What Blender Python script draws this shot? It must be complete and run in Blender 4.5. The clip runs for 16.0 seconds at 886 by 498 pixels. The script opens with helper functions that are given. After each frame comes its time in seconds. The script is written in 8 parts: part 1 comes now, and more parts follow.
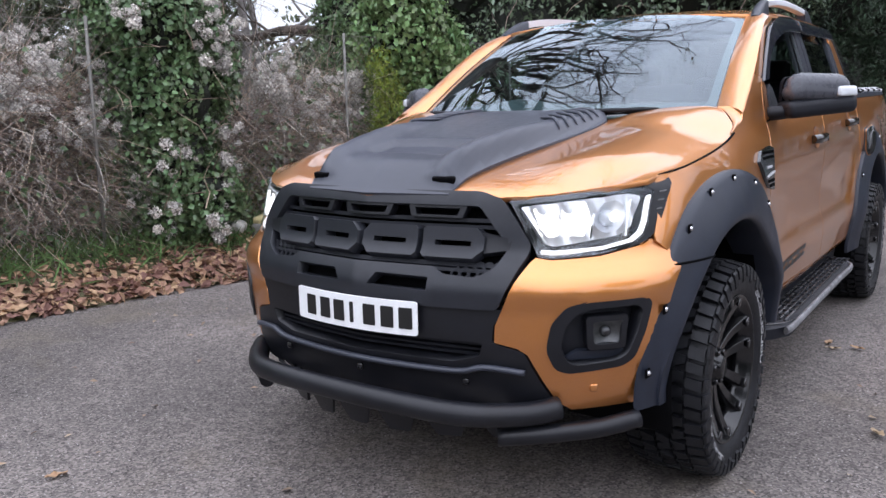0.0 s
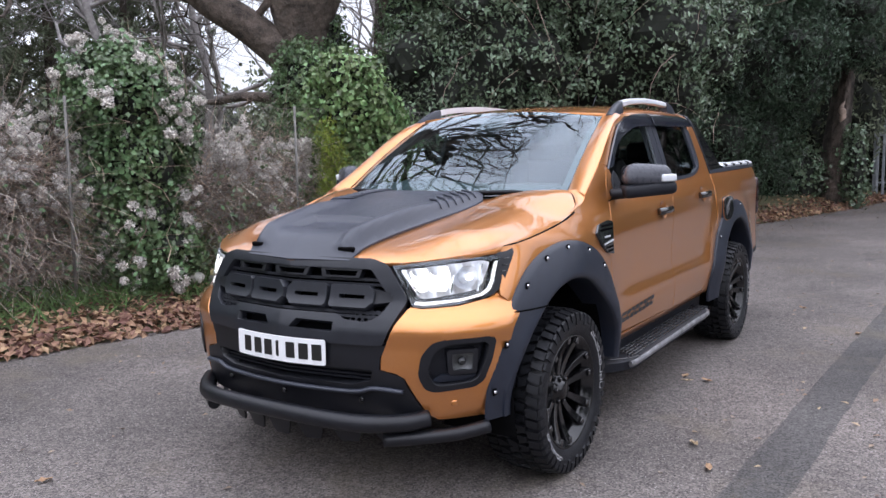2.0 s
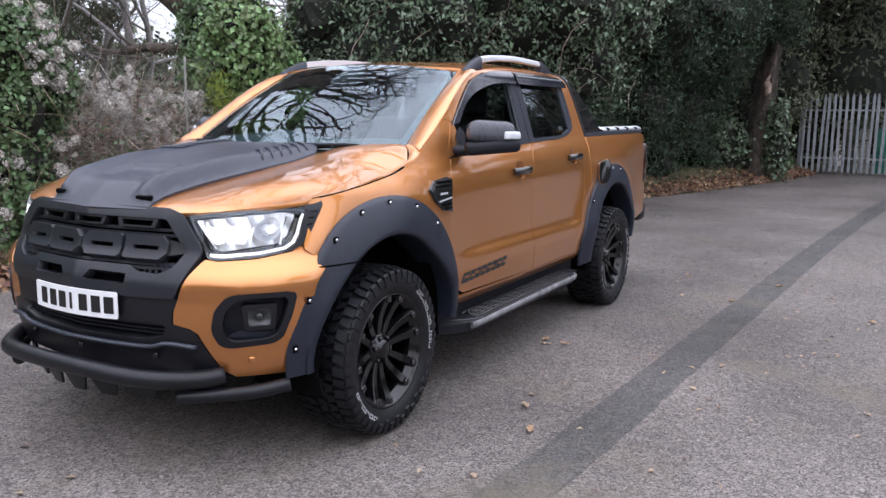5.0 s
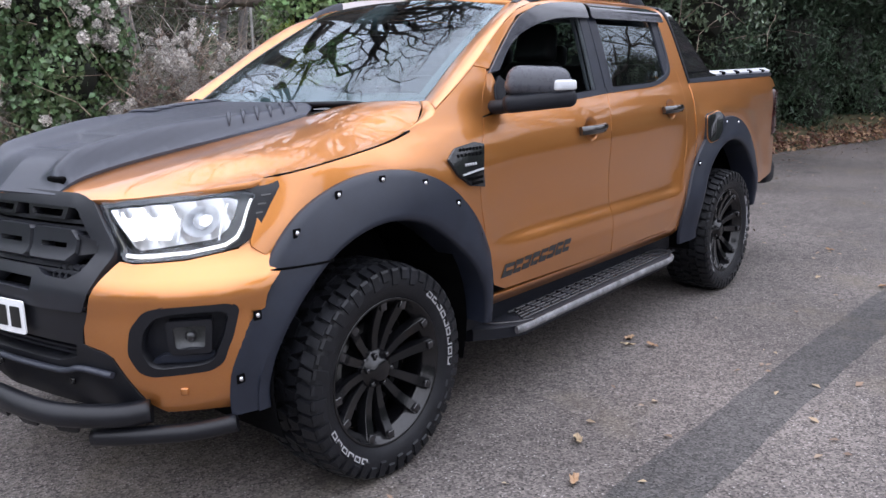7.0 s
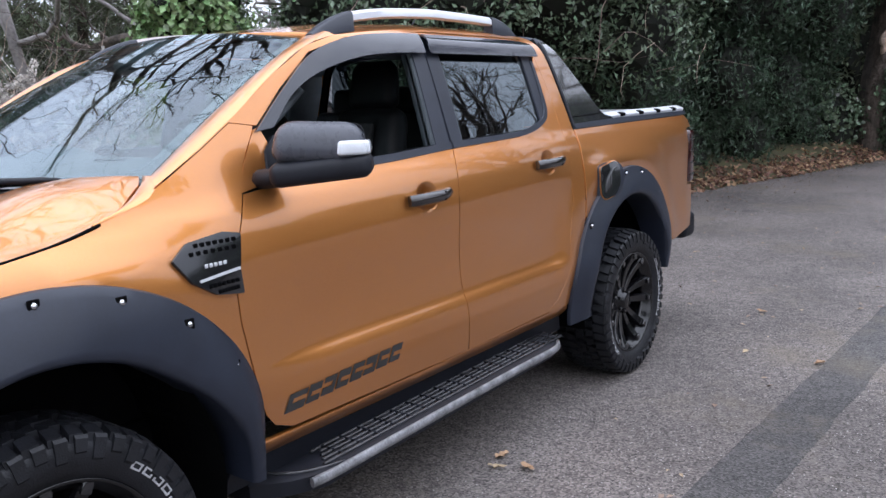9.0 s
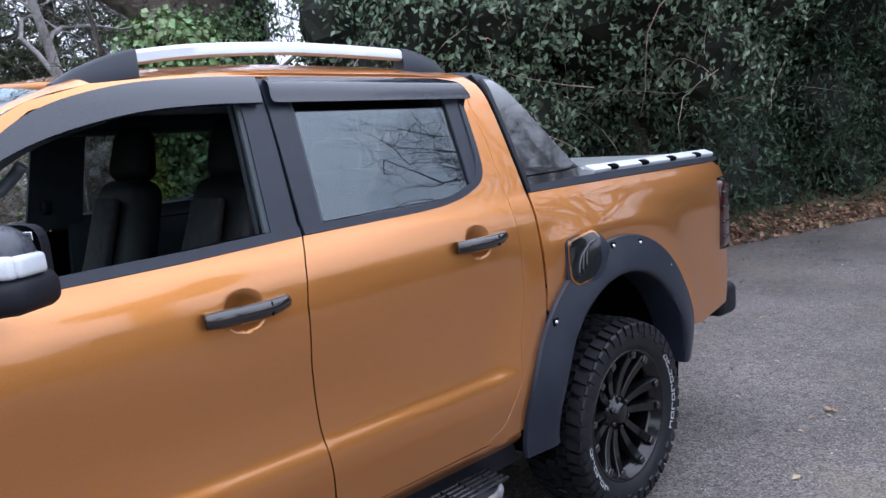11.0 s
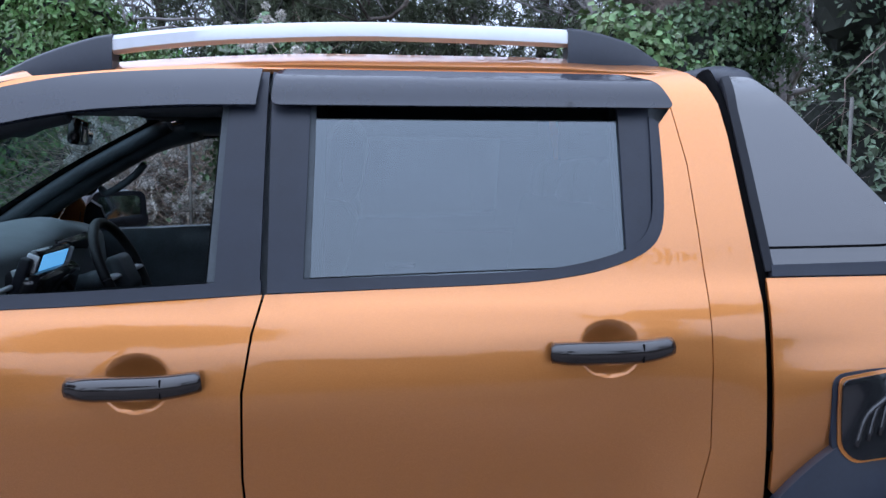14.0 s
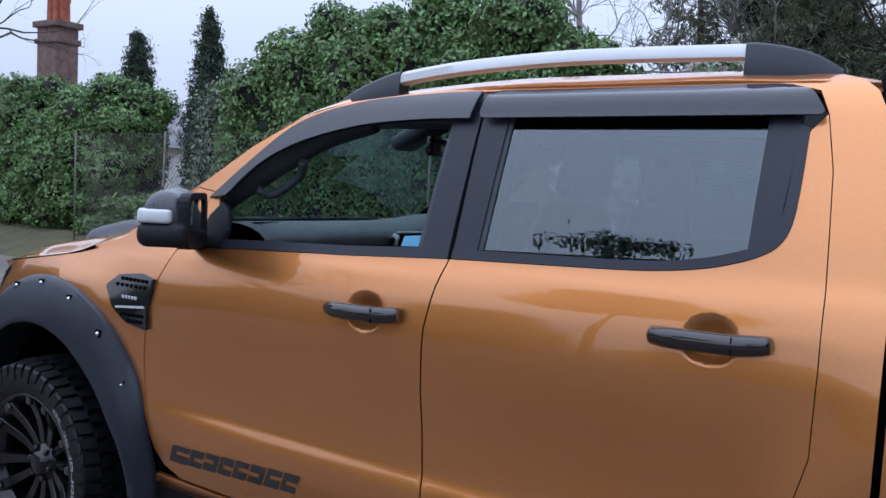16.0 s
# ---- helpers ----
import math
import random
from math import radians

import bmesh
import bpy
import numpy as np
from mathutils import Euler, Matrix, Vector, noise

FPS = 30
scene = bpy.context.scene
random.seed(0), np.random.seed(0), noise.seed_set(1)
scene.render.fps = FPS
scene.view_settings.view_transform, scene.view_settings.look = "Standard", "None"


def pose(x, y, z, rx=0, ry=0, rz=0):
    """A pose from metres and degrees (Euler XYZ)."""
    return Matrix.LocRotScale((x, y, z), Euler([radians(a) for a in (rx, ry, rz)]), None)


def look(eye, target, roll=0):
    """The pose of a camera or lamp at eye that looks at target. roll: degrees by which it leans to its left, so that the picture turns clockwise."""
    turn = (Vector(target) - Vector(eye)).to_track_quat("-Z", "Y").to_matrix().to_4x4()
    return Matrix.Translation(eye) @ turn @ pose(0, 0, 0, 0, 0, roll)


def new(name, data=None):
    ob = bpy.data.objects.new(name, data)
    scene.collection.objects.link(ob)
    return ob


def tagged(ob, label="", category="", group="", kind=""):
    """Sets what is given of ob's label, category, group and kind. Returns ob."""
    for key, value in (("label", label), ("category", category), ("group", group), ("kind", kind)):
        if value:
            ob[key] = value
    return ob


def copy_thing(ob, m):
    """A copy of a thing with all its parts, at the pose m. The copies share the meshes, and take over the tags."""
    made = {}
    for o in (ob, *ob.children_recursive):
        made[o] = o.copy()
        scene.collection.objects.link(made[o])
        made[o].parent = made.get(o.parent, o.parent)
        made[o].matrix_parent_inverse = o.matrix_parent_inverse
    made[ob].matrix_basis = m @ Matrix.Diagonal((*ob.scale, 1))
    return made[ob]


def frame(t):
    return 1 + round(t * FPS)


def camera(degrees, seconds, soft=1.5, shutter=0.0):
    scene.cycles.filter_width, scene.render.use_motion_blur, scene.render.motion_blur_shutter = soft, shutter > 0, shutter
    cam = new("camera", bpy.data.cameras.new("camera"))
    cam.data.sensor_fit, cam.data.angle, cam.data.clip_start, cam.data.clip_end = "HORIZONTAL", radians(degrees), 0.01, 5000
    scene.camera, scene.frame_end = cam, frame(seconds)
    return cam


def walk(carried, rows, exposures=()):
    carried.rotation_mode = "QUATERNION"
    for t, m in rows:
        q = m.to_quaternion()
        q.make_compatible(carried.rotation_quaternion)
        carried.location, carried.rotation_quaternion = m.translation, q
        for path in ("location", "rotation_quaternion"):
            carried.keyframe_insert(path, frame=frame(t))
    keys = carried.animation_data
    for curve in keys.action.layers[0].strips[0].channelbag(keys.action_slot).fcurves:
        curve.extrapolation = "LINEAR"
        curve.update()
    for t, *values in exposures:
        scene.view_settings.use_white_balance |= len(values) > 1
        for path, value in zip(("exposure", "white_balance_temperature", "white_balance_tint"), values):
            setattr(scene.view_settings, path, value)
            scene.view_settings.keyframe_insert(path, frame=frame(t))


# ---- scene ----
cam = camera(57.0, 16.0)
PATH = [
    (0, (1.798, -2.916, 1.36), (0.65, -1.315, 1.016), -1.4),
    (0.5, (1.931, -3.087, 1.5), (0.786, -1.485, 1.143), -1.4),
    (1, (2.072, -3.216, 1.57), (0.963, -1.592, 1.208), -1.0),
    (1.5, (2.333, -3.36, 1.557), (1.239, -1.709, 1.278), -0.9),
    (2, (2.556, -3.507, 1.537), (1.472, -1.843, 1.304), -1.0),
    (2.5, (2.712, -3.699, 1.496), (1.659, -2.014, 1.268), -0.9),
    (3, (2.877, -3.778, 1.494), (1.882, -2.061, 1.243), -0.1),
    (3.5, (3.093, -3.721, 1.478), (2.145, -1.983, 1.197), 1.2),
    (4, (3.172, -3.584, 1.469), (2.232, -1.844, 1.169), 1.7),
    (4.2, (3.144, -3.5, 1.466), (2.207, -1.76, 1.157), 1.8),
    (6.3, (2.901, -2.362, 1.465), (1.746, -0.77, 1.103), -1.2),
    (6.5, (2.885, -2.269, 1.468), (1.703, -0.703, 1.081), -1.1),
    (7, (2.912, -1.998, 1.447), (1.662, -0.495, 1.021), -1.1),
    (7.5, (2.936, -1.744, 1.465), (1.635, -0.295, 1.009), -1.1),
    (8, (2.885, -1.478, 1.47), (1.582, -0.03, 1.018), -0.9),
    (8.5, (2.819, -1.183, 1.518), (1.564, 0.331, 1.149), -1.4),
    (9, (2.783, -0.84, 1.501), (1.594, 0.729, 1.148), -2.2),
    (9.2, (2.759, -0.709, 1.5), (1.59, 0.875, 1.147), -2.4),
    (11.3, (2.704, 0.587, 1.565), (1.248, 1.937, 1.326), -3.2),
    (11.5, (2.681, 0.692, 1.575), (1.175, 1.986, 1.34), -2.4),
    (12, (2.636, 0.941, 1.592), (1.029, 2.112, 1.378), -2.0),
    (12.5, (2.65, 1.211, 1.584), (0.854, 2.067, 1.382), -2.0),
    (13, (2.645, 1.449, 1.574), (0.749, 2.051, 1.365), -2.2),
    (13.5, (2.555, 1.708, 1.578), (0.628, 2.197, 1.362), -1.0),
    (14, (2.478, 1.955, 1.58), (0.497, 2.135, 1.369), 0.4),
    (14.5, (2.472, 2.224, 1.541), (0.514, 1.844, 1.387), 1.5),
    (15, (2.572, 2.413, 1.514), (0.703, 1.711, 1.389), 2.0),
    (15.5, (2.648, 2.653, 1.497), (0.875, 1.732, 1.398), 2.4),
    (16, (2.654, 2.876, 1.503), (0.981, 1.79, 1.355), 2.9),
]
walk(cam, [(t, look(eye, target, roll)) for t, eye, target, roll in PATH], [(0.0, 0.54, 6450, 13), (4.0, 0.51, 6500, 14), (8.0, 0.59, 6400, 12), (9.2, 0.59, 6250, 11), (12.0, 0.58, 5700, 11), (13.0, 0.49, 5450, 11), (14.5, 0.15, 5450, 11), (16.0, -0.12, 5700, 12)])

# ---- world and light: bright overcast winter day, brightest overhead ----
world = bpy.data.worlds.new("overcast_sky")
scene.world = world
world.use_nodes = True
wt = world.node_tree
wt.nodes.clear()
sky = wt.nodes.new("ShaderNodeTexSky")
sky.sky_type = "NISHITA"
sky.sun_disc = False
sky.sun_elevation = radians(38)
sky.sun_rotation = radians(140)
way = wt.nodes.new("ShaderNodeTexCoord")
split = wt.nodes.new("ShaderNodeSeparateXYZ")
wt.links.new(way.outputs["Generated"], split.inputs["Vector"])
rise = wt.nodes.new("ShaderNodeMapRange")
rise.inputs["From Min"].default_value, rise.inputs["From Max"].default_value = 0.0, 1.0
rise.inputs["To Min"].default_value, rise.inputs["To Max"].default_value = 0.57, 2.05
wt.links.new(split.outputs["Z"], rise.inputs["Value"])
cloud_noise = wt.nodes.new("ShaderNodeTexNoise")
cloud_noise.inputs["Scale"].default_value = 1.8
cloud_noise.inputs["Detail"].default_value = 4
wt.links.new(way.outputs["Generated"], cloud_noise.inputs["Vector"])
cloud_ramp = wt.nodes.new("ShaderNodeValToRGB")
cloud_ramp.color_ramp.elements[0].position, cloud_ramp.color_ramp.elements[1].position = 0.3, 0.75
cloud_ramp.color_ramp.elements[0].color = (8.2, 8.8, 10.4, 1)
cloud_ramp.color_ramp.elements[1].color = (9.5, 9.95, 11.2, 1)
wt.links.new(cloud_noise.outputs["Fac"], cloud_ramp.inputs["Fac"])
layer = wt.nodes.new("ShaderNodeMixRGB")
layer.blend_type = "MULTIPLY"
layer.inputs["Fac"].default_value = 1.0
wt.links.new(cloud_ramp.outputs["Color"], layer.inputs["Color1"])
wt.links.new(rise.outputs["Result"], layer.inputs["Color2"])
cloud_mix = wt.nodes.new("ShaderNodeMixRGB")
cloud_mix.inputs["Fac"].default_value = 0.93
wt.links.new(sky.outputs["Color"], cloud_mix.inputs["Color1"])
wt.links.new(layer.outputs["Color"], cloud_mix.inputs["Color2"])
back = wt.nodes.new("ShaderNodeBackground")
back.inputs["Strength"].default_value = 0.122
wout = wt.nodes.new("ShaderNodeOutputWorld")
wt.links.new(cloud_mix.outputs["Color"], back.inputs["Color"])
wt.links.new(back.outputs["Background"], wout.inputs["Surface"])
sun = new("sun", bpy.data.lights.new("sun", "SUN"))
sun.data.energy, sun.data.angle, sun.data.color = 0.6, radians(150), (1.0, 0.98, 0.95)
sun.matrix_world = look((7, -8, 12), (0, 0, 0))
scene.view_settings.exposure = 0.0

# ---- materials ----
def material(name, colour, rough=0.5, metal=0.0, vary=0.12, scale=8.0, bump=0.0, bump_scale=60.0, coat=0.0, island=0.0, spec=0.5, second=None, relief=0.01):
    """A surface with two scales of variation in its colour, uneven gloss and a fine relief."""
    m = bpy.data.materials.new(name)
    m.use_nodes = True
    n, k = m.node_tree.nodes, m.node_tree.links
    b = n["Principled BSDF"]
    b.inputs["Metallic"].default_value = metal
    b.inputs["Coat Weight"].default_value = coat
    b.inputs["Coat Roughness"].default_value = 0.03
    b.inputs["Specular IOR Level"].default_value = spec
    pos = n.new("ShaderNodeTexCoord")
    big = n.new("ShaderNodeTexNoise")
    big.inputs["Scale"].default_value, big.inputs["Detail"].default_value = scale, 3
    fine = n.new("ShaderNodeTexNoise")
    fine.inputs["Scale"].default_value, fine.inputs["Detail"].default_value = scale * 9, 5
    k.new(pos.outputs["Object"], big.inputs["Vector"])
    k.new(pos.outputs["Object"], fine.inputs["Vector"])
    mix = n.new("ShaderNodeMath")
    mix.operation = "MULTIPLY_ADD"
    mix.inputs[1].default_value = 0.6
    k.new(big.outputs["Fac"], mix.inputs[0])
    part2 = n.new("ShaderNodeMath")
    part2.operation = "MULTIPLY"
    part2.inputs[1].default_value = 0.4
    k.new(fine.outputs["Fac"], part2.inputs[0])
    k.new(part2.outputs[0], mix.inputs[2])
    ramp = n.new("ShaderNodeValToRGB")
    c2 = second or [min(1, c * (1 + vary * 2.2)) for c in colour]
    ramp.color_ramp.elements[0].color = (*[c * (1 - vary * 2.2) for c in colour], 1) if not second else (*colour, 1)
    ramp.color_ramp.elements[1].color = (*c2, 1)
    ramp.color_ramp.elements[0].position, ramp.color_ramp.elements[1].position = 0.32, 0.68
    k.new(mix.outputs[0], ramp.inputs["Fac"])
    out = ramp.outputs["Color"]
    if island:
        geo = n.new("ShaderNodeNewGeometry")
        hsv = n.new("ShaderNodeHueSaturation")
        val = n.new("ShaderNodeMapRange")
        val.inputs["To Min"].default_value, val.inputs["To Max"].default_value = 1 - island, 1 + island
        k.new(geo.outputs["Random Per Island"], val.inputs["Value"])
        k.new(val.outputs["Result"], hsv.inputs["Value"])
        hue = n.new("ShaderNodeMapRange")
        hue.inputs["To Min"].default_value, hue.inputs["To Max"].default_value = 0.5 - island * 0.05, 0.5 + island * 0.05
        k.new(geo.outputs["Random Per Island"], hue.inputs["Value"])
        k.new(hue.outputs["Result"], hsv.inputs["Hue"])
        k.new(out, hsv.inputs["Color"])
        out = hsv.outputs["Color"]
    k.new(out, b.inputs["Base Color"])
    rr = n.new("ShaderNodeMapRange")
    rr.inputs["To Min"].default_value, rr.inputs["To Max"].default_value = rough * 0.82, min(1, rough * 1.18)
    k.new(fine.outputs["Fac"], rr.inputs["Value"])
    k.new(rr.outputs["Result"], b.inputs["Roughness"])
    if bump:
        bn = n.new("ShaderNodeTexNoise")
        bn.inputs["Scale"].default_value, bn.inputs["Detail"].default_value = bump_scale, 6
        k.new(pos.outputs["Object"], bn.inputs["Vector"])
        bu = n.new("ShaderNodeBump")
        bu.inputs["Strength"].default_value, bu.inputs["Distance"].default_value = bump, relief
        k.new(bn.outputs["Fac"], bu.inputs["Height"])
        k.new(bu.outputs["Normal"], b.inputs["Normal"])
    return m


def glass(name, tint, gloss, shade=0.0):
    """Thin window glass: tinted see-through with a mirror-like film that grows at grazing angles."""
    m = bpy.data.materials.new(name)
    m.use_nodes = True
    n, k = m.node_tree.nodes, m.node_tree.links
    n.clear()
    o = n.new("ShaderNodeOutputMaterial")
    t = n.new("ShaderNodeBsdfTransparent")
    t.inputs["Color"].default_value = (*tint, 1)
    g = n.new("ShaderNodeBsdfGlossy")
    g.inputs["Roughness"].default_value = 0.008
    g.inputs["Color"].default_value = (0.83, 0.93, 1.0, 1)
    lw = n.new("ShaderNodeLayerWeight")
    lw.inputs["Blend"].default_value = 0.5
    pw = n.new("ShaderNodeMath")
    pw.operation, pw.inputs[1].default_value = "POWER", 4.4
    k.new(lw.outputs["Facing"], pw.inputs[0])
    f = n.new("ShaderNodeMapRange")
    f.inputs["To Min"].default_value, f.inputs["To Max"].default_value = gloss, 1.0
    k.new(pw.outputs[0], f.inputs["Value"])
    x = n.new("ShaderNodeMixShader")
    k.new(f.outputs["Result"], x.inputs["Fac"])
    k.new(t.outputs["BSDF"], x.inputs[1])
    k.new(g.outputs["BSDF"], x.inputs[2])
    k.new(x.outputs["Shader"], o.inputs["Surface"])
    return m


def lamp_glow(name, colour, strength):
    m = bpy.data.materials.new(name)
    m.use_nodes = True
    b = m.node_tree.nodes["Principled BSDF"]
    b.inputs["Base Color"].default_value = (0.8, 0.8, 0.8, 1)
    b.inputs["Emission Color"].default_value = (*colour, 1)
    b.inputs["Emission Strength"].default_value = strength
    return m


def car_paint():
    """Copper-orange metallic paint under a clear lacquer, with fine flake."""
    m = bpy.data.materials.new("copper_orange_paint")
    m.use_nodes = True
    n, k = m.node_tree.nodes, m.node_tree.links
    b = n["Principled BSDF"]
    b.inputs["Metallic"].default_value = 0.86
    b.inputs["Roughness"].default_value = 0.36
    b.inputs["Coat Weight"].default_value = 1.0
    b.inputs["Coat Roughness"].default_value = 0.02
    b.inputs["Coat IOR"].default_value = 1.64
    pos = n.new("ShaderNodeTexCoord")
    flake = n.new("ShaderNodeTexVoronoi")
    flake.inputs["Scale"].default_value = 900
    k.new(pos.outputs["Object"], flake.inputs["Vector"])
    ramp = n.new("ShaderNodeValToRGB")
    ramp.color_ramp.elements[0].color = (0.51, 0.187, 0.044, 1)
    ramp.color_ramp.elements[1].color = (0.68, 0.278, 0.078, 1)
    k.new(flake.outputs["Distance"], ramp.inputs["Fac"])
    dust = n.new("ShaderNodeTexNoise")
    dust.inputs["Scale"].default_value, dust.inputs["Detail"].default_value = 3.0, 6
    k.new(pos.outputs["Object"], dust.inputs["Vector"])
    dr = n.new("ShaderNodeMapRange")
    dr.inputs["From Min"].default_value, dr.inputs["From Max"].default_value = 0.5, 0.8
    dr.inputs["To Max"].default_value = 0.04
    k.new(dust.outputs["Fac"], dr.inputs["Value"])
    mx = n.new("ShaderNodeMixRGB")
    mx.inputs["Color2"].default_value = (0.42, 0.3, 0.2, 1)
    k.new(dr.outputs["Result"], mx.inputs["Fac"])
    k.new(ramp.outputs["Color"], mx.inputs["Color1"])
    k.new(mx.outputs["Color"], b.inputs["Base Color"])
    return m


PAINT = car_paint()
SATIN = material("satin_black_plastic", (0.0145, 0.018, 0.029), 0.40, vary=0.08, spec=0.42, scale=14, bump=0.03, bump_scale=500)
BLACKP = material("black_bumper_plastic", (0.0075, 0.008, 0.011), 0.40, vary=0.12, scale=12, spec=0.36, bump=0.04, bump_scale=500)
TEXTURED = material("textured_black_plastic", (0.0070, 0.0080, 0.0125), 0.52, spec=0.3, vary=0.15, scale=10, bump=0.12, bump_scale=600)
GLOSSB = material("gloss_black_plastic", (0.012, 0.012, 0.014), 0.12, vary=0.1, scale=6, coat=0.6)
HANDLEB = material("dark_handle_plastic", (0.014, 0.011, 0.011), 0.12, vary=0.1, scale=6, coat=0.6, spec=0.5)
SAILB = material("gloss_black_sail", (0.014, 0.015, 0.018), 0.06, vary=0.06, scale=5, coat=1.0, spec=1.0)
FILM = material("dark_grey_satin_film", (0.034, 0.038, 0.053), 0.38, vary=0.05, scale=5, bump=0.03, bump_scale=700)
CAPGREY = material("dark_grey_mirror_cap", (0.052, 0.055, 0.068), 0.28, vary=0.05, scale=5)
VISOR = material("smoked_acrylic", (0.016, 0.019, 0.030), 0.10, vary=0.06, scale=4, coat=0.5)
# near-black for dark parts and for gaps and recesses, whose shade it paints
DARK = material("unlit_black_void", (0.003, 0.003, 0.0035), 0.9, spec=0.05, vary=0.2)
RUBBER = material("tyre_rubber", (0.0080, 0.0085, 0.0110), 0.48, spec=0.32, vary=0.22, scale=12, bump=0.2, bump_scale=220)
LETTER = material("raised_white_rubber", (0.36, 0.36, 0.37), 0.7, vary=0.15, scale=30)
ALLOY = material("gloss_black_alloy", (0.005, 0.005, 0.006), 0.16, vary=0.1, scale=10, spec=0.5)
DISC = material("dark_brake_steel", (0.10, 0.10, 0.10), 0.4, metal=0.8, vary=0.2, scale=20)
GRILLE = material("satin_black_grille", (0.0155, 0.017, 0.0225), 0.36, vary=0.08, scale=14, spec=0.42, bump=0.03, bump_scale=500)
TREADRIB = material("glossy_step_rib", (0.032, 0.032, 0.035), 0.22, vary=0.2, scale=20)
STEEL = material("bolt_steel", (0.62, 0.62, 0.64), 0.25, metal=1.0, vary=0.06, scale=30)
SILVER = material("brushed_silver", (0.72, 0.73, 0.75), 0.32, metal=0.85, vary=0.05, scale=10)
SILVERP = material("silver_trim_paint", (0.60, 0.61, 0.64), 0.40, metal=0.3, vary=0.02, scale=6)
STEPEDGE = material("worn_step_edge", (0.20, 0.20, 0.21), 0.5, metal=0.3, vary=0.3, scale=18)
INDIC = material("clear_indicator_lens", (0.60, 0.62, 0.65), 0.15, vary=0.05, scale=20, coat=0.5)
WHITEP = material("white_reflective_plate", (0.82, 0.83, 0.84), 0.35, vary=0.03, scale=10)
INK = material("black_plate_print", (0.012, 0.012, 0.012), 0.4, vary=0.1)
LEATHER = material("black_leather", (0.009, 0.009, 0.010), 0.5, spec=0.3, vary=0.2, scale=16, bump=0.15, bump_scale=200)
CLOTH = material("dark_grey_cloth", (0.03, 0.03, 0.032), 0.9, vary=0.2, scale=30, bump=0.2, bump_scale=300)
TRIMIN = material("soft_dash_plastic", (0.050, 0.060, 0.068), 0.55, spec=0.4, vary=0.12, scale=12, bump=0.1, bump_scale=300)
# trim plastic lightened for the dash: light through the windscreen as colour
DASHTOP = material("lit_dash_top", (0.095, 0.110, 0.116), 0.6, spec=0.4, vary=0.1, scale=12, bump=0.1, bump_scale=300)
CHROME = material("chrome", (0.75, 0.75, 0.76), 0.08, metal=1.0, vary=0.03)
REFLECTOR = material("lamp_reflector", (0.85, 0.86, 0.88), 0.34, metal=0.9, vary=0.04)
LAMPRED = material("smoked_red_lamp_lens", (0.032, 0.007, 0.008), 0.1, vary=0.1, coat=0.6)
ORANGELINE = material("orange_stitch", (0.55, 0.16, 0.03), 0.6, vary=0.1)
DECAL = material("dark_decal", (0.028, 0.026, 0.025), 0.4, vary=0.1)
WINDSCREEN = glass("windscreen_glass", (0.48, 0.60, 0.60), 0.11)
CLEARG = glass("clear_side_glass", (0.75, 0.8, 0.8), 0.05)
PRIVACY = glass("privacy_glass", (0.20, 0.235, 0.25), 0.12)
LENS = glass("clear_lamp_lens", (0.96, 0.97, 0.98), 0.04)
LEDSOFT = lamp_glow("beam_glow", (1.0, 0.985, 0.95), 1.6)
LED = lamp_glow("white_led", (1.0, 0.98, 0.95), 0.55)
SCREEN = lamp_glow("lit_screen", (0.12, 0.35, 0.6), 0.9)

# ---- geometry helpers ----
from mathutils.geometry import delaunay_2d_cdt


def pch(*pairs):
    """A smooth curve through (x, y) pairs that never overshoots."""
    xs, ys = [p[0] for p in pairs], [p[1] for p in pairs]
    h = [b - a for a, b in zip(xs, xs[1:])]
    d = [(b - a) / w for a, b, w in zip(ys, ys[1:], h)]
    s = [d[0]] + [0 if d[i - 1] * d[i] <= 0 else 2 * d[i - 1] * d[i] / (d[i - 1] + d[i]) for i in range(1, len(d))] + [d[-1]]

    def f(x):
        if x <= xs[0]:
            return ys[0] + s[0] * (x - xs[0])
        if x >= xs[-1]:
            return ys[-1] + s[-1] * (x - xs[-1])
        i = 0
        while x > xs[i + 1]:
            i += 1
        t = (x - xs[i]) / h[i]
        a, b = ys[i] + s[i] * h[i] * t, 0
        c0, c1 = 3 * d[i] - 2 * s[i] - s[i + 1], s[i] + s[i + 1] - 2 * d[i]
        return a + h[i] * (c0 * t * t + c1 * t * t * t)

    return f


def smooth(x, a, b):
    t = min(1, max(0, (x - a) / (b - a)))
    return t * t * (3 - 2 * t)


def arc(cx, cy, r, a0, a1, n=24):
    return [(cx + r * math.cos(radians(a0 + (a1 - a0) * i / n)), cy + r * math.sin(radians(a0 + (a1 - a0) * i / n))) for i in range(n + 1)]


def rounded(poly, r, n=4):
    """A closed polygon with its corners rounded."""
    out = []
    for i, p in enumerate(poly):
        p, a, b = Vector(p), Vector(poly[i - 1]), Vector(poly[(i + 1) % len(poly)])
        da, db = (a - p), (b - p)
        k = min(r, da.length * 0.45, db.length * 0.45)
        p0, p1 = p + da.normalized() * k, p + db.normalized() * k
        for j in range(n + 1):
            t = j / n
            q = p0 * (1 - t) ** 2 + p * 2 * t * (1 - t) + p1 * t * t
            out.append((q.x, q.y))
    return out


def dense(poly, step):
    out = []
    for a, b in zip(poly, poly[1:] + poly[:1]):
        k = max(1, math.ceil(math.dist(a, b) / step))
        out += [(a[0] + (b[0] - a[0]) * i / k, a[1] + (b[1] - a[1]) * i / k) for i in range(k)]
    return [p for i, p in enumerate(out) if math.dist(p, out[i - 1]) > 1e-5]


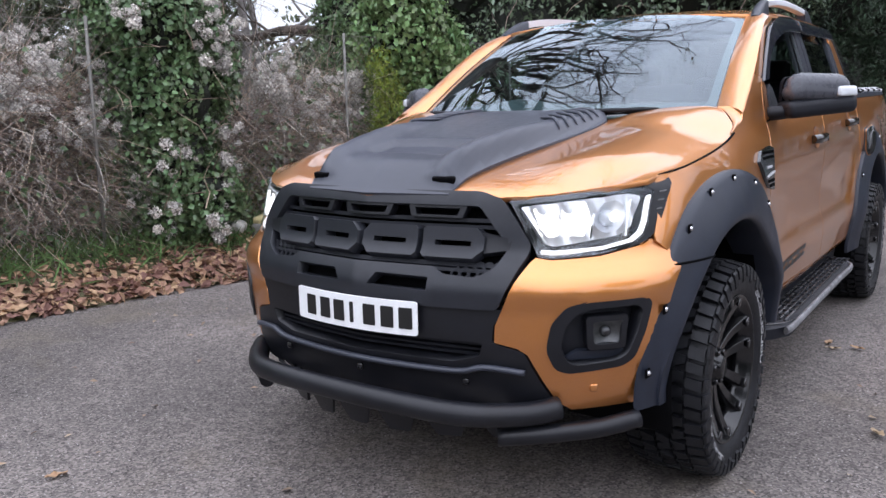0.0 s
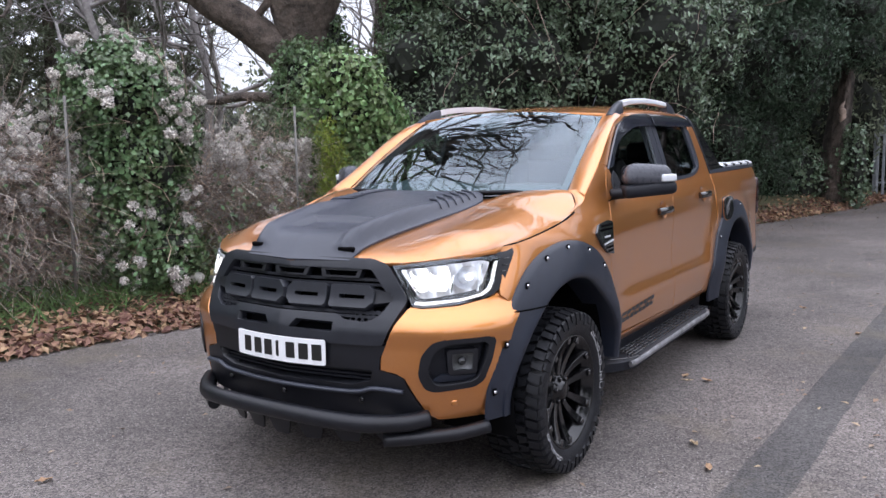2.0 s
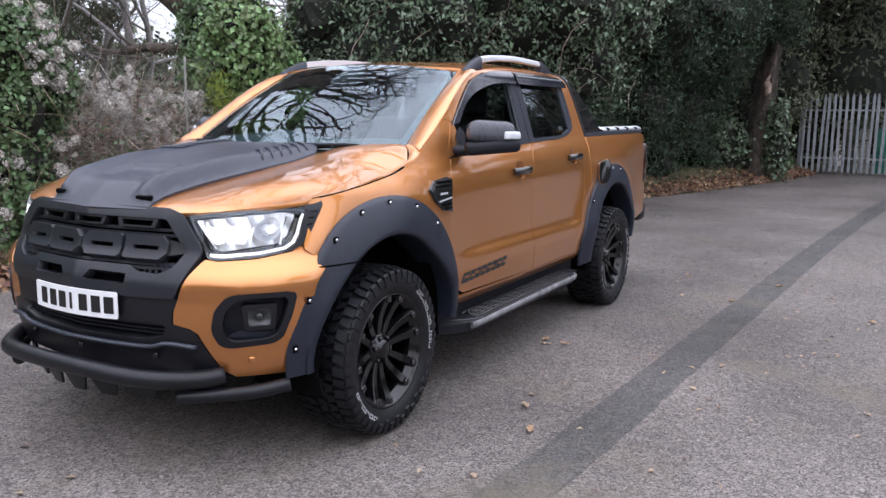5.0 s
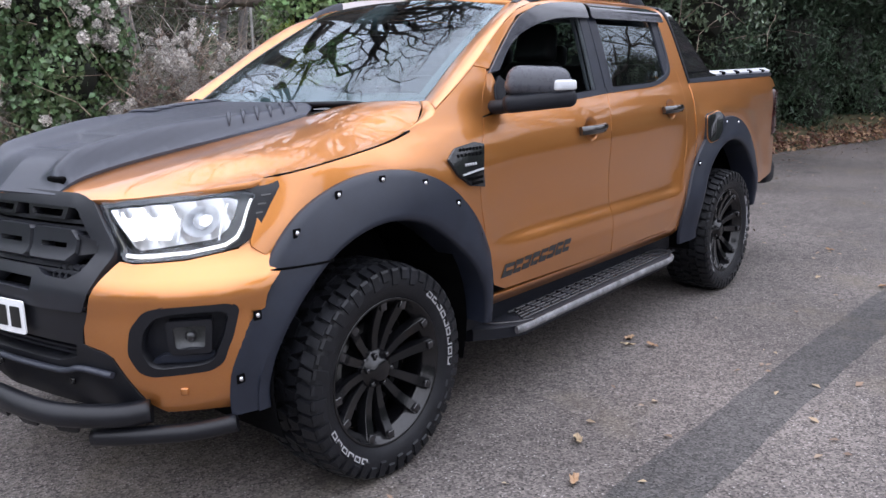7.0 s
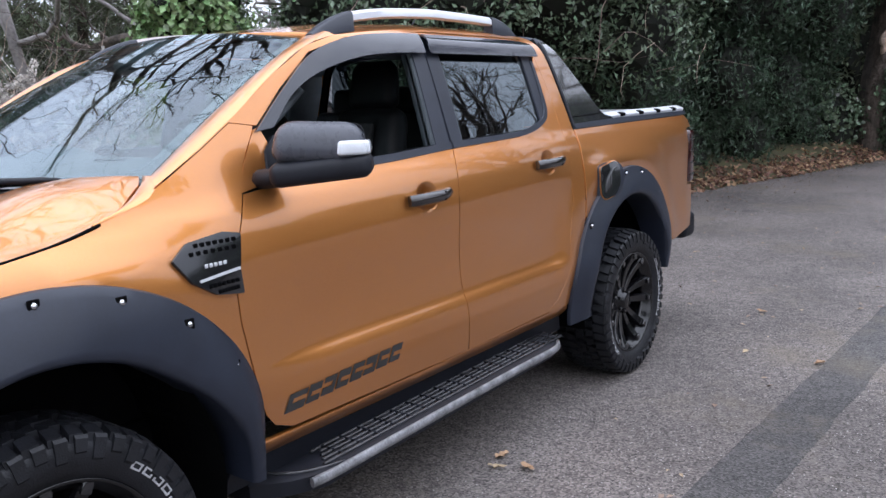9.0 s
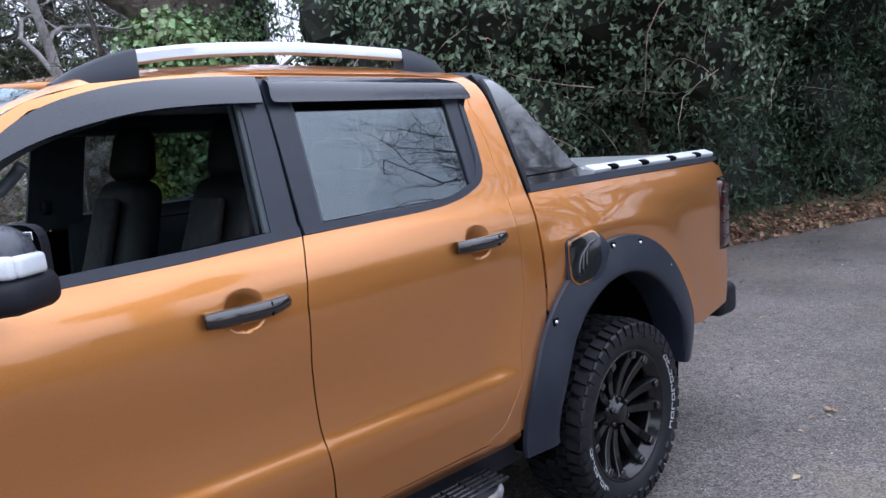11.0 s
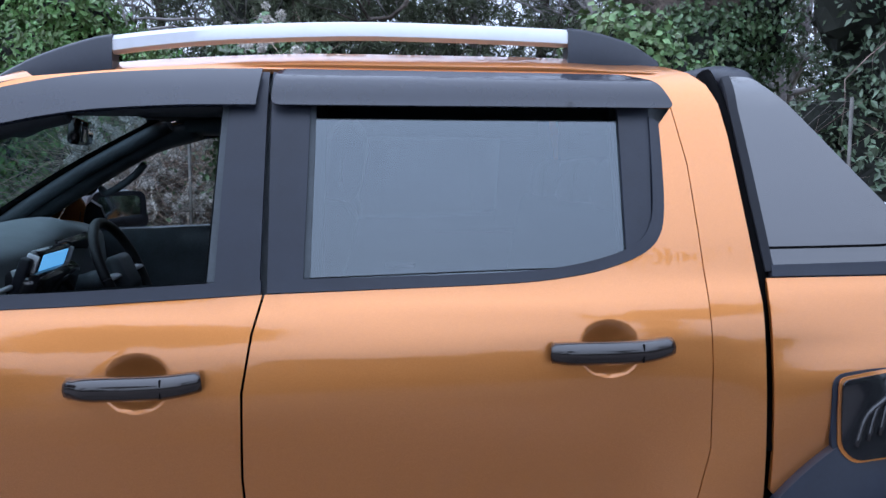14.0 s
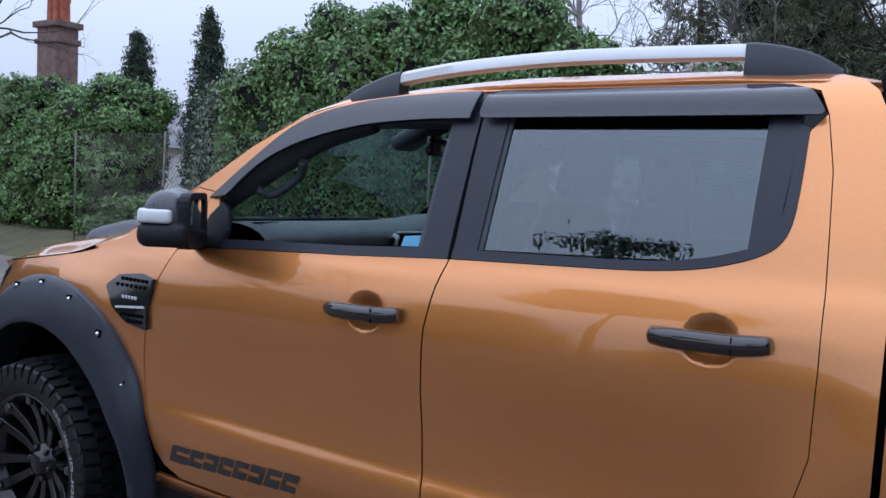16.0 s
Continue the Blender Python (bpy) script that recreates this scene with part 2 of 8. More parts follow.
def inside(p, poly):
    hit, j = False, len(poly) - 1
    for i in range(len(poly)):
        (xa, ya), (xb, yb) = poly[i], poly[j]
        if (ya > p[1]) != (yb > p[1]) and p[0] < (xb - xa) * (p[1] - ya) / (yb - ya) + xa:
            hit = not hit
        j = i
    return hit


def sheet(outline, fn, out, step=0.05, holes=(), rim=0.012, lift=0.0):
    """A curved panel: the outline in (u, v), less the holes, laid on the surface fn, its edges turned in by rim.
    out: a direction on the outer side. Returns a mesh with the true normals of the surface."""
    loops = [dense(list(outline), step)] + [dense(list(h), step) for h in holes]
    pts, edges = [], []
    for lp in loops:
        k = len(pts)
        pts += lp
        edges += [(k + i, k + (i + 1) % len(lp)) for i in range(len(lp))]
    nb = len(pts)
    xs, ys = [p[0] for p in loops[0]], [p[1] for p in loops[0]]
    border = np.array(pts)
    u = min(xs) + step * 0.5
    while u < max(xs):
        v = min(ys) + step * 0.5
        while v < max(ys):
            if sum(inside((u, v), lp) for lp in loops) % 2 == 1 and inside((u, v), loops[0]) and np.min(np.hypot(border[:, 0] - u, border[:, 1] - v)) > step * 0.55:
                pts.append((u, v))
            v += step
        u += step
    vs, es, fs, *_ = delaunay_2d_cdt([Vector(p) for p in pts], edges, [], 0, 1e-7)
    faces = []
    for f in fs:
        c = (sum(vs[i].x for i in f) / 3, sum(vs[i].y for i in f) / 3)
        if inside(c, loops[0]) and not any(inside(c, h) for h in loops[1:]):
            faces.append(tuple(f))
    e = 1e-3
    co, no = [], []
    out = Vector(out)
    for p in vs:
        a = Vector(fn(p.x, p.y))
        n = (Vector(fn(p.x + e, p.y)) - Vector(fn(p.x - e, p.y))).cross(Vector(fn(p.x, p.y + e)) - Vector(fn(p.x, p.y - e)))
        n = n.normalized() if n.length > 1e-12 else out.normalized()
        if n.dot(out) < 0:
            n = -n
        co.append(a + n * lift)
        no.append(n)
    tris = []
    for f in faces:
        a, b, c = (co[i] for i in f)
        m = (b - a).cross(c - a)
        tris.append(f if m.dot(no[f[0]]) > 0 else f[::-1])
    if rim:
        count = {}
        for f in tris:
            for i in range(3):
                count[(f[i], f[(i + 1) % 3])] = 1
        open_edges = [(a, b) for a, b in count if (b, a) not in count]
        for a, b in open_edges:
            k = len(co)
            ca, cb = co[a], co[b]
            side_n = (cb - ca).cross(no[a]).normalized()
            co += [ca.copy(), cb.copy(), cb - no[b] * rim, ca - no[a] * rim]
            no += [(side_n + no[a] * 0.6).normalized(), (side_n + no[b] * 0.6).normalized(), side_n, side_n]
            tris.append((k + 1, k, k + 3, k + 2))
    me = bpy.data.meshes.new("sheet")
    me.from_pydata([tuple(c) for c in co], [], tris)
    me.polygons.foreach_set("use_smooth", [True] * len(me.polygons))
    me.normals_split_custom_set_from_vertices([tuple(n) for n in no])
    return me


def part(name, data, mat, parent=None, label=""):
    """Links a bmesh or a mesh as ONE object under a thing or a part."""
    if isinstance(data, bmesh.types.BMesh):
        me = bpy.data.meshes.new(name)
        data.to_mesh(me)
        data.free()
    else:
        me = data
        me.name = name
    if mat and not me.materials:
        me.materials.append(mat)
    ob = new(name, me)
    ob.parent = parent
    if label:
        ob["label"] = label
    return ob


def thing(name, label, category, group="", kind="", at=(0, 0, 0)):
    ob = new(name)
    ob.empty_display_size = 0.2
    ob.location = at
    return tagged(ob, label, category, group, kind)


def shade(bm, angle=38):
    for f in bm.faces:
        f.smooth = True
    for e in bm.edges:
        e.smooth = len(e.link_faces) == 2 and e.calc_face_angle(0) < radians(angle)
    return bm


def rbox(size, bevel=0.01, at=(0, 0, 0), rot=(0, 0, 0), seg=3, bm=None, taper=None):
    """A box with rounded edges; taper narrows its top (x, y)."""
    b = bmesh.new()
    bmesh.ops.create_cube(b, size=1)
    for v in b.verts:
        v.co = Vector((v.co.x * size[0], v.co.y * size[1], v.co.z * size[2]))
        if taper and v.co.z > 0:
            v.co.x *= taper[0]
            v.co.y *= taper[1]
    if bevel:
        bmesh.ops.bevel(b, geom=b.edges[:], offset=min(bevel, min(size) * 0.48), segments=seg, affect="EDGES", profile=0.5)
    b.transform(pose(*at, *rot))
    shade(b, 50)
    if bm is None:
        return b
    me = bpy.data.meshes.new("tmp")
    b.to_mesh(me)
    b.free()
    bm.from_mesh(me)
    bpy.data.meshes.remove(me)
    return bm


def smooth_path(points, n=6):
    """A Catmull-Rom path through points."""
    p = [Vector(q) for q in points]
    p = [p[0] * 2 - p[1]] + p + [p[-1] * 2 - p[-2]]
    out = []
    for i in range(1, len(p) - 2):
        for j in range(n):
            t = j / n
            out.append(0.5 * (2 * p[i] + (p[i + 1] - p[i - 1]) * t + (2 * p[i - 1] - 5 * p[i] + 4 * p[i + 1] - p[i + 2]) * t * t + (3 * p[i] - p[i - 1] - 3 * p[i + 1] + p[i + 2]) * t ** 3))
    return out + [p[-2]]


def tube(path, radius, n=10, bm=None, flat=1.0, cap=True):
    """A round bar along a path; radius: a number or one for each point."""
    bm = bm or bmesh.new()
    path = [Vector(p) for p in path]
    rad = radius if isinstance(radius, (list, tuple)) else [radius] * len(path)
    up, rings = None, []
    for i, p in enumerate(path):
        d = (path[min(i + 1, len(path) - 1)] - path[max(i - 1, 0)]).normalized()
        if up is None:
            up = d.orthogonal().normalized() if abs(d.z) > 0.9 else Vector((0, 0, 1))
        up = (up - d * up.dot(d)).normalized()
        side_v = d.cross(up)
        rings.append([bm.verts.new(p + (side_v * math.cos(2 * math.pi * j / n) + up * flat * math.sin(2 * math.pi * j / n)) * rad[i]) for j in range(n)])
    for a, b in zip(rings, rings[1:]):
        for j in range(n):
            f = bm.faces.new((a[j], a[(j + 1) % n], b[(j + 1) % n], b[j]))
            f.smooth = True
    if cap:
        bm.faces.new(rings[0][::-1])
        bm.faces.new(rings[-1])
    return bm


def lathe(profile, n=48, axis="x", bm=None, closed=False):
    """A turned shape: profile of (radius, along)."""
    bm = bm or bmesh.new()
    rings = []
    for r, a in profile:
        ring = []
        for j in range(n):
            c, s = math.cos(2 * math.pi * j / n) * r, math.sin(2 * math.pi * j / n) * r
            ring.append(bm.verts.new((a, c, s) if axis == "x" else (c, s, a) if axis == "z" else (c, a, s)))
        rings.append(ring)
    for a, b in zip(rings, rings[1:]):
        for j in range(n):
            f = bm.faces.new((a[j], b[j], b[(j + 1) % n], a[(j + 1) % n]))
            f.smooth = True
    return bm


# ---- ground ----
def asphalt(name="worn_asphalt", low=(0.024, 0.021, 0.0195, 1), high=(0.276, 0.246, 0.230, 1), pale=0.8):
    m = bpy.data.materials.new(name)
    m.use_nodes = True
    n, k = m.node_tree.nodes, m.node_tree.links
    b = n["Principled BSDF"]
    pos = n.new("ShaderNodeTexCoord")
    stones = n.new("ShaderNodeTexVoronoi")
    stones.inputs["Scale"].default_value = 120
    k.new(pos.outputs["Object"], stones.inputs["Vector"])
    sr = n.new("ShaderNodeValToRGB")
    sr.color_ramp.elements[0].color, sr.color_ramp.elements[1].color = low, high
    sr.color_ramp.elements[0].position, sr.color_ramp.elements[1].position = 0.05, 0.95
    k.new(stones.outputs["Color"], sr.inputs["Fac"])
    big = n.new("ShaderNodeTexNoise")
    big.inputs["Scale"].default_value, big.inputs["Detail"].default_value = 0.55, 8
    k.new(pos.outputs["Object"], big.inputs["Vector"])
    br = n.new("ShaderNodeValToRGB")
    br.color_ramp.elements[0].color, br.color_ramp.elements[1].color = (0.60, 0.585, 0.58, 1), (1.14, 1.11, 1.09, 1)
    br.color_ramp.elements[0].position, br.color_ramp.elements[1].position = 0.35, 0.65
    k.new(big.outputs["Fac"], br.inputs["Fac"])
    mul = n.new("ShaderNodeMixRGB")
    mul.blend_type = "MULTIPLY"
    mul.inputs["Fac"].default_value = 1
    k.new(sr.outputs["Color"], mul.inputs["Color1"])
    k.new(br.outputs["Color"], mul.inputs["Color2"])
    mid = n.new("ShaderNodeTexNoise")
    mid.inputs["Scale"].default_value, mid.inputs["Detail"].default_value, mid.inputs["Roughness"].default_value = 16, 8, 0.75
    k.new(pos.outputs["Object"], mid.inputs["Vector"])
    mw = n.new("ShaderNodeMapRange")
    mw.inputs["From Min"].default_value, mw.inputs["From Max"].default_value = 0.3, 0.7
    mw.inputs["To Min"].default_value, mw.inputs["To Max"].default_value = 0.62, 1.3
    k.new(mid.outputs["Fac"], mw.inputs["Value"])
    mul2 = n.new("ShaderNodeMixRGB")
    mul2.blend_type = "MULTIPLY"
    mul2.inputs["Fac"].default_value = 1
    k.new(mul.outputs["Color"], mul2.inputs["Color1"])
    k.new(mw.outputs["Result"], mul2.inputs["Color2"])
    mul = mul2
    # pale grit
    grit = n.new("ShaderNodeTexVoronoi")
    grit.inputs["Scale"].default_value = 52
    k.new(pos.outputs["Object"], grit.inputs["Vector"])
    gr = n.new("ShaderNodeMapRange")
    gr.inputs["From Min"].default_value, gr.inputs["From Max"].default_value = 0.20, 0.10
    gr.inputs["To Max"].default_value = pale
    k.new(grit.outputs["Distance"], gr.inputs["Value"])
    gs = n.new("ShaderNodeSeparateColor")
    k.new(grit.outputs["Color"], gs.inputs["Color"])
    gate_v = n.new("ShaderNodeMath")
    gate_v.operation = "GREATER_THAN"
    gate_v.inputs[1].default_value = 0.55
    k.new(gs.outputs["Red"], gate_v.inputs[0])
    gm = n.new("ShaderNodeMath")
    gm.operation = "MULTIPLY"
    k.new(gr.outputs["Result"], gm.inputs[0])
    k.new(gate_v.outputs[0], gm.inputs[1])
    mg = n.new("ShaderNodeMixRGB")
    mg.inputs["Color2"].default_value = (0.52, 0.50, 0.48, 1)
    k.new(gm.outputs[0], mg.inputs["Fac"])
    k.new(mul.outputs["Color"], mg.inputs["Color1"])
    # moss stains and oil spots
    moss = n.new("ShaderNodeTexNoise")
    moss.inputs["Scale"].default_value, moss.inputs["Detail"].default_value = 0.8, 9
    moss.inputs["Roughness"].default_value = 0.7
    k.new(pos.outputs["Object"], moss.inputs["Vector"])
    mr = n.new("ShaderNodeMapRange")
    mr.inputs["From Min"].default_value, mr.inputs["From Max"].default_value = 0.53, 0.70
    mr.inputs["To Max"].default_value = 0.6
    k.new(moss.outputs["Fac"], mr.inputs["Value"])
    mm = n.new("ShaderNodeMixRGB")
    mm.inputs["Color2"].default_value = (0.145, 0.118, 0.082, 1)
    k.new(mr.outputs["Result"], mm.inputs["Fac"])
    k.new(mg.outputs["Color"], mm.inputs["Color1"])
    # dark oil stains
    oil = n.new("ShaderNodeTexNoise")
    oil.inputs["Scale"].default_value, oil.inputs["Detail"].default_value = 1.7, 5
    k.new(pos.outputs["Object"], oil.inputs["Vector"])
    om = n.new("ShaderNodeMapRange")
    om.inputs["From Min"].default_value, om.inputs["From Max"].default_value = 0.66, 0.73
    om.inputs["To Max"].default_value = 0.6
    k.new(oil.outputs["Fac"], om.inputs["Value"])
    mo = n.new("ShaderNodeMixRGB")
    mo.inputs["Color2"].default_value = (0.04, 0.036, 0.036, 1)
    k.new(om.outputs["Result"], mo.inputs["Fac"])
    k.new(mm.outputs["Color"], mo.inputs["Color1"])
    k.new(mo.outputs["Color"], b.inputs["Base Color"])
    b.inputs["Roughness"].default_value = 0.82
    bu = n.new("ShaderNodeBump")
    bu.inputs["Strength"].default_value, bu.inputs["Distance"].default_value = 0.5, 0.006
    k.new(stones.outputs["Distance"], bu.inputs["Height"])
    k.new(bu.outputs["Normal"], b.inputs["Normal"])
    return m


ASPHALT = asphalt()
TAR = asphalt("dark_tar_patch", (0.022, 0.021, 0.021, 1), (0.145, 0.139, 0.136, 1), 0.2)
SOIL = material("leafy_soil", (0.055, 0.04, 0.026), 0.95, vary=0.35, scale=4, bump=0.8, bump_scale=30, second=(0.10, 0.10, 0.04))



def gz(x, y):
    """Height of the ground: the yard falls away gently from the verge and the gate."""
    return 0.024 * max(0, min(-x - 0.6, 8)) + 0.012 * max(0, min(y - 4, 30))


def axis(a, b, fine0, fine1, step):
    out = list(np.arange(fine0, fine1 + 1e-6, step))
    k, v = step, fine0
    while v > a:
        k *= 1.5
        v -= k
        out.insert(0, max(v, a))
    k, v = step, fine1
    while v < b:
        k *= 1.5
        v += k
        out.append(min(v, b))
    return out


gx, gy = axis(-400, 400, -9, 6, 0.5), axis(-400, 400, -6, 36, 0.5)
me = bpy.data.meshes.new("ground")
me.from_pydata([(x, y, gz(x, y)) for y in gy for x in gx], [], [(j * len(gx) + i, j * len(gx) + i + 1, (j + 1) * len(gx) + i + 1, (j + 1) * len(gx) + i) for j in range(len(gy) - 1) for i in range(len(gx) - 1)])
me.polygons.foreach_set("use_smooth", [True] * len(me.polygons))
ground = part("ground", me, ASPHALT)
tagged(ground, "grey worn asphalt with pale grit and moss stains", "ground", kind="structure")

# repair strip that runs along the tarmac
bm = bmesh.new()
strip_l = pch((-9.0, 1.30), (-0.9, 1.60), (0.3, 1.674), (2.5, 1.765), (7.5, 2.05), (15.2, 2.75), (21, 3.4))
rows = []
for i in range(300):
    y = -9 + i * 30 / 299
    g = gz(1.8, y)
    j = 0.012 * noise.noise((y * 3, 0, 0)) + 0.008 * noise.noise((y * 14, 5, 0))
    k = 0.012 * noise.noise((y * 3, 9, 0)) + 0.008 * noise.noise((y * 14, 7, 0))
    rows.append([bm.verts.new((strip_l(y) + j, y, g)), bm.verts.new((strip_l(y) + j + 0.006, y, g + 0.004)), bm.verts.new((strip_l(y) + 0.262 + k, y, g + 0.004)), bm.verts.new((strip_l(y) + 0.268 + k, y, g))])
for r0, r1 in zip(rows, rows[1:]):
    for j in range(3):
        bm.faces.new((r0[j], r0[j + 1], r1[j + 1], r1[j]))
bmesh.ops.recalc_face_normals(bm, faces=bm.faces[:])
tagged(part("road", bm, TAR), "dark tar repair strip in the asphalt", "road", kind="structure")

# bank of soil and leaf litter along the far side, rising to the fence
edge_x = pch((-16, -4.9), (-6, -4.0), (0, -3.36), (1.2, -3.14), (4, -2.72), (8, -1.95), (11, -1.25), (14, -0.40), (17.5, 0.50), (19.5, 0.8), (24, 1.0))


def bank(x, y):
    """Height of the verge behind the tarmac's edge."""
    d = edge_x(y) - x
    return gz(edge_x(y), y) + 0.055 * smooth(d, 0.0, 0.14) + 0.30 * smooth(d, 0.1, 1.1) + 0.10 * smooth(d, 1.1, 3.0) + 0.02 * noise.noise((x * 2.3, y * 2.3, 2))


bm = bmesh.new()
rows = []
for i in range(180):
    y = -16 + i * 40 / 179
    e = edge_x(y) + 0.08 * noise.noise((y * 2.1, 1, 0)) + 0.05 * noise.noise((y * 7, 1, 0))
    rows.append([bm.verts.new((e - d, y, bank(edge_x(y) - d, y) if d else gz(e, y) - 0.01)) for d in (0, 0.04, 0.15, 0.3, 0.5, 0.75, 1.05, 1.5, 2.2, 3.2, 5, 9, 20, 60, 200)])
for r0, r1 in zip(rows, rows[1:]):
    for j in range(len(r0) - 1):
        f = bm.faces.new((r0[j], r0[j + 1], r1[j + 1], r1[j]))
        f.smooth = True
bmesh.ops.recalc_face_normals(bm, faces=bm.faces[:])
tagged(part("verge", bm, SOIL), "dark leafy soil bank beside the tarmac", "ground", kind="structure")

# ---- the pickup truck: nose towards -y, nearside at +x, front axle at y = 0 ----
truck = thing("pickup_truck", "copper-orange double-cab pickup truck with black arches and lit headlights", "pickup truck")
WHEELBASE, AXLE = 3.22, 0.396
FA, RA, FLARE_OUT = (0.03, 0.46), (3.245, 0.51), 0.628

belt = pch((-0.8, 1.075), (-0.45, 1.128), (0.24, 1.226), (0.65, 1.268), (1.2, 1.295), (1.74, 1.318), (2.3, 1.338), (2.8, 1.352), (4.5, 1.372))
profile = pch((0.35, 0.90), (0.46, 0.922), (0.56, 0.936), (0.66, 0.9455), (0.715, 0.9445), (0.77, 0.9395), (0.86, 0.9365), (0.98, 0.937), (1.10, 0.938), (1.20, 0.929), (1.27, 0.910), (1.32, 0.888), (1.42, 0.856), (1.56, 0.811), (1.68, 0.769), (1.74, 0.742), (1.785, 0.70), (1.81, 0.64))
girth = pch((-0.75, 0.86), (-0.6, 0.925), (-0.45, 0.962), (-0.2, 0.988), (0.2, 1.0), (0.8, 1.003), (2.0, 1.0), (2.8, 0.992), (3.8, 0.982), (4.2, 0.965), (4.4, 0.94))


corner_x = pch((-1.1, 0.30), (-0.9, 0.55), (-0.763, 0.70), (-0.668, 0.80), (-0.55, 0.885), (-0.45, 0.925), (-0.32, 0.950), (-0.15, 0.985), (0.2, 1.05))
lean = pch((0.35, 0.07), (0.45, 0.035), (0.55, 0.012), (0.65, 0.0), (0.78, 0.0), (0.85, 0.025), (0.92, 0.066), (1.0, 0.082), (1.08, 0.105), (1.13, 0.14))


def side(y, z):
    """Half the body's width."""
    shift = (belt(y) - 1.32) * smooth(z, 0.65, 1.1) * (1 - smooth(z, 1.36, 1.75))
    bulge = 0.016 * math.exp(-((math.hypot(y - FA[0], z - FA[1]) - 0.66) / 0.11) ** 2) * smooth(z, 0.5, 0.8) * (1 - smooth(z, 1.1, 1.25))
    bulge += 0.018 * math.exp(-((math.hypot(y - RA[0], z - RA[1]) - 0.68) / 0.12) ** 2) * smooth(z, 0.5, 0.8) * (1 - smooth(z, 1.15, 1.3))
    w = profile(z - shift) * girth(y) + bulge
    # hollow above the crease along the doors
    w -= 0.0125 * smooth(y, 0.58, 1.02) * (1 - smooth(y, 2.46, 2.64)) * smooth(z, 0.698, 0.775) * (1 - smooth(z, 0.85, 1.10))
    if y < 0.1:
        # the corner runs round into the front
        f = corner_x(y - 0.64 * (max(0.80, min(z, 1.10)) - 0.80)) * (1 - 0.02 * smooth(z, 0.85, 1.1))
        blend = max(0.075 - abs(w - f), 0.0) / 0.075
        w = min(w, f) - 0.075 * blend * blend / 4
    return w


def on_side(s, off=0.0):
    return lambda y, z: (s * (side(y, z) + off), y, z)


plan_x = pch((0, 0), (0.272, 0.27), (0.506, 0.5), (0.612, 0.60), (0.726, 0.70), (0.864, 0.80), (1.011, 0.885), (1.119, 0.925), (1.25, 0.94))
plan_y = pch((0, -0.93), (0.272, -0.897), (0.506, -0.852), (0.612, -0.818), (0.726, -0.763), (0.864, -0.668), (1.011, -0.55), (1.119, -0.45), (1.25, -0.32))


def front(s, z):
    """The rounded front of the bodywork: s runs round from the middle, z up."""
    a = abs(s)
    k = 1 + 0.75 * smooth(a, 0.55, 0.95)
    return (math.copysign(1, s) * plan_x(a) * (1 - 0.02 * smooth(z, 0.85, 1.1) * smooth(a, 0.7, 1.0)), plan_y(a) + lean(z) * k, z)


def on_front(sg, off=0.0):
    def f(s, z):
        p = Vector(front(s, z))
        n = (Vector(front(s + 1e-3, z)) - Vector(front(s - 1e-3, z))).cross(Vector(front(s, z + 1e-3)) - Vector(front(s, z - 1e-3))).normalized()
        p = p + n * off
        return (sg * p.x, p.y, p.z)

    return f


nose_curve = pch((0, -0.845), (0.31, -0.795), (0.50, -0.760), (0.62, -0.690), (0.76, -0.545), (0.83, -0.44), (0.88, -0.36))


def nose_y(x):
    return nose_curve(abs(x))


hood_front = pch((0, 1.080), (0.3, 1.081), (0.5, 1.078), (0.62, 1.086), (0.76, 1.106), (0.84, 1.121), (0.9, 1.125))
hood_rise = pch((-0.05, -0.05), (0, 0), (0.035, 0.022), (0.10, 0.046), (0.245, 0.080), (0.545, 0.133), (0.845, 0.182), (1.085, 0.217), (1.3, 0.245))


def hood_z(x, y):
    a = abs(x)
    d = y - nose_y(x)
    m = smooth(a, 0.42, 0.88)
    return hood_front(a) + (1 - m) * hood_rise(d) + m * 0.158 * d + 0.038 * smooth(y, 0.08, 0.46) * smooth(a, 0.60, 0.82) + 0.026 * smooth(y, 0.02, 0.30) * (smooth(a, 0.36, 0.5) - smooth(a, 0.6, 0.82)) + 0.034 * smooth(a, 0.42, 0.66) * (1 - smooth(a, 0.69, 0.89)) * smooth(d, 0.0, 0.30)


HOOD_EDGE = (-0.36, -0.28, -0.2, -0.1, 0.0, 0.1, 0.18, 0.25)


def wing_top(y):
    """Upper edge of the wing, level with the bonnet beside it."""
    z = hood_z(side(y, belt(y) - 0.012) - 0.005, y)
    return z - 0.001


def hood_top(x, y):
    return (x, y, hood_z(x, y))


roof_ridge = pch((1.1, 1.775), (1.22, 1.797), (1.5, 1.832), (1.9, 1.851), (2.3, 1.851), (2.6, 1.836), (2.74, 1.806))
roof_fall = pch((0, 0), (0.4, 0.012), (0.56, 0.026), (0.63, 0.034), (0.68, 0.046), (0.71, 0.066))


def roof_top(x, y):
    return (x, y, roof_ridge(y) - roof_fall(abs(x)))


screen_foot_y = pch((0, 0.20), (0.4, 0.265), (0.65, 0.39), (0.75, 0.49))
screen_head_y = pch((0, 1.13), (0.4, 1.15), (0.6, 1.195), (0.66, 1.225))


def screen(u, v):
    """Windscreen: u from -1 to 1 across, v from 0 at the foot to 1 at the head."""
    a = abs(u)
    x = u * (0.755 * (1 - v) + 0.655 * v)
    y = screen_foot_y(a * 0.755) * (1 - v) + screen_head_y(a * 0.655) * v
    z = (1.305 + 0.012 * a * a) * (1 - v) + (1.793 - 0.050 * a ** 2.2) * v + 0.035 * math.sin(math.pi * v) * (1 - 0.4 * a)
    return (x, y, z)


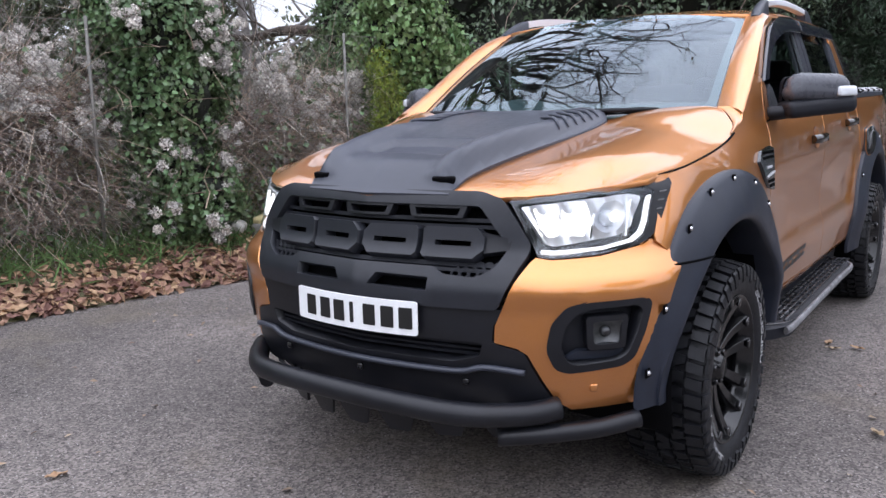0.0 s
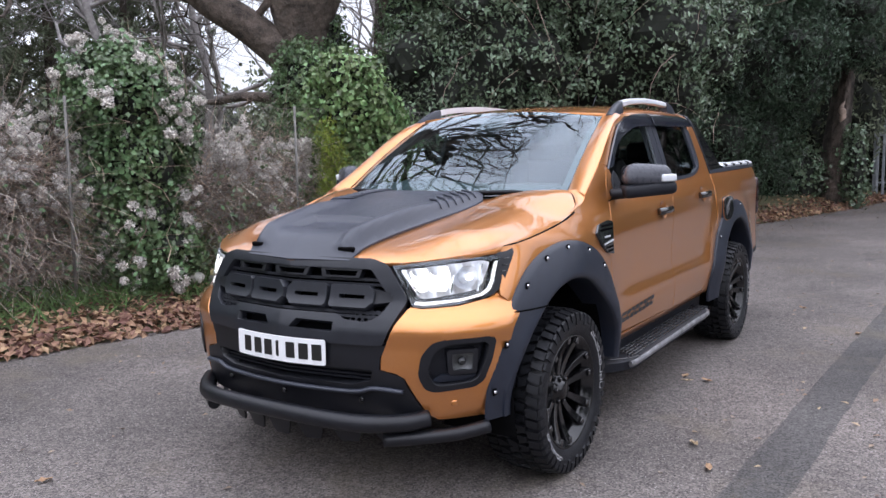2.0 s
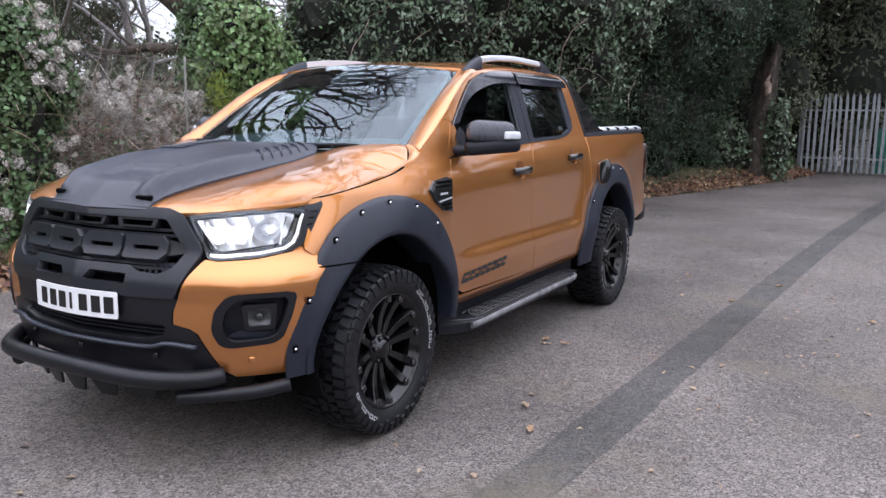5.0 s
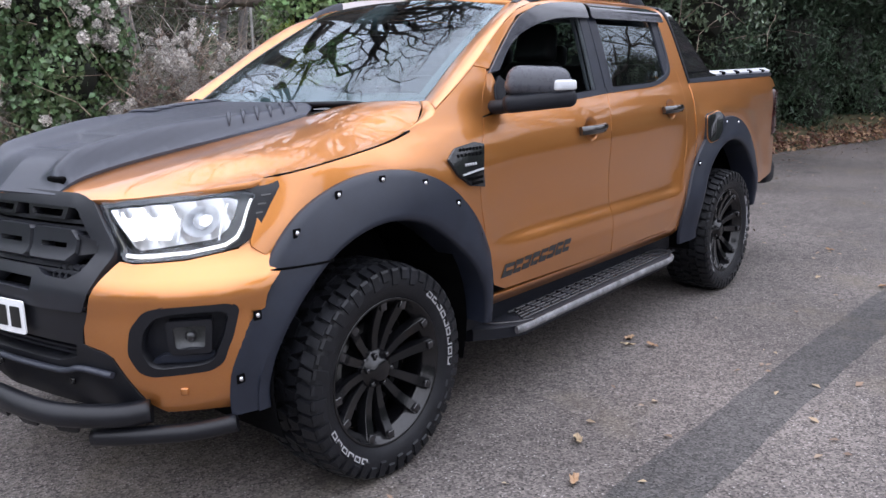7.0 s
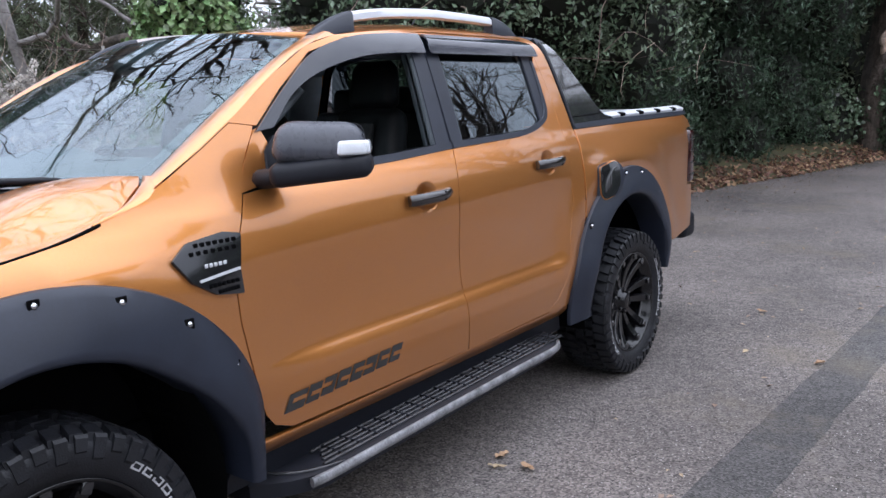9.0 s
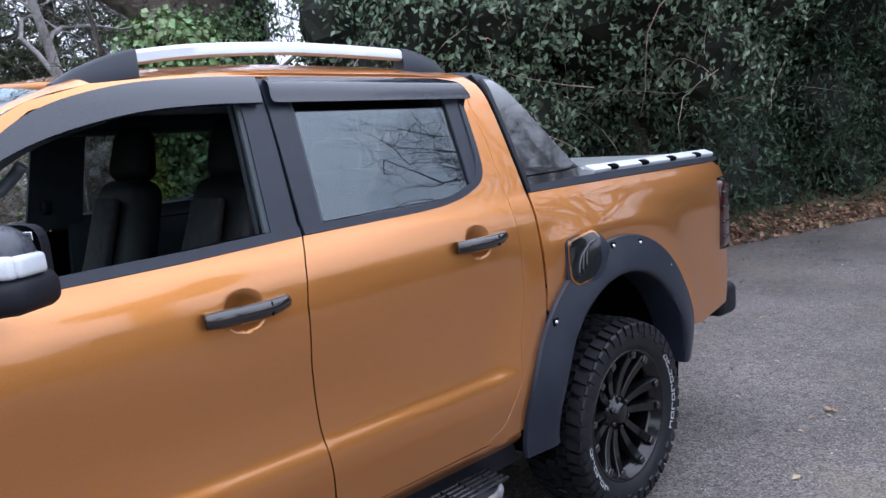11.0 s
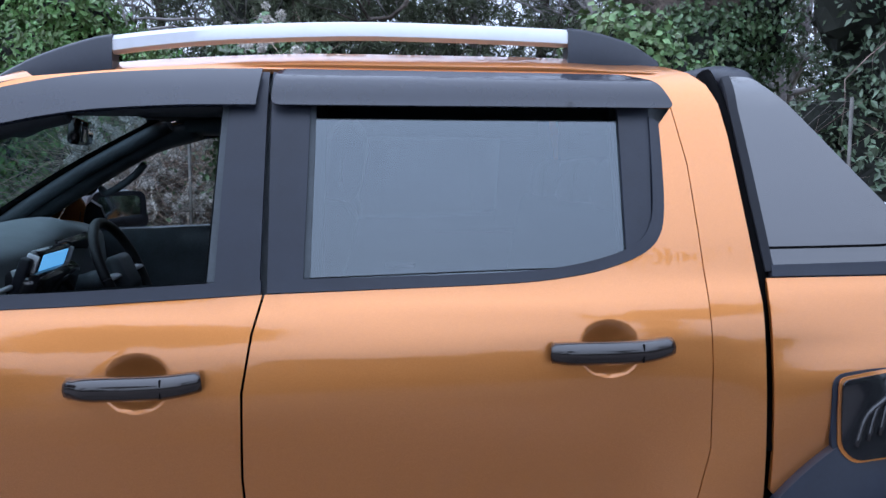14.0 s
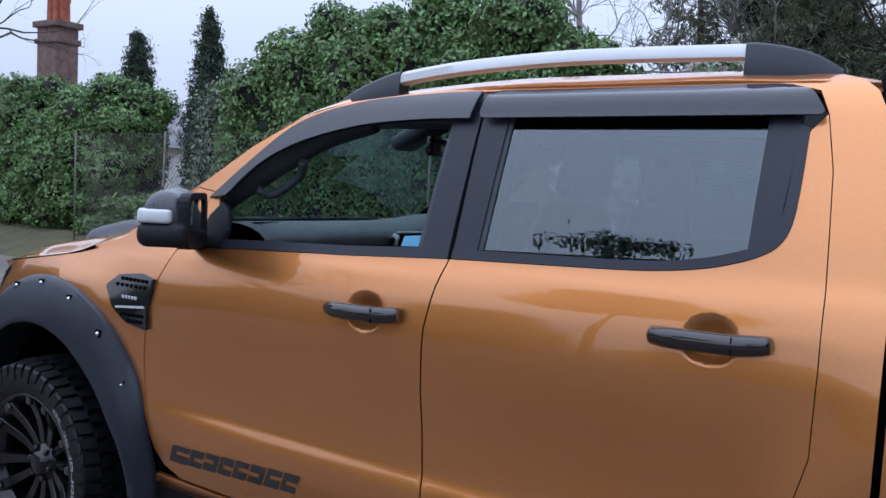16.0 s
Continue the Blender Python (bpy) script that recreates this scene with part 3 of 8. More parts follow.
visor_top = pch((0.80, 1.440), (0.95, 1.566), (1.12, 1.685), (1.33, 1.745), (1.55, 1.767), (1.75, 1.774), (2.7, 1.775))


def visor_lift(y, z):
    """How far a wind visor stands off the glass: a rounded shoulder, then a steeper face."""
    d = visor_top(y) - z
    return 0.010 + 0.024 * smooth(d, 0.0, 0.022) - 0.006 * smooth(d, 0.03, 0.08)


def arch_cut(c, r, a0, a1, n=20):
    return arc(c[0], c[1], r, a0, a1, n)


# seams and openings in (y, z)
SEAM_F = [(0.80, 1.44), (0.735, 1.35), (0.698, 1.26), (0.645, 1.15), (0.610, 1.03), (0.613, 0.90), (0.629, 0.80), (0.652, 0.66), (0.676, 0.60), (0.714, 0.555), (0.79, 0.525)]
SEAM_M = [(1.75, 1.322), (1.73, 1.25), (1.712, 1.14), (1.71, 0.97), (1.722, 0.80), (1.74, 0.66), (1.75, 0.515)]
SEAM_R = [(2.599, 1.70), (2.622, 1.58), (2.632, 1.44), (2.639, 1.33), (2.642, 1.19), (2.640, 1.01), (2.60, 0.85), (2.585, 0.70), (2.50, 0.56), (2.40, 0.517)]
SILL = 0.512


def curve(points, n=4):
    """A smooth line through (y, z) points."""
    return [(p.x, p.y) for p in smooth_path([(y, z, 0) for y, z in points], n)]


def shifted(points, dy, dz=0.0):
    return [(y + dy, z + dz) for y, z in points]


G = 0.0026
for s in (1, -1):
    o = (s, 0, 0.1)
    # front wing
    wing = [(y, wing_top(y)) for y in np.linspace(-0.40, 0.36, 12)] + [(0.405, 1.283), (0.43, 1.305), (0.47, 1.325), (0.60, 1.395), (0.72, 1.465), (0.803, 1.4545)]
    wing += shifted(SEAM_F[:8], -G) + arch_cut(FA, 0.585, 8, 138, 24) + [(-0.405, 0.862), (-0.436, 0.895), (-0.474, 0.928), (-0.472, 0.945), (-0.440, 1.0), (-0.404, 1.085), (-0.402, 1.108)]
    cups = {y0: [(y0 + 0.118 + 0.062 * math.copysign(abs(math.cos(t)) ** 0.7, math.cos(t)), z0 + 0.004 + 0.056 * math.sin(t)) for t in np.linspace(0, 2 * math.pi, 32)[:-1]] for y0, z0 in ((1.40, 1.158), (2.312, 1.211))}
    part("front_wing", sheet(wing, on_side(s), o, 0.027), PAINT, truck)
    # front door
    door = shifted(SEAM_F, G)[2:] + [(1.74, SILL)] + shifted(SEAM_M, -G)[::-1] + [(1.40, 1.302), (1.0, 1.286), (0.84, 1.276)]
    door_f = part("front_door", sheet(door, on_side(s), o, 0.027, holes=[cups[1.40]], rim=0.004), PAINT, truck)
    part("door_corner", sheet([(0.689, 1.263), (0.738, 1.352), (0.803, 1.442), (0.825, 1.45), (0.845, 1.40), (0.81, 1.285)], on_side(s), o, 0.03), PAINT, door_f)
    # rear door with its window frame
    door = shifted(SEAM_M, G)[:-1] + [(1.756, SILL)] + shifted(SEAM_R, -0.0012)[::-1]
    door += curve([(2.565, 1.66), (2.564, 1.56), (2.559, 1.475), (2.545, 1.430), (2.515, 1.400), (2.46, 1.376), (2.38, 1.356), (2.25, 1.341), (2.0, 1.331)])
    door_r = part("rear_door", sheet(door, on_side(s), o, 0.027, holes=[cups[2.312]], rim=0.004), PAINT, truck)
    # cab side above and behind the doors
    cab = [(0.43, 1.31), (0.60, 1.402), (0.75, 1.490), (0.93, 1.607), (1.12, 1.706), (1.28, 1.748), (1.50, 1.771), (1.74, 1.791), (2.39, 1.803), (2.53, 1.802), (2.61, 1.795), (2.655, 1.780), (2.687, 1.752), (2.706, 1.710), (2.718, 1.64), (2.733, 1.50), (2.748, 1.362), (2.752, 1.30), (2.752, 0.90), (2.71, 0.80), (2.67, 0.68)]
    cab += [(2.64, 0.60), (2.63, 0.512), (2.43, 0.512)] + shifted(SEAM_R, 0.0012)[::-1] + [(2.575, 1.755), (2.51, 1.772), (1.74, 1.772), (1.33, 1.742), (1.12, 1.684), (0.95, 1.565), (0.82, 1.455)] + [(0.72, 1.468), (0.60, 1.398)]
    part("cab_side", sheet(cab, on_side(s), o, 0.04), PAINT, truck)
    # load bed side
    bed = [(2.768, 1.348)] + [(y, belt(y) - 0.004) for y in (3.0, 3.4, 3.8, 4.15, 4.3)] + [(4.36, 1.34), (4.375, 1.29), (4.27, 1.285), (4.25, 0.93), (4.36, 0.92), (4.36, 0.80), (4.30, 0.66), (4.0, 0.62)] + arch_cut(RA, 0.585, 12, 140, 24)[0:] + [(2.768, 0.92)]
    part("bed_side", sheet(bed, on_side(s), o, 0.027), PAINT, truck)
    # near-black inner skin behind the gaps, painting the shade seen in them
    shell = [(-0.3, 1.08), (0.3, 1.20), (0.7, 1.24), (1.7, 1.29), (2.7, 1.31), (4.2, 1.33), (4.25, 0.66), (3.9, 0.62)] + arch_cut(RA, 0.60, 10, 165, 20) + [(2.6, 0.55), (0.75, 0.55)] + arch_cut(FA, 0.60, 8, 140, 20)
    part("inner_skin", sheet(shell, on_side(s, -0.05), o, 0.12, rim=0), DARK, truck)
    rocker = [(0.66, 0.509)] + [(y, 0.509) for y in (1.2, 1.8, 2.4)] + [(2.60, 0.509), (2.61, 0.452), (2.4, 0.450), (1.8, 0.450), (1.2, 0.450), (0.65, 0.452)]
    part("painted_sill", sheet(rocker, lambda y, z, s=s: (s * (side(y, z) - 0.003 - 0.035 * smooth(0.49 - z, 0.0, 0.045)), y, z), o, 0.02, rim=0.02), PAINT, truck)
    sill = [(0.60, 0.450), (2.62, 0.450), (2.66, 0.36), (0.56, 0.36)]
    part("sill", sheet(sill, on_side(s, -0.05), o, 0.15), TEXTURED, truck)
    # black belt trim under the windows
    trim = [(0.80, 1.279), (1.0, 1.288), (1.4, 1.304), (1.745, 1.324), (1.745, 1.350), (1.4, 1.330), (1.0, 1.314), (0.80, 1.305)]
    part("belt_trim", sheet(trim, on_side(s, 0.004), o, 0.06, rim=0.02), SATIN, door_f)
    trim = [(1.757, 1.325)] + curve([(2.0, 1.333), (2.25, 1.343), (2.38, 1.358), (2.46, 1.378), (2.517, 1.402), (2.547, 1.432), (2.561, 1.477), (2.566, 1.56), (2.567, 1.67)])
    trim += curve([(2.547, 1.68), (2.543, 1.56), (2.538, 1.487), (2.524, 1.446), (2.498, 1.419), (2.45, 1.398), (2.37, 1.378), (2.25, 1.364), (2.0, 1.356)]) + [(1.757, 1.350)]
    part("belt_trim", sheet(trim, on_side(s, 0.004), o, 0.03, rim=0.02), SATIN, door_r)
    # pillar covers and the small rear corner panel
    part("pillar_cover", sheet([(1.655, 1.340), (1.742, 1.347), (1.742, 1.765), (1.64, 1.765), (1.668, 1.60)][:2] + [(1.747, 1.60), (1.750, 1.765), (1.675, 1.765), (1.672, 1.69)], on_side(s, 0.0), o, 0.06), SATIN, door_f)
    part("pillar_cover", sheet([(1.757, 1.348), (1.826, 1.350), (1.836, 1.69), (1.836, 1.765), (1.757, 1.765)], on_side(s, 0.0), o, 0.06), SATIN, door_r)
    part("corner_panel", sheet([(2.478, 1.405), (2.52, 1.43), (2.535, 1.47), (2.548, 1.66), (2.55, 1.74), (2.482, 1.74)], on_side(s, -0.002), o, 0.06), SATIN, door_r)
    # thin grey guides beside the glass
    part("glass_guide", sheet([(1.640, 1.338), (1.656, 1.338), (1.674, 1.70), (1.660, 1.70)], on_side(s, -0.006), o, 0.06), TRIMIN, door_f)
    part("glass_guide", sheet([(1.826, 1.348), (1.838, 1.349), (1.848, 1.70), (1.836, 1.70)], on_side(s, -0.006), o, 0.06), TRIMIN, door_r)
    # window panes
    if s < 0:
        pane = [(0.90, 1.30), (1.65, 1.335), (1.668, 1.76), (1.33, 1.73), (1.12, 1.67), (0.97, 1.57), (0.90, 1.46)]
        part("window_pane", sheet(pane, on_side(s, -0.014), o, 0.1, rim=0), CLEARG, door_f).visible_shadow = False
    pane = [(1.83, 1.345), (2.29, 1.352), (2.40, 1.372), (2.485, 1.40), (2.49, 1.74), (1.843, 1.755)]
    part("window_pane", sheet(pane, on_side(s, -0.012), o, 0.035, rim=0), PRIVACY, door_r, "dark privacy glass").visible_shadow = False
    # smoked wind visors over the windows
    v_top = curve([(0.80, 1.437), (0.95, 1.563), (1.12, 1.682), (1.33, 1.742), (1.55, 1.764), (1.738, 1.770)], 6)
    v_low = curve([(1.728, 1.694), (1.55, 1.690), (1.35, 1.672), (1.14, 1.622), (0.99, 1.552), (0.87, 1.447)], 6)
    part("wind_visor", sheet(v_top + v_low, lambda y, z, s=s: (s * (side(y, z) + 0.016 + 0.010 * smooth(y, 0.8, 1.3)), y, z), o, 0.03, rim=0.014), VISOR, door_f, "smoked acrylic wind visor")
    v = rounded([(1.768, 1.772), (2.50, 1.772), (2.565, 1.755), (2.60, 1.698), (1.756, 1.694)], 0.02)
    part("wind_visor", sheet(v, lambda y, z, s=s: (s * (side(y, z) + visor_lift(y, z)), y, z), o, 0.014, rim=0.006), VISOR, door_r, "smoked acrylic wind visor")
    # door handles: a dished cup and a bar in front of it
    for y0, z0, dr in ((1.40, 1.158, door_f), (2.312, 1.211, door_r)):
        cup = cups[y0]
        cy, cz = y0 + 0.118, z0 + 0.004

        def dish(y, z, s=s, cy=cy, cz=cz):
            r = math.hypot((y - cy) / 0.064, (z - cz) / 0.058)
            return (s * (side(y, z) + 0.0015 - 0.021 * max(0.0, 1 - r * r) ** 1.25), y, z)

        part("handle_cup", sheet([(cy + (y - cy) * 1.03, cz + (z - cz) * 1.03) for y, z in cup], dish, o, 0.007, rim=0.0), PAINT, dr)
        bar = [(y0, z0), (y0 + 0.05, z0 + 0.002), (y0 + 0.17, z0 + 0.004), (y0 + 0.238, z0 + 0.010)]
        pts = [(s * (side(y, z) + d), y, z) for (y, z), d in zip(bar, (0.008, 0.027, 0.027, 0.010))]
        sp = smooth_path(pts, 6)
        b = tube(sp, [0.014 + 0.0085 * math.sin(math.pi * min(1, max(0.12, (i + 1) / (len(sp) + 1)))) ** 0.3 for i in range(len(sp))], 10, flat=1.05)
        hb = part("door_handle", b, HANDLEB, dr, "gloss black door handle")
        part("handle_joint", rbox((0.006, 0.003, 0.036), 0.001, (s * (side(y0 + 0.17, z0) + 0.044), y0 + 0.172, z0 + 0.004)), DARK, hb)

# ---- roof, screen, pillars ----
roof = [(x, screen_head_y(abs(x)) + 0.004) for x in np.linspace(-0.66, 0.66, 15)] + [(0.70, 1.27), (0.71, 1.5), (0.712, 2.0), (0.708, 2.5), (0.69, 2.66), (0.62, 2.715), (0, 2.74), (-0.62, 2.715), (-0.69, 2.66), (-0.708, 2.5), (-0.712, 2.0), (-0.71, 1.5), (-0.70, 1.27)]
part("roof", sheet(roof, roof_top, (0, 0, 1), 0.06, rim=0.02), PAINT, truck)
edge = 0.985
pane = [(-edge, 0.015), (0, 0.015), (edge, 0.015), (edge, 0.985), (0, 0.985), (-edge, 0.985)]
ws = part("windscreen", sheet(pane, screen, (0, -1, 1), 0.07, rim=0), WINDSCREEN, truck, "windscreen reflecting bare branches")
ws.visible_shadow = False
frit = [(-1, 0.0), (1, 0.0), (1, 1.0), (-1, 1.0)]
part("screen_border", sheet(frit, lambda u, v: tuple(Vector(screen(u, v)) - Vector((0, -0.002, 0.004))), (0, -1, 1), 0.08, holes=[rounded([(-0.945, 0.045), (0.945, 0.045), (0.945, 0.945), (-0.945, 0.945)], 0.06)], rim=0), GLOSSB, ws, "black printed border of the windscreen")
for s in (1, -1):
    bm = bmesh.new()
    outer = smooth_path([(0.43, 1.31, 0), (0.60, 1.402, 0), (0.75, 1.490, 0), (0.93, 1.607, 0), (1.12, 1.706, 0), (1.28, 1.748, 0)], 4)
    rows = []
    for i, p in enumerate(outer):
        t = i / (len(outer) - 1)
        a = Vector((s * side(p.x, p.y), p.x, p.y))
        b = Vector(screen(s * 0.992, t))
        b.z += 0.004
        row = []
        for j in range(6):
            w = j / 5
            q = a.lerp(b, w)
            q += Vector((s * 0.5, -0.35, 0.8)).normalized() * 0.018 * math.sin(math.pi * w) ** 0.8
            row.append(bm.verts.new(q))
        rows.append(row)
    for r0, r1 in zip(rows, rows[1:]):
        for j in range(5):
            f = bm.faces.new((r0[j], r0[j + 1], r1[j + 1], r1[j]))
            f.smooth = True
    bmesh.ops.recalc_face_normals(bm, faces=bm.faces[:])
    part("screen_pillar", bm, PAINT, truck)
    # roof rail: grey feet, silver bar
    rail_z = pch((1.19, 1.722), (1.28, 1.772), (1.42, 1.818), (1.7, 1.850), (2.0, 1.862), (2.4, 1.856), (2.53, 1.830), (2.61, 1.785))
    rail_x = pch((1.2, 0.695), (1.42, 0.676), (2.0, 0.650), (2.64, 0.636))
    bm = bmesh.new()
    rows = [[bm.verts.new((s * (rail_x(y) + dx), y, rail_z(y) + dz)) for dx, dz in ((0.010, -0.019), (0.021, -0.012), (0.019, 0.010), (0.009, 0.020), (-0.014, 0.021), (-0.018, -0.016))] for y in np.linspace(1.41, 2.41, 24)]
    for r0, r1 in zip(rows, rows[1:]):
        for j in range(6):
            bm.faces.new((r0[j], r0[(j + 1) % 6], r1[(j + 1) % 6], r1[j]))
    bmesh.ops.recalc_face_normals(bm, faces=bm.faces[:])
    rail = part("roof_rail", shade(bm, 40), SILVERP, truck, "silver roof rail with grey feet")
    for ya, yb in ((1.20, 1.425), (2.395, 2.605)):
        pts = [y for y in np.linspace(ya, yb, 9)]
        bm = bmesh.new()
        rows = []
        for y in pts:
            x = rail_x(y)
            zb = roof_top(x, y)[2] - 0.012
            zt = max(rail_z(y) + 0.023, zb + 0.014)
            rows.append([bm.verts.new((s * (x + d), y, z)) for d, z in ((0.026, zb), (0.022, zt - 0.008), (0.012, zt), (-0.012, zt), (-0.022, zt - 0.008), (-0.026, zb))])
        for r0, r1 in zip(rows, rows[1:]):
            for j in range(5):
                bm.faces.new((r0[j], r0[j + 1], r1[j + 1], r1[j]))
        bm.faces.new(rows[0])
        bm.faces.new(rows[-1][::-1])
        bmesh.ops.recalc_face_normals(bm, faces=bm.faces[:])
        part("rail_foot", shade(bm, 50), SATIN, rail)

# shoulder panels between the bonnet corners, the wings and the screen
for s in (1, -1):
    bm = bmesh.new()
    inner = smooth_path([(x, y, hood_z(x, y)) for x, y in ((0.878, 0.235), (0.861, 0.335), (0.806, 0.428), (0.760, 0.466))], 5)
    outer = smooth_path([(side(y, z), y, z) for y, z in ((0.235, wing_top(0.235)), (0.34, wing_top(0.34)), (0.41, 1.285), (0.455, 1.322))], 5)
    rows = []
    for a, b in zip(inner, outer):
        rows.append([bm.verts.new((s * q.x, q.y, q.z)) for q in [a - Vector((0, 0, 0.02))] + [a.lerp(b, w / 5) + Vector((0.4, -0.2, 0.9)) * 0.006 * math.sin(math.pi * w / 5) for w in range(6)]])
    for r0, r1 in zip(rows, rows[1:]):
        for j in range(6):
            bm.faces.new((r0[j], r0[j + 1], r1[j + 1], r1[j]))
    bmesh.ops.recalc_face_normals(bm, faces=bm.faces[:])
    part("cowl_shoulder", shade(bm, 60), PAINT, truck)

# ---- bonnet with its black scoop ----
hood = [(x, nose_y(x)) for x in np.linspace(-0.83, 0.83, 25)] + [(side(y, belt(y) - 0.012) - 0.005, y) for y in HOOD_EDGE] + [(0.858, 0.335), (0.80, 0.425), (0.76, 0.455), (0.70, 0.40), (0.5, 0.275), (0.25, 0.21), (0, 0.19)]
hood += [(-x, y) for x, y in hood[-2:24:-1]]
bonnet = part("bonnet", sheet(hood, hood_top, (0, -0.3, 1), 0.028, rim=0.02), PAINT, truck)
scoop_w = pch((-0.80, 0.315), (-0.6, 0.345), (-0.3, 0.385), (0.1, 0.415), (0.28, 0.40))


def scoop(x, y):
    a, w = abs(x), scoop_w(y)
    e = a / w
    h = 0.050 * smooth(1 - e, 0.0, 0.16) * smooth(y - nose_y(x), -0.01, 0.12) * (1 - 0.35 * smooth(y, 0.0, 0.3))
    ridge = 0.036 * math.exp(-((e - 0.80) / 0.15) ** 2) * (1 - smooth(y, -0.42, 0.05)) * smooth(y - nose_y(x), 0.022, 0.042)
    pocket = -0.028 * smooth(0.215 - a, 0.0, 0.05) * smooth(y, -0.66, -0.56) * (1 - smooth(y, -0.46, -0.43))
    return (x, y, hood_z(x, y) + 0.006 + h + ridge + pocket)


sc = [(x, nose_y(x) - 0.004) for x in np.linspace(-0.305, 0.305, 13)] + [(scoop_w(y) * 0.995, y) for y in np.linspace(-0.76, 0.18, 16)] + [(0.36, 0.262), (0.2, 0.225), (0, 0.205), (-0.2, 0.225), (-0.36, 0.262)] + [(-scoop_w(y) * 0.995, y) for y in np.linspace(0.18, -0.76, 16)]
scp = part("bonnet_scoop", sheet(sc, scoop, (0, -0.3, 1), 0.016, rim=0.030), FILM, bonnet, "matt dark grey bonnet scoop")
for s in (1, -1):
    # inlet mouth as a near-black block, its inner shade painted
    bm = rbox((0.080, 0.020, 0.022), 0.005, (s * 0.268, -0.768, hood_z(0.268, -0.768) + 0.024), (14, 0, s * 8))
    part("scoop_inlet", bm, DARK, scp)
    for i in range(6):
        y0 = -0.13 + i * 0.062
        pts = []
        for q in range(9):
            k, y1 = 0.93 - 0.045 * q, y0 - 0.03 + 0.0125 * q
            pts.append((s * scoop_w(y1) * k, y1, scoop(scoop_w(y1) * k, y1)[2] + 0.005))
        part("louvre", tube(pts, [0.002, 0.006] + [0.009] * 5 + [0.006, 0.002], 8, flat=0.8), FILM, scp)
part("cowl_panel", sheet([(x, screen_foot_y(abs(x)) - 0.075) for x in np.linspace(-0.74, 0.74, 13)] + [(x, screen_foot_y(abs(x)) + 0.03) for x in np.linspace(0.74, -0.74, 13)], lambda x, y: (x, y, 1.287 + 0.010 * (x / 0.7) ** 2 + 0.16 * (y - screen_foot_y(abs(x)))), (0, 0, 1), 0.06), TEXTURED, truck)
for x0, x1 in ((0.60, 0.10), (-0.10, -0.62)):
    xm = x0 * 0.45 + x1 * 0.55
    arm = part("wiper", tube(smooth_path([(x0 + 0.05, screen_foot_y(abs(x0)) - 0.01, 1.296), (x0 - 0.05, screen_foot_y(abs(x0 - 0.05)) + 0.002, 1.312), (xm, screen_foot_y(abs(xm)) + 0.02, 1.324)], 5), 0.008, 6, flat=0.7), TEXTURED, truck)
    blade = [Vector(screen(x / 0.75, 0.012)) + Vector((0, -0.010, 0.012)) for x in np.linspace(x0 - 0.04, x1, 10)]
    part("wiper_blade", tube(blade, [0.005] + [0.011] * 8 + [0.005], 6), TEXTURED, arm)
# shut line between the bonnet and each wing
for s in (1, -1):
    gap = []
    for y in np.linspace(-0.385, 0.25, 16):
        xb = side(y, belt(y) - 0.012) - 0.0025
        gap.append((s * xb, y, hood_z(xb, y) + 0.0005))
    part("shut_line", tube(gap, [0.002] + [0.0046] * 14 + [0.0046], 6), DARK, truck, "dark gap beside the bonnet")

# ---- front end ----
GR = [(0, 1.098), (0.42, 1.090), (0.492, 1.070), (0.54, 1.01), (0.592, 0.935), (0.588, 0.90), (0.555, 0.82), (0.522, 0.742)]
gr_out = GR + [(0, 0.735)] + [(-x, z) for x, z in GR[:0:-1]]
grille = part("grille", sheet(rounded([p for p in gr_out if p[0] != 0 or p[1] < 0.8] , 0.02), on_front(1, 0.012), (0, -1, 0), 0.03,
    holes=[rounded([(-0.42, 1.048), (0.42, 1.048), (0.528, 0.925), (0.50, 0.862), (0.44, 0.832), (0.33, 0.838), (0.30, 0.858), (-0.30, 0.858), (-0.33, 0.838), (-0.44, 0.832), (-0.50, 0.862), (-0.528, 0.925)], 0.018),
           rounded([(0.06, 0.792), (0.285, 0.788), (0.285, 0.826), (0.09, 0.828)], 0.006), rounded([(-0.06, 0.792), (-0.285, 0.788), (-0.285, 0.826), (-0.09, 0.828)], 0.006)], rim=0.05), GRILLE, truck, "matt black grille with block-shaped bars")
# near-black sheet paints the shade behind the grille
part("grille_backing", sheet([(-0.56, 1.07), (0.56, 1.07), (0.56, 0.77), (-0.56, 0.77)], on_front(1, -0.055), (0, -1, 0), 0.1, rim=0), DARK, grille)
for z in (1.006, 0.985, 0.875, 0.858):
    part("grille_slat", sheet([(-0.50, z + 0.006), (0.50, z + 0.006), (0.50, z - 0.006), (-0.50, z - 0.006)], on_front(1, -0.012), (0, -1, 0), 0.06, rim=0.03), TEXTURED, grille)
for i in range(3):
    x = -0.27 + 0.27 * i
    part("grille_slot", sheet(rounded([(x - 0.105, 1.048), (x + 0.105, 1.048), (x + 0.092, 1.010), (x - 0.092, 1.010)], 0.006), on_front(1, 0.004), (0, -1, 0), 0.03, holes=[rounded([(x - 0.082, 1.040), (x + 0.082, 1.040), (x + 0.074, 1.018), (x - 0.074, 1.018)], 0.004)], rim=0.04), BLACKP, grille)
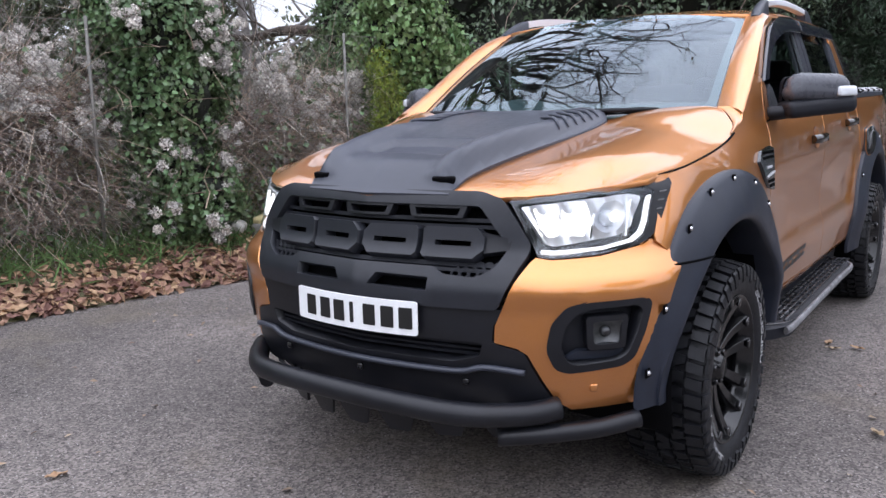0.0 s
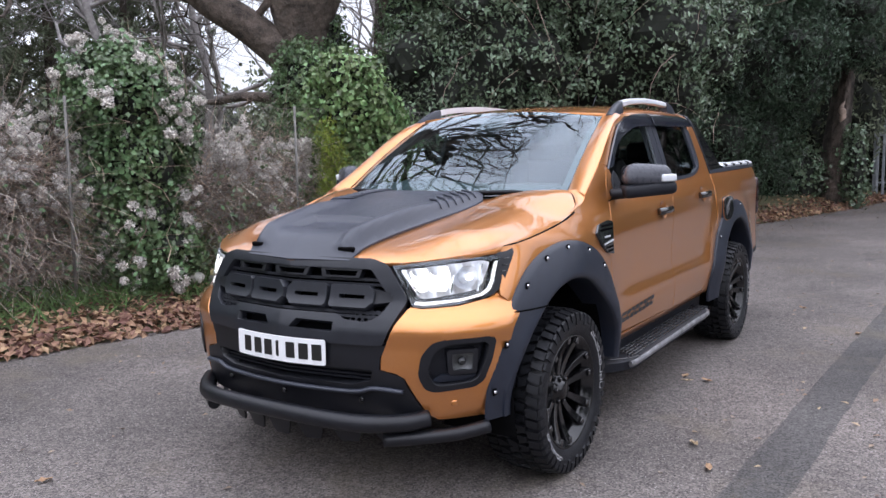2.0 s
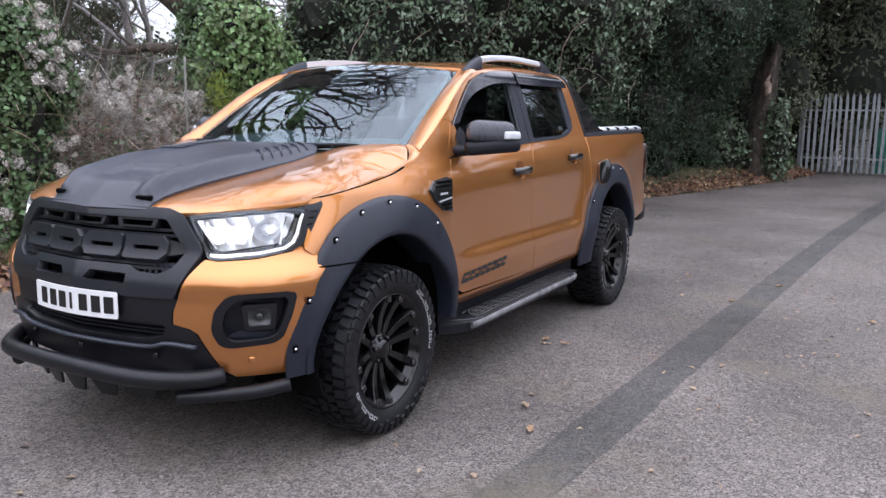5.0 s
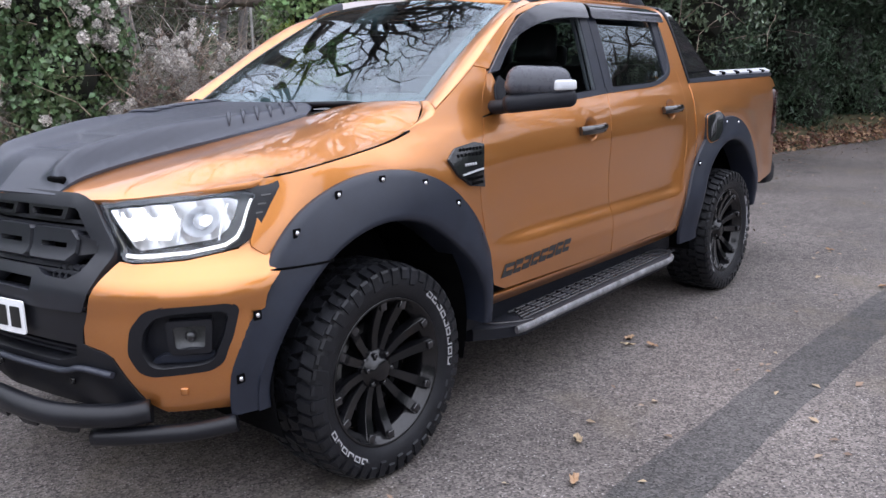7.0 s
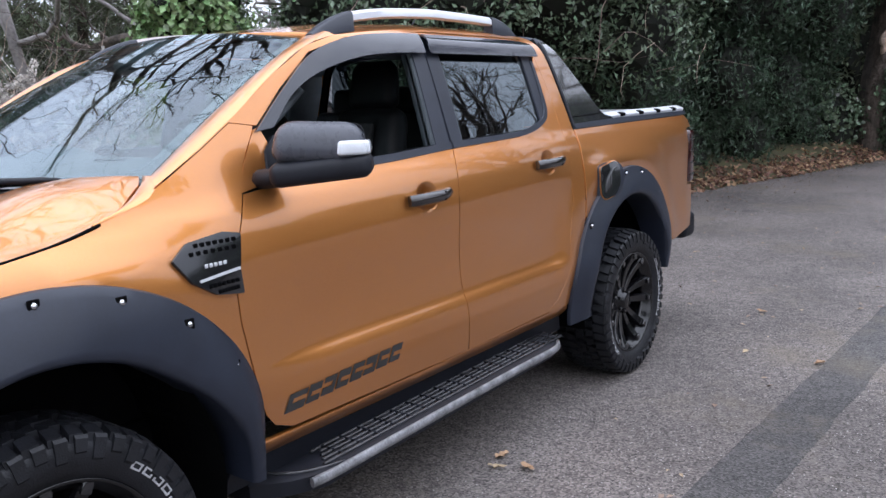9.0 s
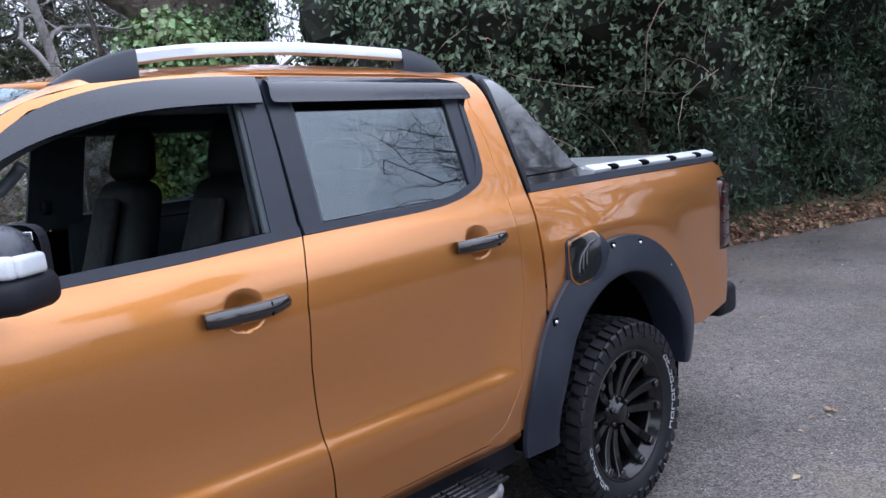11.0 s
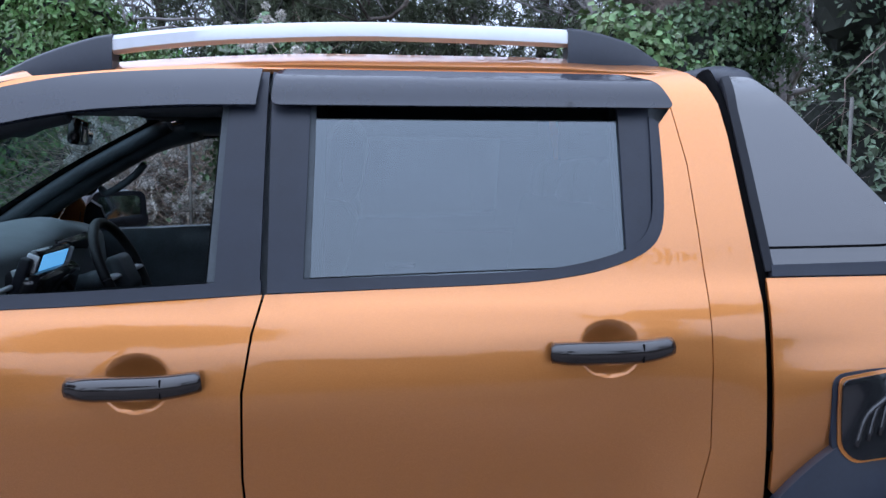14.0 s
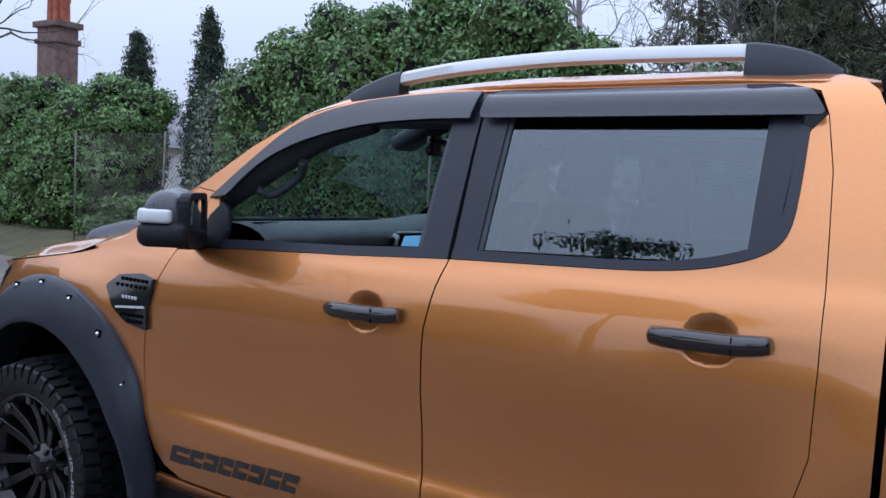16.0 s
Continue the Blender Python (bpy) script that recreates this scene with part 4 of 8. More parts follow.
# four plain chamfered blocks across the grille
for i, x in enumerate((-0.345, -0.115, 0.115, 0.345)):
    w = 0.105
    c1, c2 = (0.010, 0.028) if i % 2 else (0.028, 0.010)
    blk = [(x - w, 0.982 - c1), (x - w + c1, 0.982), (x + w - c2, 0.982), (x + w, 0.982 - c2), (x + w, 0.880 + c2), (x + w - c2, 0.880), (x - w + c1, 0.880), (x - w, 0.880 + c1)]
    hole = [(x - 0.062, 0.940), (x + 0.062, 0.940), (x + 0.062, 0.922), (x - 0.062, 0.922)]
    part("grille_block", sheet(blk, on_front(1, 0.024), (0, -1, 0), 0.025, holes=[rounded(hole, 0.003)], rim=0.05), GRILLE, grille)
for s in (1, -1):
    part("grille_arm", sheet([(s * 0.44, 0.968), (s * 0.535, 0.952), (s * 0.53, 0.915), (s * 0.44, 0.90)], on_front(1, 0.012), (0, -1, 0), 0.03, rim=0.04), BLACKP, grille)
    # honeycomb corner
    for i in range(5):
        for j in range(2):
            c = (s * (0.365 + 0.03 * i + 0.015 * j), 0.846 + 0.024 * j)
            part("honeycomb_cell", sheet(arc(c[0], c[1], 0.0165, 0, 300, 5), on_front(1, -0.01), (0, -1, 0), 0.02, holes=[arc(c[0], c[1], 0.0115, 0, 300, 5)], rim=0.02), TEXTURED, grille)
# lower black panel, air opening, lip
low = [(-0.545, 0.742), (0.545, 0.742), (0.507, 0.69), (0.500, 0.636), (0.60, 0.608), (0.675, 0.44), (0.62, 0.405), (-0.62, 0.405), (-0.675, 0.44), (-0.60, 0.608), (-0.500, 0.636), (-0.507, 0.69)]
lower = part("lower_bumper", sheet(low, on_front(1, 0.0), (0, -1, 0), 0.05, holes=[rounded([(-0.47, 0.632), (0.47, 0.632), (0.455, 0.585), (0.36, 0.560), (-0.36, 0.560), (-0.455, 0.585)], 0.01)], rim=0.06), BLACKP, truck, "satin black lower bumper with air opening")
# near-black sheet paints the shade inside the air opening
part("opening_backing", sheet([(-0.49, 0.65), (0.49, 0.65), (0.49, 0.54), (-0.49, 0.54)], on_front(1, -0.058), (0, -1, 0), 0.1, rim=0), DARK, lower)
for z in (0.615, 0.597, 0.579):
    part("air_slat", sheet([(-0.46, z + 0.004), (0.46, z + 0.004), (0.45, z - 0.004), (-0.45, z - 0.004)], on_front(1, -0.03), (0, -1, 0), 0.08, rim=0.02), TEXTURED, lower)
lip = smooth_path([Vector(on_front(1, 0.012)(u, z)) for u, z in ((-0.60, 0.548), (-0.47, 0.556), (-0.36, 0.534), (0, 0.536), (0.36, 0.534), (0.47, 0.556), (0.60, 0.548))], 6)
part("bumper_lip", tube(lip, 0.013, 8, flat=0.8), FILM, lower, "grey edge line of the lower bumper")
for u in (-0.40, 0.40, 0.0):
    part("parking_sensor", rbox((0.024, 0.012, 0.024), 0.006, Vector(on_front(1, 0.003)(u, 0.495))), GLOSSB, lower)
plate = part("number_plate", sheet(rounded([(-0.262, 0.752), (0.262, 0.752), (0.262, 0.640), (-0.262, 0.640)], 0.010), lambda x, z: (x, -0.935 + 0.45 * x * x - 0.02, z), (0, -1, 0), 0.04, rim=0.006), WHITEP, lower, "white number plate with plain dark bars")
for x in (-0.185, -0.112, -0.045, 0.012, 0.085, 0.155, 0.222):
    part("plate_bar", sheet(rounded([(x - (0.008 if x == 0.012 else 0.024), 0.731), (x + (0.008 if x == 0.012 else 0.024), 0.731), (x + (0.008 if x == 0.012 else 0.024), 0.661), (x - (0.008 if x == 0.012 else 0.024), 0.661)], 0.004), lambda x, z: (x, -0.957 + 0.45 * x * x, z), (0, -1, 0), 0.04, rim=0.001), INK, plate)

# low steel bar under the bumper, with its skid plate
bar = smooth_path([(-0.67, -0.745, 0.425), (-0.60, -0.83, 0.418), (-0.45, -0.945, 0.425), (-0.2, -0.99, 0.432), (0.2, -0.99, 0.432), (0.45, -0.945, 0.425), (0.60, -0.83, 0.418), (0.67, -0.745, 0.425)], 6)
bull = part("nudge_bar", tube(bar, 0.038, 14), BLACKP, truck, "black steel tube bar under the bumper")
for s in (1, -1):
    part("end_bar", tube(smooth_path([(s * 0.52, -0.865, 0.338), (s * 0.62, -0.80, 0.345), (s * 0.76, -0.675, 0.352), (s * 0.86, -0.565, 0.372)], 5), 0.030, 12), BLACKP, bull)
skid = [(-0.60, 0.40), (0.60, 0.40)]
n_tabs = 7
for i in range(n_tabs):
    xc = 0.50 - i * (1.0 / (n_tabs - 1))
    skid += [(xc + 0.052, 0.335), (xc + 0.036, 0.300), (xc - 0.036, 0.300), (xc - 0.052, 0.335)] + ([(xc - 0.066, 0.372), (xc - 0.10, 0.372)] if i < n_tabs - 1 else [])
part("skid_plate", sheet(skid, lambda x, z: (x, -0.965 + 0.62 * x * x + (0.40 - z) * 0.35, z), (0, -1, 0), 0.06, rim=0.012), BLACKP, bull)

for s in (1, -1):
    o = (s * 0.6, -1, 0)
    # orange bumper corner with its lamp recess
    fog = [(0.735, 0.752), (0.80, 0.768), (0.985, 0.770), (1.010, 0.748), (0.985, 0.66), (0.945, 0.585), (0.90, 0.560), (0.73, 0.548), (0.695, 0.562), (0.675, 0.62), (0.69, 0.70)]
    body = [(0.612, 0.897), (0.66, 0.890), (0.80, 0.896), (0.935, 0.921), (0.955, 0.934), (0.985, 0.930), (1.04, 0.900), (1.075, 0.870), (1.12, 0.858), (1.10, 0.78), (1.085, 0.68), (1.05, 0.55), (1.005, 0.43), (0.95, 0.415), (0.72, 0.412), (0.685, 0.44), (0.612, 0.602), (0.58, 0.622), (0.509, 0.637), (0.512, 0.69), (0.535, 0.742), (0.568, 0.82), (0.60, 0.885)]

    def corner(u, z, s=s):
        bump = 0.012 * smooth(z, 0.72, 0.80) * (1 - smooth(z, 0.83, 0.88))
        p = on_front(s, 0.0)(u, z)
        q = on_front(s, 1.0)(u, z)
        return tuple(Vector(p) + (Vector(q) - Vector(p)) * bump)

    part("wing_flange", sheet([(0.93, 0.93), (0.97, 1.09), (1.05, 1.10), (1.10, 0.95), (1.12, 0.86), (1.0, 0.86)], on_front(s, -0.026), o, 0.03, rim=0.0), PAINT, truck)
    bump_c = part("bumper_corner", sheet(body, corner, o, 0.032, holes=[rounded(fog, 0.02)], rim=0.03), PAINT, truck)
    fc = (0.845, 0.66)

    def scaled(k, du=0.0):
        return rounded([(fc[0] + du + (u - fc[0]) * k, fc[1] + (z - fc[1]) * k) for u, z in fog], 0.02)

    surround = part("fog_surround", sheet(scaled(1.04), on_front(s, 0.007), o, 0.02, holes=[scaled(0.80, 0.004)], rim=0.055), BLACKP, bump_c, "black fog lamp surround")
    part("fog_tray", sheet(scaled(0.84), lambda u, z, s=s: on_front(s, -0.040 - 0.012 * smooth(u, 0.75, 0.95))(u, z), o, 0.03, rim=0.0), TEXTURED, surround)
    part("tray_ledge", sheet([(0.715, 0.578), (0.90, 0.578), (0.925, 0.600), (0.77, 0.606)], on_front(s, -0.020), o, 0.03, rim=0.03), SATIN, surround)
    fog_c = (0.862, 0.668)

    def fog_square(hu, hz):
        return rounded([(fog_c[0] - hu, fog_c[1] + hz), (fog_c[0] + hu, fog_c[1] + hz), (fog_c[0] + hu * 0.86, fog_c[1] - hz), (fog_c[0] - hu * 0.92, fog_c[1] - hz)], 0.014)

    housing = part("fog_housing", sheet(fog_square(0.070, 0.053), on_front(s, 0.000), o, 0.015, holes=[fog_square(0.049, 0.036)], rim=0.045), BLACKP, surround)
    part("fog_bowl", sheet(fog_square(0.052, 0.039), lambda u, z, s=s: on_front(s, -0.030 + 9.0 * ((u - fog_c[0]) ** 2 + (z - fog_c[1]) ** 2))(u, z), o, 0.012, rim=0.0), DISC, housing)
    part("fog_lens", sheet(fog_square(0.050, 0.037), on_front(s, -0.005), o, 0.02, rim=0.0), LENS, housing, "clear fog lamp lens")
    bm = bmesh.new()
    bmesh.ops.create_uvsphere(bm, u_segments=16, v_segments=10, radius=0.019)
    bm.transform(pose(*Vector(on_front(s, -0.022)(*fog_c))))
    part("fog_projector", shade(bm, 180), GLOSSB, housing)
    part("sensor", rbox((0.026, 0.012, 0.026), 0.008, Vector(on_front(s, 0.001)(0.80, 0.487)), (0, 0, s * 40)), PAINT, bump_c)
    # headlight: black tub, reflector, projector, running-light strip, clear lens
    lamp = [(0.506, 1.072), (0.62, 1.082), (0.80, 1.099), (0.92, 1.113), (0.975, 1.109), (0.988, 1.082), (0.982, 1.0), (0.965, 0.948), (0.93, 0.925), (0.80, 0.903), (0.66, 0.896), (0.617, 0.900), (0.595, 0.935), (0.55, 1.01)]
    window = [(0.530, 1.058), (0.70, 1.073), (0.90, 1.090), (0.952, 1.086), (0.950, 0.99), (0.932, 0.950), (0.89, 0.926), (0.66, 0.902), (0.626, 0.905), (0.598, 0.95)]
    hl = part("headlight", sheet(rounded(lamp, 0.012), on_front(s, -0.006), o, 0.03, holes=[rounded(window, 0.008)], rim=0.05), GLOSSB, truck, "lit headlight with black housing")
    part("lamp_backing", sheet(window, on_front(s, -0.055), o, 0.05, rim=0.0), GLOSSB, hl)
    refl = [(0.548, 1.050), (0.70, 1.066), (0.86, 1.078), (0.905, 1.066), (0.895, 0.985), (0.86, 0.955), (0.66, 0.930), (0.635, 0.938), (0.60, 0.985)]
    tiles = ([(0.588, 1.044), (0.652, 1.054), (0.662, 0.992), (0.668, 0.962), (0.640, 0.956), (0.612, 0.986)], [(0.668, 1.056), (0.742, 1.063), (0.752, 1.010), (0.742, 0.958), (0.682, 0.962), (0.674, 1.000)])
    bowl_c = (0.815, 1.012, 0.047)
    part("reflector", sheet(rounded(refl, 0.010), lambda u, z, s=s: on_front(s, -0.020 + 0.012 * abs(math.sin(u * 42 + z * 25)) + 0.14 * (z - 1.0))(u, z), o, 0.008, holes=[arc(*bowl_c, 0, 345, 23)], rim=0.02), REFLECTOR, hl)
    for tile in tiles:
        part("beam_lens", sheet(rounded(tile, 0.006), lambda u, z, s=s: on_front(s, -0.004 + 0.004 * math.sin(u * 90) * math.sin(z * 80))(u, z), o, 0.008, rim=0.012), LEDSOFT, hl, "bright lit beam lens")
    bowl = part("beam_bowl", sheet(arc(bowl_c[0], bowl_c[1], 0.049, 0, 345, 23), lambda u, z, s=s: on_front(s, -0.046 + 0.036 * ((u - bowl_c[0]) ** 2 + (z - bowl_c[1]) ** 2) / 0.047 ** 2)(u, z), o, 0.010, rim=0.0), REFLECTOR, hl, "silvered projector bowl")
    bm = bmesh.new()
    bmesh.ops.create_uvsphere(bm, u_segments=20, v_segments=12, radius=0.026)
    bm.transform(pose(*Vector(on_front(s, -0.034)(bowl_c[0], bowl_c[1]))))
    part("projector", shade(bm, 180), INDIC, bowl, "glossy projector lens")
    part("projector_glint", sheet(arc(bowl_c[0] + 0.012, bowl_c[1], 0.017, 0, 340, 15), on_front(s, -0.003), o, 0.01, rim=0.002), LED, bowl, "lit crescent of the projector")
    strip = [(0.622, 0.911), (0.66, 0.908), (0.80, 0.914), (0.895, 0.931), (0.926, 0.953), (0.940, 0.990), (0.945, 1.068), (0.936, 1.070), (0.931, 0.994), (0.918, 0.961), (0.890, 0.941), (0.80, 0.9245), (0.66, 0.9175), (0.624, 0.9205)]
    part("running_light", sheet(strip, on_front(s, -0.002), o, 0.010, rim=0.020), LED, hl, "glowing white running-light strip")
    for u in (0.758, 0.868):
        part("reflector_fin", sheet([(u, 0.950), (u + 0.006, 0.950), (u + 0.010, 1.060), (u + 0.004, 1.060)], on_front(s, -0.006), o, 0.02, rim=0.02), CHROME, hl)
    end = part("lamp_end", sheet(rounded([(0.905, 1.1135), (0.985, 1.1185), (1.013, 1.098), (1.015, 1.074), (1.002, 1.020), (0.985, 0.974), (0.962, 0.947), (0.930, 0.927), (0.880, 0.913), (0.926, 0.944), (0.944, 0.985), (0.950, 1.080), (0.905, 1.095)], 0.006), on_front(s, 0.0045), o, 0.012, rim=0.014), BLACKP, hl, "black ribbed end of the headlight")
    for k in range(3):
        z = 1.078 - 0.026 * k
        part("end_rib", sheet([(0.968, z), (0.998 - 0.004 * k, z + 0.002), (0.998 - 0.004 * k, z - 0.004), (0.968, z - 0.005)], on_front(s, 0.0070), o, 0.02, rim=0.004), GLOSSB, end)
    part("lens", sheet(rounded([p for p in lamp if p[0] < 1.1], 0.015), on_front(s, 0.004), o, 0.03, rim=0), LENS, hl).visible_shadow = False
    # wheel arch flares
    for c, a0, a1, name in ((FA, -3, 186, "front_arch_flare"), (RA, -2, 190, "rear_arch_flare")):
        bm = bmesh.new()
        rows = []
        nn = 64
        for i in range(nn + 1):
            a = radians(a0 + (a1 - a0) * i / nn)
            row = []
            lowf = smooth(math.degrees(a), 128, 182) if c is FA else 0.25 * smooth(math.degrees(a), 150, 190)
            for r, d in ((0.470, -0.10), (0.470, 0.040), (0.474, 0.056), (0.484, 0.062), (0.505, 0.060), (0.56, 0.041), (0.600, 0.022), (FLARE_OUT - 0.004, 0.012), (FLARE_OUT, 0.001), (FLARE_OUT, -0.008)):
                tail = (1 - smooth(math.degrees(a), -5, 55)) if c is FA else 0.0
                r = r + 0.012 * math.sin(a * 2 + 0.6) * (1 if r > 0.5 else 0) + (lowf * (0.030 if r < 0.55 else -0.028) if c is FA else lowf * (0.050 if r < 0.55 else 0.0)) + tail * (0.085 if r < 0.51 else 0.045 if r < 0.57 else 0.012 if r < 0.61 else 0.0)
                if c is FA:
                    grow = smooth(math.degrees(a), 2, 38) * (1 - smooth(math.degrees(a), 118, 150))
                    r += grow * (0.032 if r > 0.57 else 0.020 if r > 0.53 else 0.006)
                y, z = c[0] + r * math.cos(a), c[1] + r * math.sin(a)
                row.append(bm.verts.new((s * (side(y, max(z, 0.45)) + d * (1 - 0.45 * lowf) + 0.006), y, z)))
            rows.append(row)
        for r0, r1 in zip(rows, rows[1:]):
            for j in range(len(r0) - 1):
                bm.faces.new((r0[j], r0[j + 1], r1[j + 1], r1[j]))
        bmesh.ops.recalc_face_normals(bm, faces=bm.faces[:])
        fl = part(name, shade(bm, 45), SATIN, truck, "wide black wheel arch flare with bolts")
        if c is FA:
            cut = []
            for r, d in ((0.474, 0.058), (0.484, 0.062), (0.505, 0.060), (0.56, 0.041), (0.600, 0.022), (FLARE_OUT - 0.004, 0.012)):
                y = c[0] - math.sqrt(r * r - 0.393 ** 2)
                cut.append((s * (side(y, 0.853) + d + 0.005), y, 0.853 - 0.02 * (r - 0.5)))
            part("split_line", tube(cut, 0.0042, 6), DARK, fl, "gap where the flare meets its bumper piece")
        angles = (14, 33, 52, 71, 90, 108, 127, 154, 174) if c is FA else (20, 48, 76, 96, 142)
        for a in angles:
            rb = 0.592 + (0.032 * smooth(a, 2, 38) * (1 - smooth(a, 118, 150)) if c is FA else 0.0)
            out = 0.036 if c is FA and a < 60 else 0.031
            y, z = c[0] + rb * math.cos(radians(a)), c[1] + rb * math.sin(radians(a))
            x = s * (side(y, z) + out)
            bm = lathe([(0.0005, 0.006), (0.0055, 0.005), (0.0085, 0.001), (0.0085, -0.006)], 12)
            bm.transform(pose(x, y, z) @ Matrix.Diagonal((s, 1, 1, 1)))
            pocket = part("bolt_pocket", rbox((0.006, 0.030, 0.030), 0.006, (s * (side(y, z) + out - 0.0035), y, z)), DARK, fl)
            part("bolt", bm, STEEL, pocket)
        # liner inside the arch, near black so the shade there is painted
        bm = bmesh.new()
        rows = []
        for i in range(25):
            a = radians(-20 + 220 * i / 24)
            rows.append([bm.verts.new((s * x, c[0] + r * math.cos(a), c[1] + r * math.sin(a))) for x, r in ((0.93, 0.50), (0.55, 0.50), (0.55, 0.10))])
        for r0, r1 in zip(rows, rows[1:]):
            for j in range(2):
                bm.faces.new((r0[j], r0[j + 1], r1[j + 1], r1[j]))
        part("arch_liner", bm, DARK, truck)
    # side vent badge on the wing
    vo = [(0.405, 1.118), (0.46, 1.158), (0.58, 1.172), (0.641, 1.160), (0.622, 1.06), (0.628, 0.988), (0.53, 1.004), (0.455, 1.050)]
    vent = part("wing_vent", sheet(rounded(vo, 0.008), on_side(s, 0.014), (s, 0, 0), 0.03, rim=0.018), GLOSSB, truck, "gloss black wing vent with mesh")
    for row, (ya, yb, z) in enumerate(((0.485, 0.612, 1.147), (0.465, 0.608, 1.126), (0.510, 0.606, 1.032), (0.54, 0.604, 1.012))):
        for k in range(7):
            y = ya + (yb - ya) * k / 6
            part("vent_cell", rbox((0.006, 0.013, 0.012), 0.002, (s * (side(y, z) + 0.0148), y, z), (0, 0, 0), 1), DARK, vent)
    part("vent_bar", sheet([(0.475, 1.055), (0.618, 1.068), (0.618, 1.060), (0.478, 1.048)], on_side(s, 0.018), (s, 0, 0), 0.03, rim=0.006), SILVERP, vent)
    for k in range(5):
        y = 0.505 + 0.016 * k
        part("badge_bar", rbox((0.003, 0.011, 0.011), 0.001, (s * (side(y, 1.088) + 0.0155), y, 1.088), (0, 0, 0), 1), SILVERP, vent)
    # dark script on the door becomes slanted bars
    for k in range(8):
        y = 0.748 + 0.067 * k + (0.022 if k else 0)
        w = 0.082 if k == 0 else 0.058
        z = 0.578 + 0.0035 * k
        cut = (0.020, 0.034) if k % 2 else (0.026, 0.040)
        if k % 3 == 2:
            shape = [(0, 0), (w, 0), (w, 0.058), (0, 0.058), (0, cut[1]), (w * 0.7, cut[1]), (w * 0.7, cut[0]), (0, cut[0])]
        else:
            shape = [(0, 0), (w, 0), (w, cut[0]), (w * 0.28, cut[0]), (w * 0.28, cut[1]), (w, cut[1]), (w, 0.058), (0, 0.058)]
        me = sheet([(y + a + 0.42 * b, z + b) for a, b in shape], on_side(s, 0.002), (s, 0, 0), 0.02, rim=0.0)
        part("door_decal_bar", me, DECAL, truck, "dark slanted decal bar")
    # mirror
    turn = 38

    def beside(l, d, z, s=s):
        """A point on the mirror: l outwards along it, d towards the rear."""
        c, n = math.cos(radians(turn)), math.sin(radians(turn))
        return (s * (1.052 + l * c - d * n), 0.868 + l * n + d * c, z)

    mir = part("door_mirror", rbox((0.292, 0.140, 0.122), 0.048, beside(0, 0, 1.400), (0, s * 3, s * turn), 5, taper=(0.84, 0.74)), CAPGREY, truck, "dark grey door mirror with clear indicator")
    part("mirror_base", rbox((0.300, 0.146, 0.074), 0.030, beside(0.002, 0.004, 1.322), (0, s * -5, s * turn), 4), TEXTURED, mir)
    part("mirror_arm", tube(smooth_path([(s * 0.875, 0.79, 1.295), (s * 0.925, 0.80, 1.300), (s * 0.985, 0.83, 1.312)], 4), [0.045] * 9, 10, flat=0.7), TEXTURED, mir)
    part("mirror_sail", sheet([(0.80, 1.287), (0.90, 1.293), (0.915, 1.34), (0.90, 1.40), (0.865, 1.425), (0.82, 1.38)], on_side(s, 0.012), (s, 0, 0), 0.04, rim=0.02), TEXTURED, mir)
    part("mirror_glass", rbox((0.205, 0.008, 0.138), 0.004, beside(0.0, 0.068, 1.370), (0, 0, s * turn)), CHROME, mir, "mirror glass")
    part("mirror_rim", sheet(rounded([(-0.132, -0.086), (0.132, -0.080), (0.126, 0.082), (-0.126, 0.082)], 0.040), lambda a, b, s=s: beside(a * s, 0.076, 1.370 + b), (0, 1, 0), 0.04, holes=[rounded([(-0.108, -0.066), (0.108, -0.064), (0.104, 0.064), (-0.104, 0.064)], 0.03)], rim=0.03), TEXTURED, mir)
    lens = part("indicator", rbox((0.088, 0.030, 0.042), 0.010, beside(0.098, -0.0585, 1.384), (0, 0, s * (turn + 9)), 3, taper=(0.9, 0.86)), INDIC, mir, "clear silver-white indicator lens")
    part("lens_side", rbox((0.030, 0.085, 0.040), 0.010, beside(0.136, -0.012, 1.384), (0, 0, s * turn), 3, taper=(0.8, 1)), INDIC, lens)
    # side step
    step_y = np.linspace(0.66, 2.50, 20)
    bm = bmesh.new()
    rows = []
    for i, y in enumerate(step_y):
        t = i / 19
        e = smooth(t, 0.0, 0.09) * (1 - smooth(t, 0.93, 1.0))
        z = 0.352 + 0.028 * t
        xo = 0.86 + 0.135 * e
        rows.append([bm.verts.new((s * x, y, zz)) for x, zz in ((0.74, z + 0.012), (xo - 0.02, z + 0.012), (xo, z + 0.002), (xo, z - 0.045), (xo - 0.03, z - 0.055), (0.74, z - 0.055))])
    for r0, r1 in zip(rows, rows[1:]):
        for j in range(5):
            bm.faces.new((r0[j], r0[j + 1], r1[j + 1], r1[j]))
    bm.faces.new(rows[0])
    bm.faces.new(rows[-1])
    bmesh.ops.recalc_face_normals(bm, faces=bm.faces[:])
    stp = part("side_step", shade(bm, 40), TEXTURED, truck, "black side step with silver outer edge")
    for j in range(7):
        x = 0.806 + 0.0265 * j
        part("tread_rib", tube([(s * x, y, 0.352 + 0.028 * (y - 0.66) / 1.84 + 0.015) for y in np.linspace(0.94 - 0.020 * abs(j - 3), 2.46, 8)], 0.0075, 8, flat=0.8), TREADRIB, stp)
    for k in range(17):
        y = 0.97 + k * 0.09
        part("grip_stud", rbox((0.17, 0.007, 0.010), 0.002, (s * 0.886, y, 0.369 + 0.028 * (y - 0.66) / 1.84), (0, 0, 0), 1), TEXTURED, stp)
